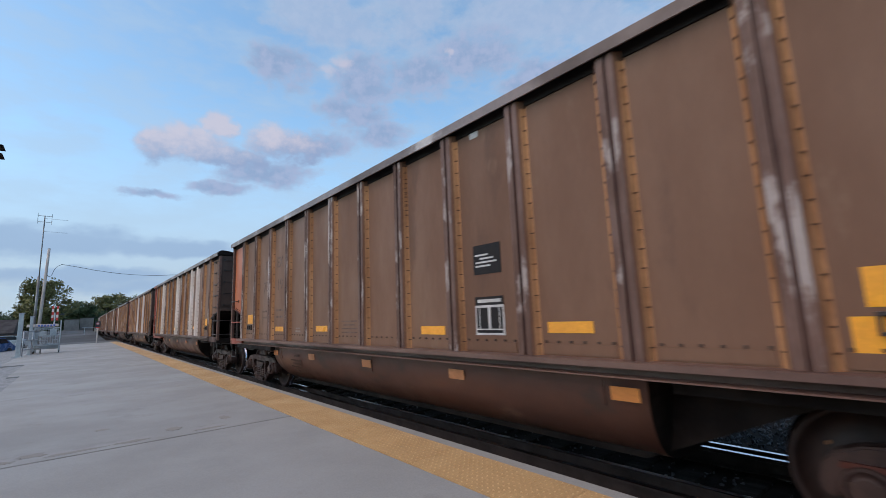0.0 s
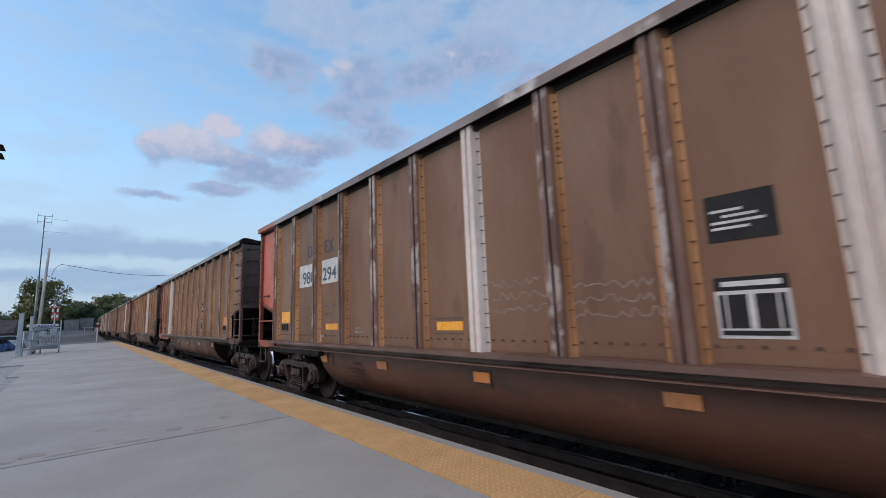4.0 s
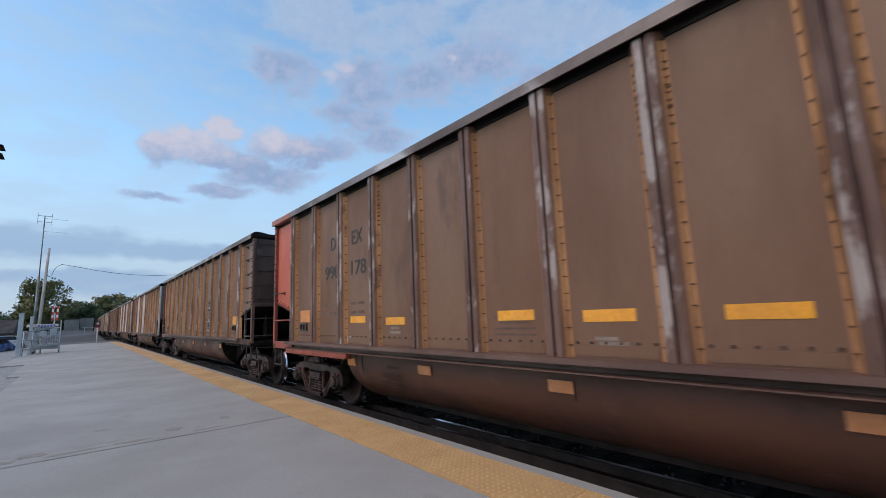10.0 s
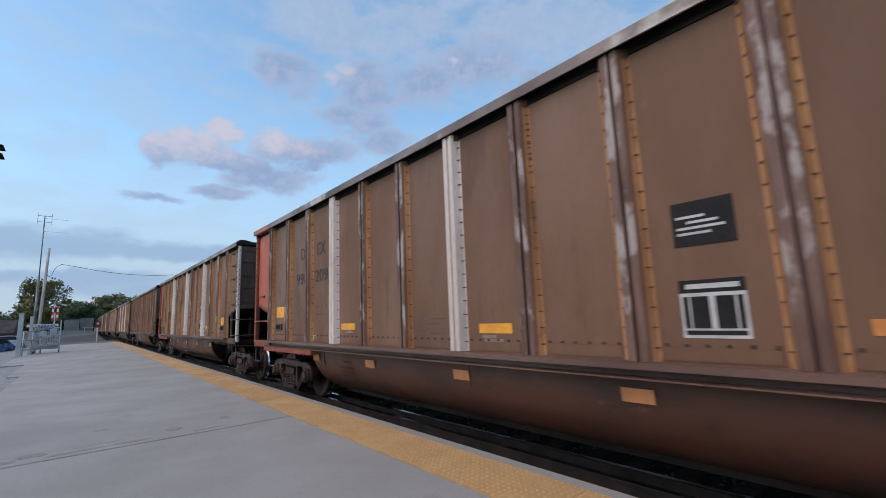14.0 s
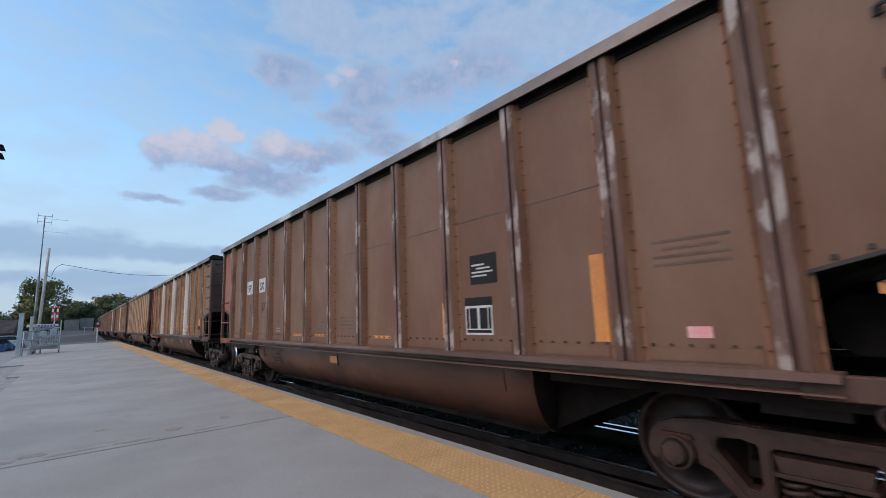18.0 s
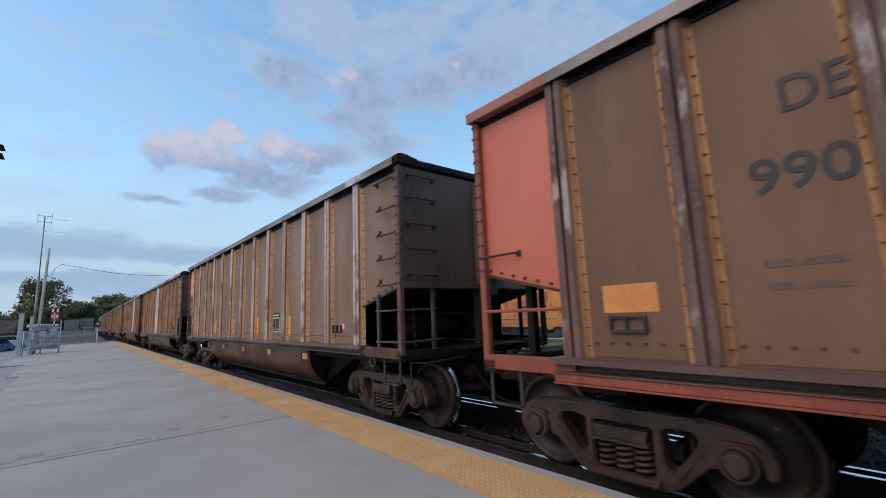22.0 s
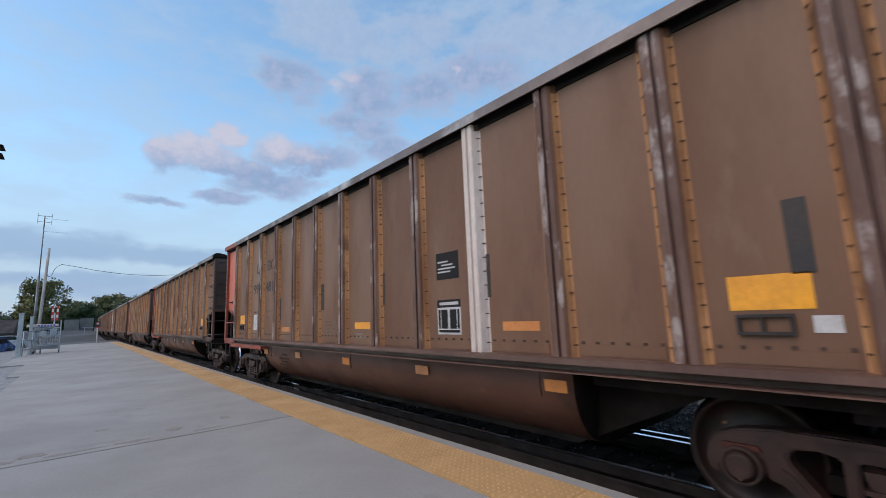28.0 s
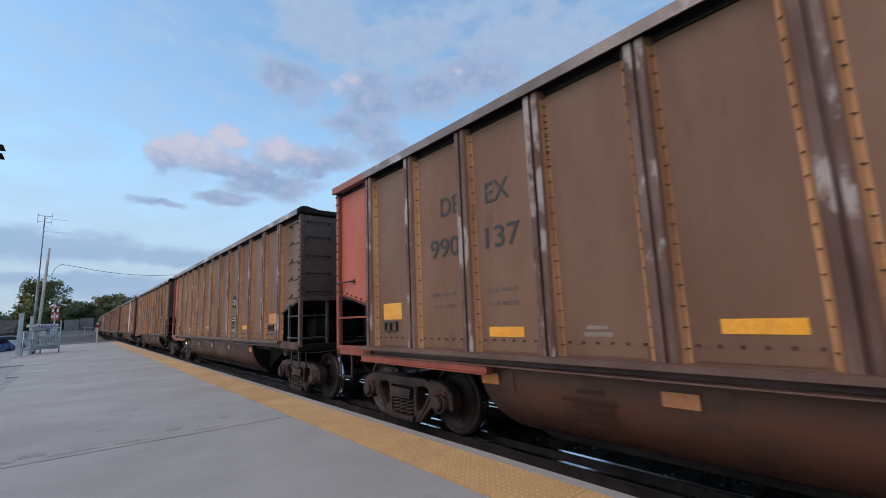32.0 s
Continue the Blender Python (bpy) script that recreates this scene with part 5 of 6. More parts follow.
    for y, tn in ((S(0.06), Matrix.Identity(4)), (S(CAR_LEN - 0.06), Matrix.Rotation(math.pi, 4, "Z"))):
        piece("end_chord", CHORD_END, car, (0, y, 0), tn)
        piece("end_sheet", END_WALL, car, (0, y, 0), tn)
        front = y < 0
        piece("end_rib", END_RIB_PALE if (end_rib == "white" and front) else END_RIB, car, (0, y, 0), tn)
        piece("slope_sheet", SLOPE, car, (0, y, 0), tn)
        for x in ((0.0,) if front else (-0.82, 1.02)):
            piece("bulkhead_post", (END_FRAME_TAN if n == 10 else END_FRAME) if front else END_STRUT_FLAT, car, (x, y, 0), tn)
        for x in (-0.95, 0.95) if front else ():
            piece("end_strut", END_STRUT, car, (x, y, 0), tn)
        piece("centre_web", END_WEB, car, (0, y, 0), tn)
        piece("end_sill", END_SILL if front or not rear_red else END_SILL_RED, car, (0, y, 0), tn)
        piece("crossover_platform", END_PLATFORM, car, (0, y, 0), tn)
        piece("coupler", COUPLER, car, (0, y, 0), tn)
        piece("draft_gear", DRAFT, car, (0, y, 0), tn)
        piece("air_hose", HOSE, car, (0, y, 0), tn)
        piece("uncoupling_lever", LEVER, car, (0, y, 0), tn)
    piece("end_step", END_STEP, car, (-HALF + 0.03, S(0.06), 0))
    piece("lifting_eye", LIFTING_EYE, car, (-HALF + 0.06, S(0.80), 1.03))
    piece("brake_wheel", BRAKE_WHEEL, car, (0.14, S(0.06) - 0.20, 2.22))
    piece("air_brake_gear", GEAR, car, (0, S(0.06), 0))
    piece("hopper_tub", TUB, car)
    piece("inner_hopper", INNER_HOPPER, car)
    piece("centre_sill", CENTRE_SILL, car)
    for s in (1.22, CAR_LEN - 1.20):
        piece("body_bolster", BODY_BOLSTER, car, (0, S(s), 0))
    piece("deck_plate", DECK, car, (0, S(1.65), 0))
    piece("deck_plate", DECK_SHORT, car, (0, S(CAR_LEN - 2.45), 0))
    piece("coal_load", COAL, car)
    # grab irons
    kind = GRAB_DROP if n in (11, 15) else GRAB_SIDE
    for i, z in enumerate((2.09, 2.45, 2.80, 3.17)):
        piece("grab_iron", kind, car, (west - 0.004, S(0.35), z))
        piece("grab_iron", GRAB_SIDE, car, (-HALF + 0.42, S(0.05), z + 0.05), Matrix.Rotation(math.pi / 2, 4, "Z"))
    piece("grab_iron", GRAB_SIDE, car, (west - 0.004, S(0.40), 3.52))
    piece("grab_iron", GRAB_SIDE, car, (-HALF + 0.42, S(0.05), 3.54), Matrix.Rotation(math.pi / 2, 4, "Z"))
    for z in ((2.16,) if rear_red else (2.16, 2.50)):
        piece("grab_iron", GRAB_SIDE, car, (west - 0.004, S(CAR_LEN - 0.30), z))
    for z in (2.24, 2.61, 2.98, 3.35):
        piece("grab_iron", GRAB_SIDE, car, (HALF - 0.42, S(CAR_LEN - 0.05), z), Matrix.Rotation(-math.pi / 2, 4, "Z"))
    truck(car, 1.22, wheels)
    truck(car, CAR_LEN - 1.20, wheels)

    # markings
    skin = west - 0.0045

    def mark(name, me, k, off, z, lab=""):
        """k: the rib on the front side of the panel; off: metres rearward from the panel's middle."""
        return piece(name, me, car, (skin, S((rib_s(k) + rib_s(k + 1)) / 2 + off), z), None, lab)

    def fine_print(k, z):
        for i, me in enumerate((LINE_LONG, LINE_LONG, LINE_SHORT, LINE_LONG)):
            mark("stencil_line", me, k, 0.0, z + 0.058 * i)
    shade = rng.random()
    if style == "old":
        mark("reflector", D_BIG if shade < 0.75 else D_BIG_O, 0, 0.02, 1.54, "yellow reflective sheet")
        mark("reflector", D_BIG if shade < 0.5 else D_BIG_O, 11, 0.02, 1.66 if n == 7 else 1.55, "yellow reflective sheet")
        for k in THIN_AT.get(n, (9, 6, 2)):
            raised = (n, k) == (4, 5)
            mark("reflector", D_THIN if rng.random() < 0.75 and not raised else D_THIN_O, k, rng.uniform(-0.08, 0.08), 1.39 + (0.12 if raised else {0: -0.04, 5: 0.09, 10: 0.07, 14: -0.04}.get(n, 0.0)) + rng.uniform(-0.02, 0.04))
        mark("card_holder", HOLDER, 0, 0.06, 1.385)
        mark("card_holder", HOLDER, 11, 0.05, 1.395)
        mark("paper_tag", D_PINK if n % 3 == 0 else D_TAG, 0, -0.24, 1.40)
    elif style == "striped":
        for k in (0, 2, 4, 6, 8, 11):
            mark("reflector", D_TALLEST if k in (0, 11) else D_TALL, k, -0.34 if k == 0 else 0.33, 1.25)
        mark("paper_tag", D_PINK, 0, 0.1, 1.42)
        mark("paper_tag", D_PINK, 11, 0.0, 1.40)
        mark("card_holder", HOLDER, 0, 0.25, 1.36)
    else:
        mark("reflector", D_UPRIGHT, 1, -0.30, 1.32, "dirty orange upright reflector")
        mark("reflector", D_UPRIGHT, 8, -0.33, 1.26, "dirty orange upright reflector")
        mark("reflector", D_UPRIGHT_THIN, 3, -0.36, 1.30)
        for k in (6, 7, 4, 10):
            mark("reflector", D_THIN_O, k, 0.0, 1.24)
        mark("paper_tag", D_PINK, 0, 0.0, 1.36)
        fine_print(0, 1.88)
        fine_print(5, 1.42)
        for k in range(1, 7):
            mark("panel_seam", SEAM, k, 0.0, 2.62)
    chart = mark("inspection_stencil", TEST_BOX, 2 if style == "spsx" else 3, (0.10 if n == 2 else 0.0) if style == "old" else 0.1, 1.36, "white-framed black inspection stencil")
    for me in CELLS + [HEADER]:
        piece(me.name.split(".")[0], me, chart)
    if style != "spsx":
        piece("stencil_line", HEADER_LINE, chart)
    if style != "striped":
        mark("stencil_plate", PLACARD, 2 if style == "spsx" else 3, 0.10 if n == 2 else 0.0, 2.0 if style == "old" else 1.90, "black stencil plate with worn white lines")
    if n < 17:
        fine_print(6, 1.36)
        mark("stencil_line", PALE_LINE, 8, 0.05, 1.36)
        mark("stencil_line", PALE_SHORT, 8, 0.05, 1.42)
        for k, off in ((9, 0.05), (10, -0.05)):
            for z in (1.66, 1.80):
                mark("stencil_line", WORD_WIDE, k, off - 0.10, z)
                mark("stencil_line", WORD_SLIM, k, off + 0.13, z)
        if n in (1, 4, 5, 7, 10, 13):
            for i, w in enumerate((PALE_SHORT, PALE_LINE, PALE_SHORT)):
                mark("stencil_line", w, 7 if n == 1 else 5, 0.06 * (i - 1), 1.24 + 0.045 * i)
    for i, s in enumerate((3.4, 5.4, 7.42, 9.42, 11.3)):
        if style == "spsx" and i != 2:
            continue
        piece("reflector", D_BELLY_O if i in (0, 4) or rng.random() < 0.3 else D_BELLY, car, (-1.446, S(s), 0.86), Matrix.Rotation(radians(-6), 4, "Y"))
    for i, (w, z) in enumerate(((TUB_WORD, 0.88), (TUB_LONG, 0.80), (TUB_SHORT, 0.74), (TUB_LONG, 0.68), (TUB_WORD, 0.60))):
        piece("stencil_line", w, car, (-1.447 + 0.30 * max(0.0, 0.90 - z) ** 1.6, S(10.15 + 0.03 * (i % 2)), z), Matrix.Rotation(radians(-6 - 60 * max(0.0, 0.88 - z)), 4, "Y"))
    if text:
        size = 0.26 if patch == "white" else 0.32
        low = 0.42 if style == "spsx" else 0.0
        for word, k, z in ((text[0], 10, 2.76 - low), (text[1], 9, 2.76 - low)):
            off = (-0.55 if k == 10 else 0.15) + ((-0.12 if k == 10 else 0.15) if n == 11 else 0.0)
            if patch == "white":
                bm = bmesh.new()
                box(bm, -0.003, 0.0, -0.23, 0.23, -0.06, 0.27)
                piece("white_patch", mesh_of("white_patch", bm, WHITE), car, (skin, S((rib_s(k) + rib_s(k + 1)) / 2 + off * 0.1 + 0.13), z))
            piece("lettering", letters(word, size, ink), car, (skin - 0.004, S((rib_s(k) + rib_s(k + 1)) / 2 + (off * 0.1 + 0.13 if low else off * 0.4)), z), FACE_WEST)
        if number:
            for word, k in ((number[0], 10), (number[1], 9)):
                off = (-0.25 if k == 10 else 0.10) - (0.12 if n == 11 else 0.0)
                z = 2.27 - low
                if patch == "white2":
                    bm = bmesh.new()
                    box(bm, -0.003, 0.0, -0.36, 0.34, -0.06, 0.36)
                    piece("white_patch", mesh_of("white_patch", bm, WHITE), car, (skin, S((rib_s(k) + rib_s(k + 1)) / 2), z))
                piece("lettering", letters(word, size, ink), car, (skin - 0.004, S((rib_s(k) + rib_s(k + 1)) / 2 + off * 0.4), z), FACE_WEST)
    if n == 7:
        for ob in car.children:
            if ob.data is END_WALL and ob.matrix_basis.translation.y < 0:
                ob.material_slots[0].link = "OBJECT"
                ob.material_slots[0].material = SILVER_END
    if n in (2, 4, 5, 7):
        mark("paper_tag", D_TAG, 9, 0.34, 1.215)
    if n == 0:
        mark("reflector", D_BIG, 0, 0.10, 1.27, "yellow reflective sheet")
    if n == 5:
        piece("reflector", D_BELLY_O, car, (-HALF + 0.018, S(0.42), 1.05))
    if n in (9, 11):
        for ob in car.children:
            if ob.data is PANEL or ob.data is END_FRONT or ob.data is END_REAR_PLAIN:
                ob.material_slots[0].link = "OBJECT"
                ob.material_slots[0].material = BODY_CLEAN if n == 11 else BODY_PURPLE
    if n in (0, 6, 9):
        hue = RED_ORANGE if n in (0, 6) else RED_DULL
        for ob in car.children:
            if ob.data is END_REAR_RED:
                ob.material_slots[0].link = "OBJECT"
                ob.material_slots[0].material = hue
    for what, k, off, z in extra:
        me = {"scrawl_a": SCRAWL_A, "scrawl_b": SCRAWL_B, "dark": D_DARK, "tag": D_TAG, "plate": D_PLATE}[what]
        if z < 1.1:
            piece("painted_scrawl", me, car, (-1.455, S(rib_s(k)), z), Matrix.Rotation(radians(-10), 4, "Y"))
        else:
            mark(me.name.split(".")[0], me, k, off, z)
    return car, wheels


TRAIN = []
SPEC = {
    0: dict(number=("70", "19"), ink=FAINT, extra=(("tag", 3, 0.1, 3.55),)),
    1: dict(white=(2, 3, 6, 10), number=("990", "893")),
    2: dict(white=(3, 6), number=("980", "294"), ink=BLUEINK, patch="white2", extra=(("scrawl_a", 5, 0, 1.55), ("scrawl_b", 4, 0, 1.5))),
    3: dict(white=(10,), number=("990", "945")),
    4: dict(white=(3,), number=("990", "516"), ink=FAINT),
    5: dict(white=(3,), number=("990", "178")),
    6: dict(number=("42", "7"), ink=FAINT),
    7: dict(white=(6, 9), posts="white", number=("990", "209")),
    8: dict(white=(3, 6, 9), posts="white", end_rib="white", number=("990", "7"), extra=(("scrawl_a", 6, 0, 0.52),)),
    9: dict(style="spsx", text=("SP", "SX"), number=("11", "37"), patch="white", label="smooth dark brown ribbed coal gondola with faint red end"),
    10: dict(white=(3, 6, 9), end_rib="white", number=("990", "459")),
    11: dict(style="striped", red="half", number=("990", "795"), label="clean brown ribbed coal gondola with yellow upright stripes"),
    12: dict(white=(6,), number=("980", "374"), ink=BLUEINK),
    13: dict(white=(3,), number=("990", "481"), extra=(("dark", 0, -0.17, 1.75), ("dark", 2, 0.40, 1.75), ("dark", 4, 0.40, 1.75), ("dark", 6, 0.33, 1.75), ("dark", 8, 0.40, 1.62), ("plate", 10, 0.0, 1.40))),
    14: dict(number=("990", "137")),
}
for n in range(0, 26):
    spec = SPEC.get(n) or dict(white=(3,) if n % 3 == 2 else (), number=None, text=None)
    TRAIN.append((n, *build_car(n, **spec)))

# ---- beyond the train: grass, fence, path, standing yellow wagons ----
def chain_fence():
    x, z0 = 16.0, -0.22
    root = new("chain_link_fence", None)
    tagged(root, "galvanised chain-link fence with angled barbed-wire arms", "fence")
    bm = bmesh.new()
    rod(bm, (0, 0, -0.2), (0, 0, 1.50), 0.03, seg=8)
    rod(bm, (0, 0, 1.49), (-0.22, 0, 1.80), 0.02, seg=6)
    me = mesh_of("post", bm, FENCE_STEEL)
    posts = [2.70 + 2.5 * i for i in range(-5, 30)]
    for y in posts:
        piece("post", me, root, (x, y, z0))
    y0, y1 = posts[0], posts[-1]
    bm = bmesh.new()
    rod(bm, (x, y0, z0 + 1.47), (x, y1, z0 + 1.47), 0.021, seg=6)
    part("top_rail", bm, FENCE_STEEL, root)
    bm = bmesh.new()
    for dx, dz in ((-0.07, 1.58), (-0.14, 1.68), (-0.21, 1.78)):
        rod(bm, (x + dx, y0, z0 + dz), (x + dx, y1, z0 + dz), 0.004, seg=4)
    part("barbed_wire", bm, FENCE_STEEL, root)
    verts, edges_f = [], []
    step, w = 0.11, 0.0035
    h = 1.45
    y = -6.0
    while y < 22.0:
        for s in (-1, 1):
            a, b = (y, z0 + 0.02), (y + h, z0 + 0.02 + h)
            if s < 0:
                a, b = (y + h, z0 + 0.02), (y, z0 + 0.02 + h)
            n = len(verts)
            verts.extend([(x + 0.02 * s * 0.2, a[0] - w, a[1]), (x + 0.02 * s * 0.2, a[0] + w, a[1]), (x + 0.02 * s * 0.2, b[0] + w, b[1]), (x + 0.02 * s * 0.2, b[0] - w, b[1])])
            edges_f.append([n, n + 1, n + 2, n + 3])
        y += step
    me = bpy.data.meshes.new("wire_mesh")
    me.from_pydata(verts, [], edges_f)
    me.materials.append(FENCE_STEEL)
    piece("wire_mesh", me, root)


chain_fence()
strip("path", (21.3, 21.5, 24.0, 24.2), (-0.36, -0.28, -0.28, -0.50), -150, 300, PATHWAY, "service path behind the fence, its shade put into the dark colour", "path", 4)


def kerb():
    bm = bmesh.new()
    box(bm, 24.0, 24.25, -120, 200, -0.5, -0.22, 0, 0.02)
    tagged(part("kerb", bm, KERB), "pale concrete kerb along the service path", "kerb", kind="structure")


kerb()
YARD_X, YARD_Z = 27.45, -0.55
# near-black strip added over the soil, below and beyond the wagons
strip("yard_bed", (24.3, 26.0, 30.0, 62.0), (-0.70, -0.715, -0.715, -0.74), -150, 300, BED, "black ground strip under the standing wagons", "track bed", 6)


def yard_track():
    root = new("yard_track", None)
    tagged(root, "rusty yard track under the standing wagons", "railway track", kind="structure")
    me = rail_mesh(-60, 160, 0)
    for s in (-1, 1):
        piece("rail", me, root, (YARD_X + s * GAUGE, 0, YARD_Z))


yard_track()


def far_truck(car, y):
    t = piece("truck", BOLSTER, car, (0, y, WHEEL_R))
    for side in (-1, 1):
        piece("side_frame", SIDE_FRAME, t, (side * 1.0, 0, 0), Matrix.Rotation(math.pi, 4, "Z") if side > 0 else None)
    for dy in (-0.89, 0.89):
        piece("wheelset", WHEELSET, t, (0, dy, 0))


def reefer(y_mid, length, body, label, lettered):
    car = new("refrigerator_wagon", None)
    car.matrix_basis = Matrix.Translation((YARD_X, y_mid, YARD_Z))
    tagged(car, label, "railway wagon", "standing yellow wagons")
    hw, z0, z1, hl = 1.45, 1.08, 4.25, length / 2
    bm = bmesh.new()
    box(bm, -hw, hw, -hl, hl, z0, z1, 0, 0.03)
    part("body", bm, body, car)
    bm = bmesh.new()
    prism(bm, [(-hw - 0.03, z1), (hw + 0.03, z1), (hw * 0.7, z1 + 0.16), (0, z1 + 0.24), (-hw * 0.7, z1 + 0.16)], 1, -hl - 0.02, hl + 0.02)
    for i in range(24):
        y = -hl + length * (i + 0.5) / 24
        box(bm, -hw * 0.95, hw * 0.95, y - 0.02, y + 0.02, z1 + 0.10, z1 + 0.20)
    part("roof", bm, REEFROOF, car)
    bm = bmesh.new()
    box(bm, -0.30, 0.30, -hl + 0.3, hl - 0.3, z1 + 0.30, z1 + 0.33)
    for i in range(8):
        y = -hl + 0.6 + (length - 1.2) * i / 7
        box(bm, -0.3, 0.3, y - 0.03, y + 0.03, z1 + 0.18, z1 + 0.30)
    part("roof_walk", bm, GALV, car)
    for y in (-hl + 0.06, -5.6, -3.0, 3.0, 5.6, hl - 0.06):
        bm = bmesh.new()
        box(bm, -hw - 0.014, -hw, y - 0.03, y + 0.03, z0, z1 - 0.02)
        part("side_seam", bm, body, car)
    bm = bmesh.new()
    box(bm, -hw - 0.05, -hw, -0.75, 2.25, z0 + 0.12, z1 - 0.2, 0, 0.015)
    box(bm, -hw - 0.056, -hw, 0.80, 0.84, z0 + 0.12, z1 - 0.2)
    for y in (-0.3, 0.45, 1.2, 1.85):
        rod(bm, (-hw - 0.085, y, z0 + 0.15), (-hw - 0.085, y, z1 - 0.3), 0.02, seg=6)
    part("plug_door", bm, body, car)
    bm = bmesh.new()
    for z in (z0 + 0.45, z0 + 1.72):
        box(bm, -hw - 0.075, -hw - 0.04, -3.4, 1.7, z - 0.012, z + 0.012)
    part("door_track", bm, GRAB, car)
    bm = bmesh.new()
    box(bm, -hw - 0.03, -hw + 0.1, -hl, hl, z0 - 0.10, z0 + 0.04)
    for y in (-5.4, -3.4, -1.8, 1.8, 3.4, 5.4):
        prism(bm, [(y - 0.35, z0 - 0.09), (y + 0.35, z0 - 0.09), (y + 0.15, z0 - 0.30), (y - 0.15, z0 - 0.30)], 0, -hw - 0.02, -hw + 0.04)
    part("side_sill", bm, body, car)
    bm = bmesh.new()
    box(bm, -0.3, 0.3, -hl + 0.2, hl - 0.2, 0.75, z0)
    box(bm, -1.1, -0.7, 0.2, 2.4, 0.45, 0.85)
    rod(bm, (-0.9, -3.2, 0.7), (-0.9, -1.4, 0.7), 0.22, seg=12)
    part("underframe", bm, DARK, car)
    bm = bmesh.new()
    box(bm, -hw - 0.075, -hw, -0.32 + 3.65, 0.32 + 3.65, z0 + 0.80, z0 + 1.22)
    part("notice_panel", bm, (FADED,), car, "small weathered grey notice panel")
    bm = bmesh.new()
    prism(bm, [(-3.4, z1 - 0.75), (-2.0, z1 - 0.75), (-2.0, z1 - 1.35), (-2.7, z1 - 1.65), (-3.4, z1 - 1.35)], 0, -hw - 0.006, -hw)
    part("faded_shield", bm, BOXRED, car, "faded red shield shape")
    for s in (-1, 1):
        bm = bmesh.new()
        y = s * hl
        box(bm, -hw + 0.04, hw - 0.04, min(y, y + s * 0.03), max(y, y + s * 0.03), z0, z1 - 0.04)
        sheet = part("end_sheet", bm, BOXRED, car, "oxide red ribbed end")
        for i in range(9):
            z = z0 + 0.22 + 0.34 * i
            bm = bmesh.new()
            prism(bm, [(y + s * 0.03, z - 0.09), (y + s * 0.085, z - 0.03), (y + s * 0.085, z + 0.03), (y + s * 0.03, z + 0.09)], 0, -hw + 0.12, hw - 0.12)
            part("end_rib", bm, BOXRED, sheet)
        bm = bmesh.new()
        for i in range(8):
            rod(bm, (-hw - 0.06, s * (hl - 0.55), z0 + 0.2 + 0.38 * i), (-hw - 0.06, s * (hl - 0.1), z0 + 0.2 + 0.38 * i), 0.014, seg=5)
        part("side_ladder", bm, GRAB, car)
        piece("coupler", COUPLER, car, (0, s * hl, 0), Matrix.Rotation(0 if s < 0 else math.pi, 4, "Z"))
        far_truck(car, s * (hl - 1.7))
    if lettered:
        piece("lettering", letters("U.R.T.X.", 0.33, INK), car, (-hw - 0.02, 5.5, z0 + 1.32), FACE_WEST)
        bm = bmesh.new()
        for i in range(5):
            box(bm, -hw - 0.008, -hw, 5.05 + i * 0.19, 5.17 + i * 0.19, z0 + 0.95, z0 + 1.15)
        part("number_bars", bm, INK, car)
    return car


reefer(4.46, 17.0, REEFER, "orange refrigerator wagon with peeling paint standing in the yard", True)
reefer(22.6, 17.0, REEFER, "rust-streaked orange refrigerator wagon coupled in the yard", True)
reefer(-13.9, 17.0, REEFER, "orange refrigerator wagon with rust patches in the yard", True)
reefer(40.8, 17.0, REEFER, "faded orange refrigerator wagon further along the yard", True)


def utility_pole(x, y, height, arms, lean=0.0, label="weathered wooden utility pole with a cross-arm", thick=0.14):
    root = new("utility_pole", None)
    root.matrix_basis = Matrix.Translation((x, y, -0.6)) @ Matrix.Rotation(lean, 4, "Y")
    tagged(root, label, "utility pole")
    bm = bmesh.new()
    rod(bm, (0, 0, -0.3), (0, 0, height), thick, thick * 0.7, seg=12)
    part("shaft", bm, WOODPOLE, root)
    for z in arms:
        bm = bmesh.new()
        box(bm, -1.1, 1.1, -0.05, 0.05, z - 0.06, z + 0.06)
        for dx in (-1.0, -0.4, 0.4, 1.0):
            rod(bm, (dx, 0, z + 0.06), (dx, 0, z + 0.2), 0.03, seg=6)
        part("cross_arm", bm, DARK, root)
    return root


utility_pole(52.0, 14.6, 9.2, (8.9,))


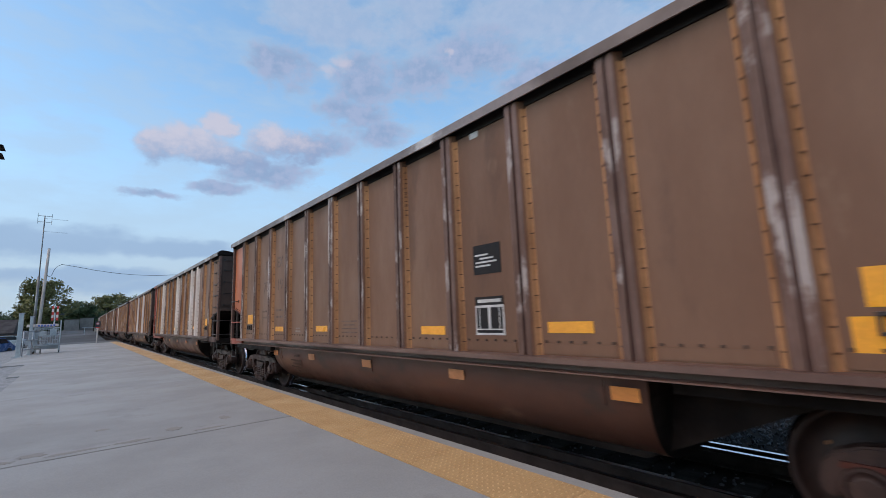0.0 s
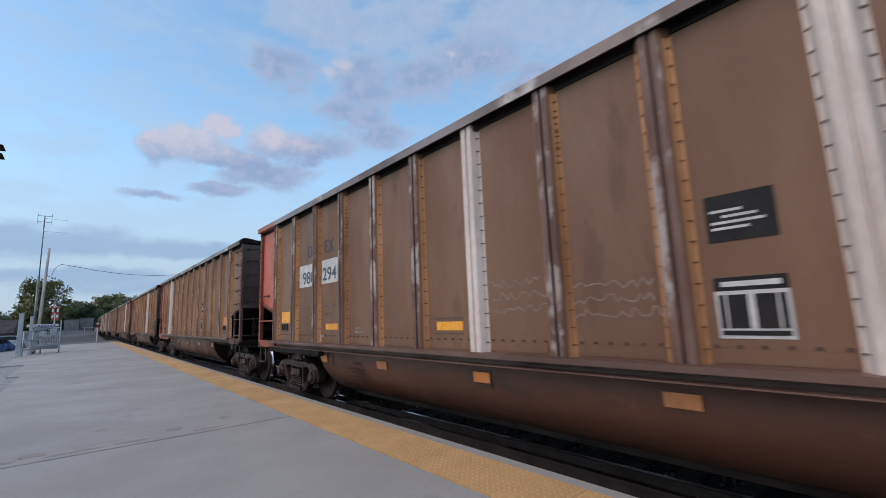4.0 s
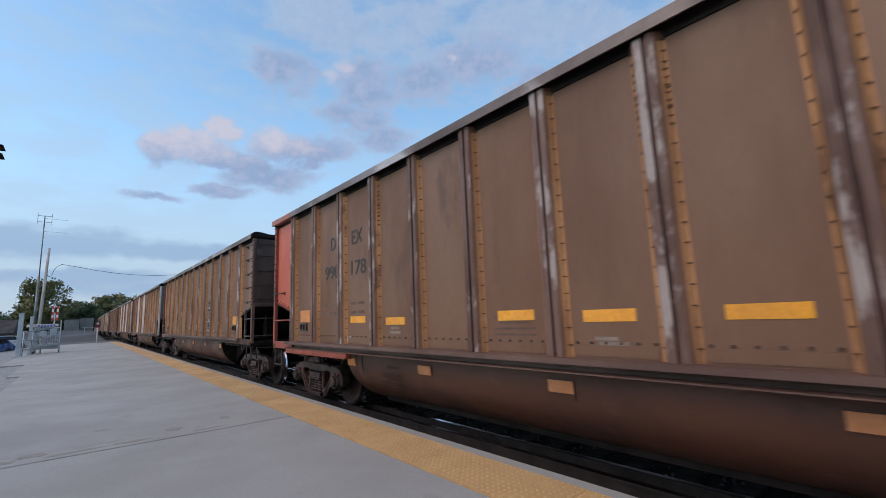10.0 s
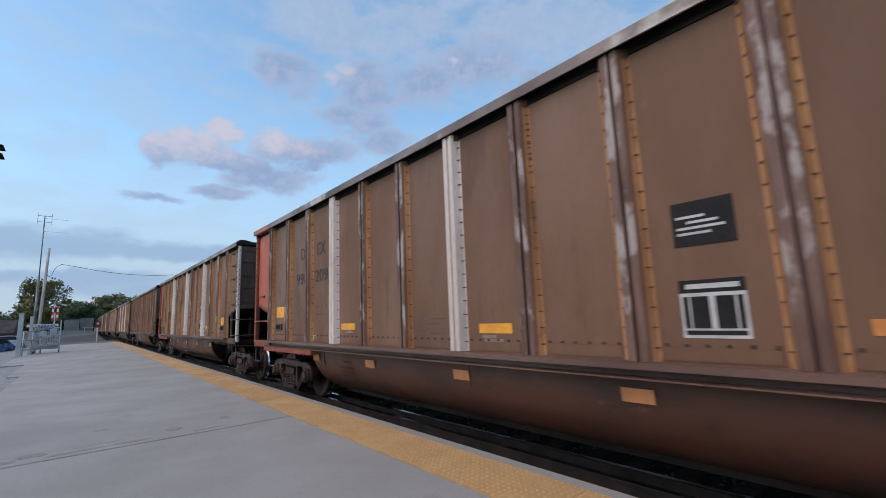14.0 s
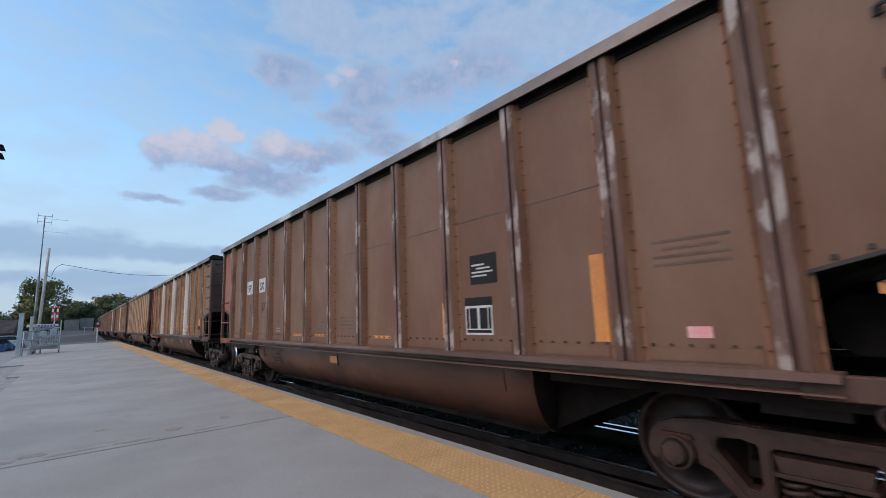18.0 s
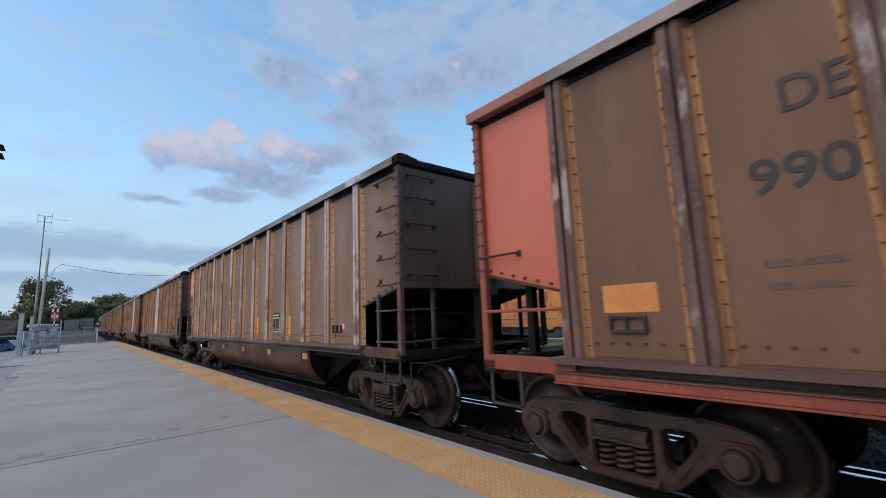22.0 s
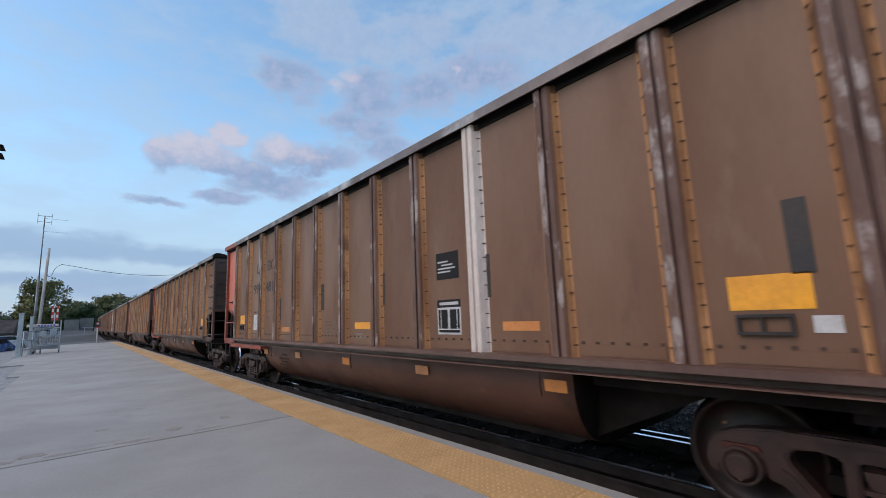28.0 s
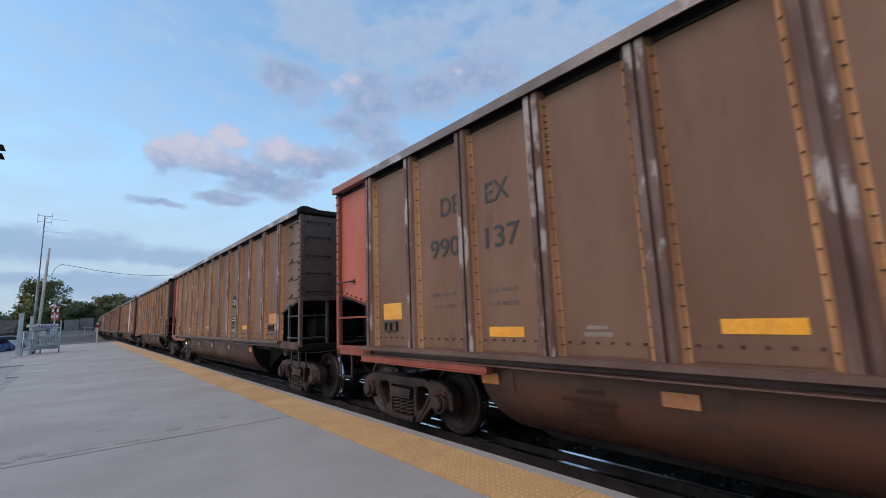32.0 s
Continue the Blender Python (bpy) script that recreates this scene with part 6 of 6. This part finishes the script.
# ---- trees ----
def tree(x, y, z, height, spread, leaf, seed, label, clumps=70, leaves=55, size=0.2):
    rng = random.Random(seed)
    root = new("tree", None)
    root.matrix_basis = Matrix.Translation((x, y, z))
    tagged(root, label, "tree")
    bm = bmesh.new()
    fork = height * 0.32
    rod(bm, (0, 0, -0.3), (0.1, 0, fork), height * 0.035, height * 0.024, seg=10)
    centres = []
    for i in range(clumps):
        a = rng.uniform(0, 2 * math.pi)
        q = rng.random() ** 0.5
        zz = rng.uniform(0.28, 0.97)
        wide = spread * (0.55 + 0.6 * math.sin(math.pi * min(1.0, (zz - 0.16) / 0.86))) * (0.8 + 0.3 * math.sin(a * 3 + seed))
        centres.append(Vector((math.cos(a) * q * wide, math.sin(a) * q * wide, height * zz)))
    for c in centres[:16]:
        mid = Vector((c.x * 0.45, c.y * 0.45, fork + (c.z - fork) * 0.55))
        rod(bm, (0.1, 0, fork * rng.uniform(0.75, 1.0)), mid, height * 0.012, height * 0.007, seg=6)
        rod(bm, mid, c, height * 0.007, height * 0.002, seg=5)
    part("trunk", bm, BARK, root)
    verts, faces = [], []
    for c in centres:
        rad = spread * rng.uniform(0.16, 0.34)
        for _ in range(leaves):
            d = Vector((rng.gauss(0, 1), rng.gauss(0, 1), rng.gauss(0, 0.75)))
            d = d.normalized() * rad * rng.random() ** 0.4
            p = c + d
            u = Vector((rng.gauss(0, 1), rng.gauss(0, 1), rng.gauss(0, 1))).normalized()
            v = u.orthogonal().normalized()
            s = size * rng.uniform(0.6, 1.4)
            n = len(verts)
            verts.extend([tuple(p - u * s), tuple(p + v * s * 0.6), tuple(p + u * s), tuple(p - v * s * 0.6)])
            faces.append([n, n + 1, n + 2, n + 3])
    me = bpy.data.meshes.new("crown")
    me.from_pydata(verts, [], faces)
    me.materials.append(leaf)
    piece("crown", me, root)
    return root


tree(-6.6, 128, -0.3, 12.6, 4.7, LEAF, 1, "broad green street tree beyond the road", 130, 70, 0.24)
tree(0.6, 165, -0.3, 9.6, 4.0, LEAF2, 2, "dark green tree beyond the road", 70, 60, 0.28)
tree(-1.5, 175, -0.3, 8.0, 5.0, LEAF2, 7, "low dark green tree beyond the road", 90, 70, 0.32)
tree(-7.0, 182, -0.3, 8.2, 5.0, LEAF2, 21, "low dark green tree beyond the road", 90, 70, 0.32)
tree(4.0, 188, 0.0, 8.0, 5.0, LEAF2, 22, "low dark green tree beyond the road", 90, 70, 0.32)
tree(-13.0, 186, 0.0, 7.6, 5.0, LEAF2, 23, "low dark green tree beyond the road", 80, 70, 0.32)
tree(6.5, 178, -0.3, 12.2, 4.8, LEAF, 3, "green tree behind the curving train", 80, 60, 0.28)
tree(12.0, 185, -0.3, 12.6, 5.0, LEAF, 4, "green tree behind the curving train", 80, 60, 0.28)
tree(-13.5, 140, -0.3, 5.0, 3.5, LEAF2, 5, "low green bush by the road", 40, 50, 0.25)
tree(-18.0, 150, -0.3, 7.0, 4.0, LEAF2, 6, "dark green tree by the parking lot", 50, 50, 0.28)
tree(56.0, 9.0, -0.8, 6.2, 2.2, LEAF, 12, "small green treetop behind the yard wagons", 40, 40, 0.15)
tree(60.0, 4.5, -0.8, 6.0, 2.4, LEAF2, 13, "small green treetop behind the yard wagons", 40, 40, 0.15)


# ---- the far end of the platform ----
def warning_sign():
    root = new("platform_end_sign", None)
    root.matrix_basis = Matrix.Translation((1.45, 53.6, 0.19))
    tagged(root, "white post with a small black and red prohibition sign", "sign")
    bm = bmesh.new()
    box(bm, -0.05, 0.05, -0.03, 0.03, 0, 2.0)
    part("post", bm, RIB_WHITE, root)
    bm = bmesh.new()
    box(bm, -0.21, 0.21, -0.05, -0.03, 1.40, 2.05, 0, 0.01)
    rod(bm, (0, -0.056, 1.83), (0, -0.05, 1.83), 0.12, seg=20, mi=1)
    rod(bm, (0, -0.060, 1.83), (0, -0.054, 1.83), 0.09, seg=16, mi=2)
    box(bm, -0.15, 0.15, -0.054, -0.05, 1.44, 1.52, 1)
    part("plate", bm, (SIGNDARK, SIGNRED, WHITE), root)


warning_sign()


def wheelchair_lift():
    """The folded wheelchair lift parked at the platform's edge."""
    root = new("wheelchair_lift", None)
    root.matrix_basis = Matrix.Translation((-1.42, 37.0, 0.19)) @ Matrix.Diagonal((0.78, 0.8, 1.14, 1))
    tagged(root, "galvanised portable wheelchair lift with a blue-lettered cover", "wheelchair lift")
    for x in (-0.75, 0.75):
        for y in (-0.5, 0.5):
            bm = bmesh.new()
            box(bm, x - 0.035, x + 0.035, y - 0.035, y + 0.035, 0.10, 1.75 if x > 0 else 1.55)
            part("upright", bm, GALV, root)
            bm = bmesh.new()
            rod(bm, (x - 0.03, y, 0.07), (x + 0.03, y, 0.07), 0.07, seg=12)
            part("caster", bm, RUBBER, root)
    for z in (0.45, 0.95, 1.35):
        for y in (-0.5, 0.5):
            bm = bmesh.new()
            box(bm, -0.75, 0.75, y - 0.02, y + 0.02, z - 0.025, z + 0.025)
            part("side_bar", bm, GALV, root)
    bm = bmesh.new()
    box(bm, -0.70, 0.70, -0.48, 0.48, 0.22, 0.42, 0, 0.02)
    part("deck", bm, KERB, root)
    bm = bmesh.new()
    for i in range(10):
        box(bm, -0.72 + 0.15 * i, -0.70 + 0.15 * i, -0.52, -0.50, 0.46, 1.30)
    for i in range(5):
        box(bm, -0.72, 0.66, -0.522, -0.503, 0.50 + 0.19 * i, 0.515 + 0.19 * i)
    box(bm, -0.55, -0.05, -0.53, -0.523, 0.95, 1.20)
    part("mesh_panel", bm, GALV, root, "open welded wire mesh")
    bm = bmesh.new()
    box(bm, -1.25, 0.60, -0.5, 0.5, 1.42, 1.56, 0, 0.03)
    part("cover", bm, RIB_WHITE, root)
    bm = bmesh.new()
    for i in range(6):
        box(bm, -0.6 + 0.18 * i, -0.48 + 0.18 * i, -0.506, -0.50, 1.43, 1.53)
    part("cover_lettering", bm, BLUECLOTH, root)
    bm = bmesh.new()
    for a, b in (((-1.55, -0.45, 0.75), (-0.75, -0.45, 0.45)), ((-1.55, 0.45, 0.75), (-0.75, 0.45, 0.45)), ((-1.55, -0.45, 0.75), (-1.55, 0.45, 0.75))):
        rod(bm, a, b, 0.03, seg=6)
    part("folding_ramp", bm, GALV, root)


wheelchair_lift()


def gate_posts():
    for x, y, h, w in ((-2.42, 33.4, 2.35, 0.20), (-2.12, 35.6, 2.2, 0.15), (-1.95, 37.5, 1.75, 0.10)):
        root = new("gate_post", None)
        root.matrix_basis = Matrix.Translation((x, y, 0.0))
        tagged(root, "square galvanised steel gate post on a base plate", "post", "gate posts")
        bm = bmesh.new()
        box(bm, -w / 2, w / 2, -w / 2, w / 2, -0.3, h + 0.2, 0, 0.01)
        part("shaft", bm, GALV, root)
        bm = bmesh.new()
        box(bm, -w * 0.65, w * 0.65, -w * 0.65, w * 0.65, h + 0.2, h + 0.24, 0, 0.008)
        part("cap", bm, GALV, root)
        bm = bmesh.new()
        box(bm, -w * 1.1, w * 1.1, -w * 1.1, w * 1.1, 0.19, 0.215)
        part("base_plate", bm, GALV, root)


gate_posts()


def barrier():
    root = new("gate", None)
    tagged(root, "galvanised pipe gate between the posts", "gate")
    a, b = Vector((-2.30, 34.0, 0)), Vector((-1.70, 37.0, 0))
    for z in (0.55, 1.05, 1.55):
        bm = bmesh.new()
        rod(bm, a + Vector((0, 0, z)), b + Vector((0, 0, z)), 0.03, seg=8)
        part("rail", bm, GALV, root)
    for t in (0.0, 0.5, 1.0):
        bm = bmesh.new()
        p = a.lerp(b, t)
        rod(bm, p + Vector((0, 0, 0.19)), p + Vector((0, 0, 1.62)), 0.03, seg=8)
        part("upright", bm, GALV, root)


barrier()


def masts():
    # a leaning wooden pole with a service drop, a thin antenna mast, a short conduit pole
    utility_pole(-2.98, 58.0, 10.3, (), 0.024, "tall bare weathered wooden pole", 0.155)
    root = new("antenna_mast", None)
    root.matrix_basis = Matrix.Translation((-3.44, 61.0, -0.4))
    tagged(root, "slender steel mast with small directional antennas", "antenna")
    bm = bmesh.new()
    rod(bm, (0, 0, -0.2), (0, 0, 7.0), 0.075, seg=8)
    rod(bm, (0, 0, 7.0), (-0.02, 0, 14.0), 0.05, seg=8)
    part("mast", bm, REEFROOF, root)
    bm = bmesh.new()
    for z in (13.3, 13.95):
        rod(bm, (-0.55, 0, z), (0.55, 0, z), 0.026, seg=6)
    for dx in (-0.55, 0.55):
        rod(bm, (dx, 0, 13.1), (dx, 0, 14.25), 0.025, seg=6)
    part("dipole_array", bm, GALV, root)
    bm = bmesh.new()
    rod(bm, (0, 0, 13.7), (1.9, 0.2, 13.7), 0.012, seg=5)
    rod(bm, (0, 0, 12.3), (1.9, 0.2, 12.3), 0.012, seg=5)
    part("yagi_boom", bm, GALV, root)
    root = new("conduit_pole", None)
    root.matrix_basis = Matrix.Translation((-3.32, 58.6, -0.3))
    tagged(root, "short grey steel conduit pole beside the wooden pole", "pole")
    bm = bmesh.new()
    rod(bm, (0, 0, -0.2), (0, 0, 7.2), 0.105, seg=10)
    part("shaft", bm, REEFROOF, root)


masts()


def service_wire():
    """The drooping cable from the wooden pole over the train."""
    cu = bpy.data.curves.new("service_wire", "CURVE")
    cu.dimensions, cu.bevel_depth, cu.bevel_resolution = "3D", 0.022, 1
    sp = cu.splines.new("POLY")
    pts = []
    b = Vector((27.0, 76.0, 16.2))
    pts.append(Vector((-2.72, 58.0, 7.0)))
    for x, z in ((-2.56, 6.87), (-2.42, 6.95), (-2.32, 7.2), (-2.24, 7.5), (-2.1, 7.8), (-1.9, 8.02), (-1.65, 8.15)):
        pts.append(Vector((x, 58.2, z)))
    for i in range(1, 25):
        t = i / 24
        p = Vector((-1.4, 58.5, 8.2)).lerp(b, t)
        p.z -= 4 * 3.35 * t * (1 - t)
        pts.append(p)
    sp.points.add(len(pts) - 1)
    for q, p in zip(sp.points, pts):
        q.co = (*p, 1)
    tmp = new("draft", cu)
    bpy.context.view_layer.update()
    me = bpy.data.meshes.new_from_object(tmp.evaluated_get(bpy.context.evaluated_depsgraph_get()))
    bpy.data.objects.remove(tmp)
    me.materials.clear()
    me.materials.append(RUBBER)
    tagged(new("service_wire", me), "black service cable drooping from the pole over the train", "cable")


service_wire()


def crossing_signal():
    root = new("crossing_gate", None)
    root.matrix_basis = Matrix.Translation((-2.9, 92.0, -0.1))
    tagged(root, "raised red and white striped crossing gate arms", "crossing gate")
    for x in (-0.28, 0.28):
        for i in range(1, 6):
            bm = bmesh.new()
            box(bm, x - 0.13, x + 0.13, -0.03, 0.03, 2.7 + 0.45 * i, 2.7 + 0.45 * (i + 1))
            part("stripe", bm, SIGNRED if i % 2 else RIB_WHITE, root)
    bm = bmesh.new()
    rod(bm, (0, 0.15, 0), (0, 0.15, 4.4), 0.09, seg=8)
    box(bm, -0.4, 0.4, -0.2, 0.3, 0.8, 1.9, 0, 0.03)
    part("mast", bm, GALV, root)
    for x in (0.75, 0.98):
        bm = bmesh.new()
        rod(bm, (x, 0.0, 4.1), (x, 0.12, 4.1), 0.16, seg=12)
        part("lamp_housing", bm, SIGNDARK, root)


crossing_signal()


def shed(x, y, w, d, h, label):
    root = new("shed", None)
    root.matrix_basis = Matrix.Translation((x, y, 1.15))
    tagged(root, label, "shed", "sheds by the road")
    bm = bmesh.new()
    box(bm, -w / 2, w / 2, -d / 2, d / 2, 0, h)
    part("wall", bm, SHED, root)
    n = int(w / 0.6)
    bm = bmesh.new()
    for i in range(n + 1):
        xx = -w / 2 + w * i / n
        box(bm, xx - 0.04, xx + 0.04, -d / 2 - 0.04, -d / 2, 0, h)
    part("batten", bm, SHED, root)
    bm = bmesh.new()
    box(bm, -w / 2 - 0.15, w / 2 + 0.15, -d / 2 - 0.2, d / 2 + 0.2, h, h + 0.15)
    part("roof", bm, ROOFDARK, root)


shed(-1.3, 154, 3.0, 3, 3.0, "tall grey board-sided enclosure beyond the lot")
shed(1.8, 156, 2.8, 3, 3.3, "grey board-sided enclosure with a flat roof beyond the lot")


def long_building():
    """A low building whose dark roof shows beside the posts."""
    root = new("building", None)
    root.matrix_basis = Matrix.Translation((-12.6, 84.0, -1.7))
    tagged(root, "long low building with a broad dark roof by the lot", "building")
    bm = bmesh.new()
    box(bm, -6.0, 6.0, -3.0, 3.0, 0, 2.9)
    part("wall", bm, BRICKWALL, root)
    bm = bmesh.new()
    prism(bm, [(-4.0, 2.9), (4.0, 2.9), (4.0, 3.1), (0.0, 4.9), (-4.0, 3.1)], 0, -6.6, 6.2)
    part("roof", bm, ROOFDARK, root)
    for i in range(5):
        bm = bmesh.new()
        box(bm, -4.9 + 2.2 * i, -3.7 + 2.2 * i, -3.03, -2.98, 1.0, 2.2)
        part("window", bm, GLASSY, root)


long_building()


def station():
    """Plain unseen house, added to block low western light from the near cars."""
    bm = bmesh.new()
    box(bm, -20.0, -9.4, -48.0, 5.5, -0.3, 3.7)
    root = tagged(part("wall_west", bm, BRICKWALL), "unseen brown wall added behind the viewer to block low western light", "wall", kind="structure")
    bm = bmesh.new()
    prism(bm, [(-20.6, 3.7), (-8.6, 3.7), (-8.6, 3.85), (-14.7, 5.3), (-20.6, 3.85)], 1, -48.6, 6.1)
    part("roof", bm, ROOFDARK, root)


station()


def wall_board():
    bm = bmesh.new()
    box(bm, 0.6, 6.5, 104.0, 104.15, 1.75, 1.85)
    box(bm, 0.9, 1.0, 104.0, 104.15, -0.4, 1.8)
    box(bm, 4.9, 5.0, 104.0, 104.15, -0.4, 1.8)
    tagged(part("guard_rail", bm, GALV), "pale steel guard rail across the road end", "guard rail")


wall_board()


def parked_car(x, y, turn, paint, label):
    root = new("parked_car", None)
    root.matrix_basis = Matrix.Translation((x, y, -0.28)) @ Matrix.Rotation(turn, 4, "Z")
    tagged(root, label, "car", "parked cars")
    bm = bmesh.new()
    prism(bm, [(-2.2, 0.35), (2.2, 0.35), (2.25, 0.75), (1.5, 0.95), (0.9, 1.42), (-0.9, 1.45), (-1.7, 1.0), (-2.2, 0.9)], 1, -0.88, 0.88)
    bmesh.ops.bevel(bm, geom=bm.edges[:], offset=0.08, segments=2, affect="EDGES")
    part("body", bm, paint, root)
    bm = bmesh.new()
    prism(bm, [(-1.45, 1.0), (1.25, 1.0), (0.82, 1.36), (-0.8, 1.38)], 1, -0.89, 0.89)
    part("window", bm, GLASSY, root)
    for xx in (-1.35, 1.35):
        for yy in (-0.82, 0.82):
            bm = bmesh.new()
            rod(bm, (xx, yy - 0.1, 0.32), (xx, yy + 0.1, 0.32), 0.32, seg=18)
            part("wheel", bm, RUBBER, root)


parked_car(-5.3, 47.0, 1.2, BLUE, "blue car parked beside the platform")
parked_car(-8.2, 64.0, 0.2, SILVER, "silver car parked in the lot")
parked_car(-6.0, 66.0, 0.1, SILVER, "pale car parked in the lot")


def platform_lamp():
    """Only the tips of the twin lamp heads reach into view."""
    root = new("platform_lamp", None)
    root.matrix_basis = Matrix.Translation((-1.80, 8.0, 0.19))
    tagged(root, "dark twin-bladed platform lamp head on a pole", "lamp post")
    bm = bmesh.new()
    rod(bm, (0, 0, 0), (0, 0, 4.2), 0.07, seg=10)
    part("pole", bm, DARK, root)
    for z in (3.86, 3.74):
        bm = bmesh.new()
        prism(bm, [(-0.9, z - 0.03), (0.76, z - 0.02), (0.88, z - 0.008), (0.75, z + 0.015), (-0.9, z + 0.03)], 1, -0.14, 0.14)
        part("blade", bm, DARK, root)


platform_lamp()


tactile_tiles(PLATFORM)


# ---- what moves ----
GONE = [1.598, 10.35, 19.089, 27.778, 36.384, 44.897, 53.311, 61.622, 69.801, 77.907, 85.918, 93.826, 101.659, 109.383, 116.959, 124.416, 131.763, 139.022, 146.125, 153.025, 159.824, 166.552, 173.189, 179.752, 186.24, 192.65, 199.051, 205.229, 211.286, 217.194, 223.041, 228.827, 234.551]


def gone(t):
    """How far the train has come by t seconds (a smooth curve through the knots)."""
    i = min(max(int(t), 0), len(GONE) - 2)
    def slope(j):
        if j == 0:
            return (GONE[1] - GONE[0]) * 1.5 - (GONE[2] - GONE[1]) / 2
        if j == len(GONE) - 1:
            return (GONE[-1] - GONE[-2]) * 1.5 - (GONE[-2] - GONE[-3]) / 2
        return (GONE[j + 1] - GONE[j - 1]) / 2
    u = t - i
    a, b, m0, m1 = GONE[i], GONE[i + 1], slope(i), slope(i + 1)
    return (2 * u ** 3 - 3 * u ** 2 + 1) * a + (u ** 3 - 2 * u ** 2 + u) * m0 + (-2 * u ** 3 + 3 * u ** 2) * b + (u ** 3 - u ** 2) * m1


OFFSET = {11: -0.06}


def car_pose(n, t):
    front = n * PITCH_LEN - gone(t) + OFFSET.get(n, 0.0)
    y0, y1 = front + 1.22, front + CAR_LEN - 1.20
    x0, x1 = track_x(y0), track_x(y1)
    yaw = -math.degrees(math.atan2(x1 - x0, y1 - y0))
    return pose((x0 + x1) / 2, front + MID, 0, 0, 0, yaw)


def motions():
    for n, car, wheels in TRAIN:
        walk(car, [(0.5 * i, car_pose(n, 0.5 * i)) for i in range(65)])
        # the wheels roll while the car is within 45 m of the viewer
        ticks = [f for f in range(0, 961, 2) if -17 < n * PITCH_LEN - gone(f / 30) < 45]
        if not ticks:
            continue
        for w in wheels:
            loc = w.matrix_basis.translation.copy()
            rows = []
            if ticks[0] > 0:
                rows.append((0.0, pose(*loc, math.degrees(gone(ticks[0] / 30) / WHEEL_R) % 360)))
            for f in ticks:
                rows.append((f / 30, pose(*loc, math.degrees(gone(f / 30) / WHEEL_R) % 360)))
            if ticks[-1] < 960:
                rows.append((32.0, pose(*loc, math.degrees(gone(ticks[-1] / 30) / WHEEL_R) % 360)))
            walk(w, rows)
    axis = Vector((-0.2185, 0.9758, -0.0049))
    walk(clouds, [(t, Matrix.Rotation(radians(2.777) * (t - 15.5) / 32.0, 4, axis)) for t in (0.0, 8.0, 16.0, 24.0, 32.0)])


motions()
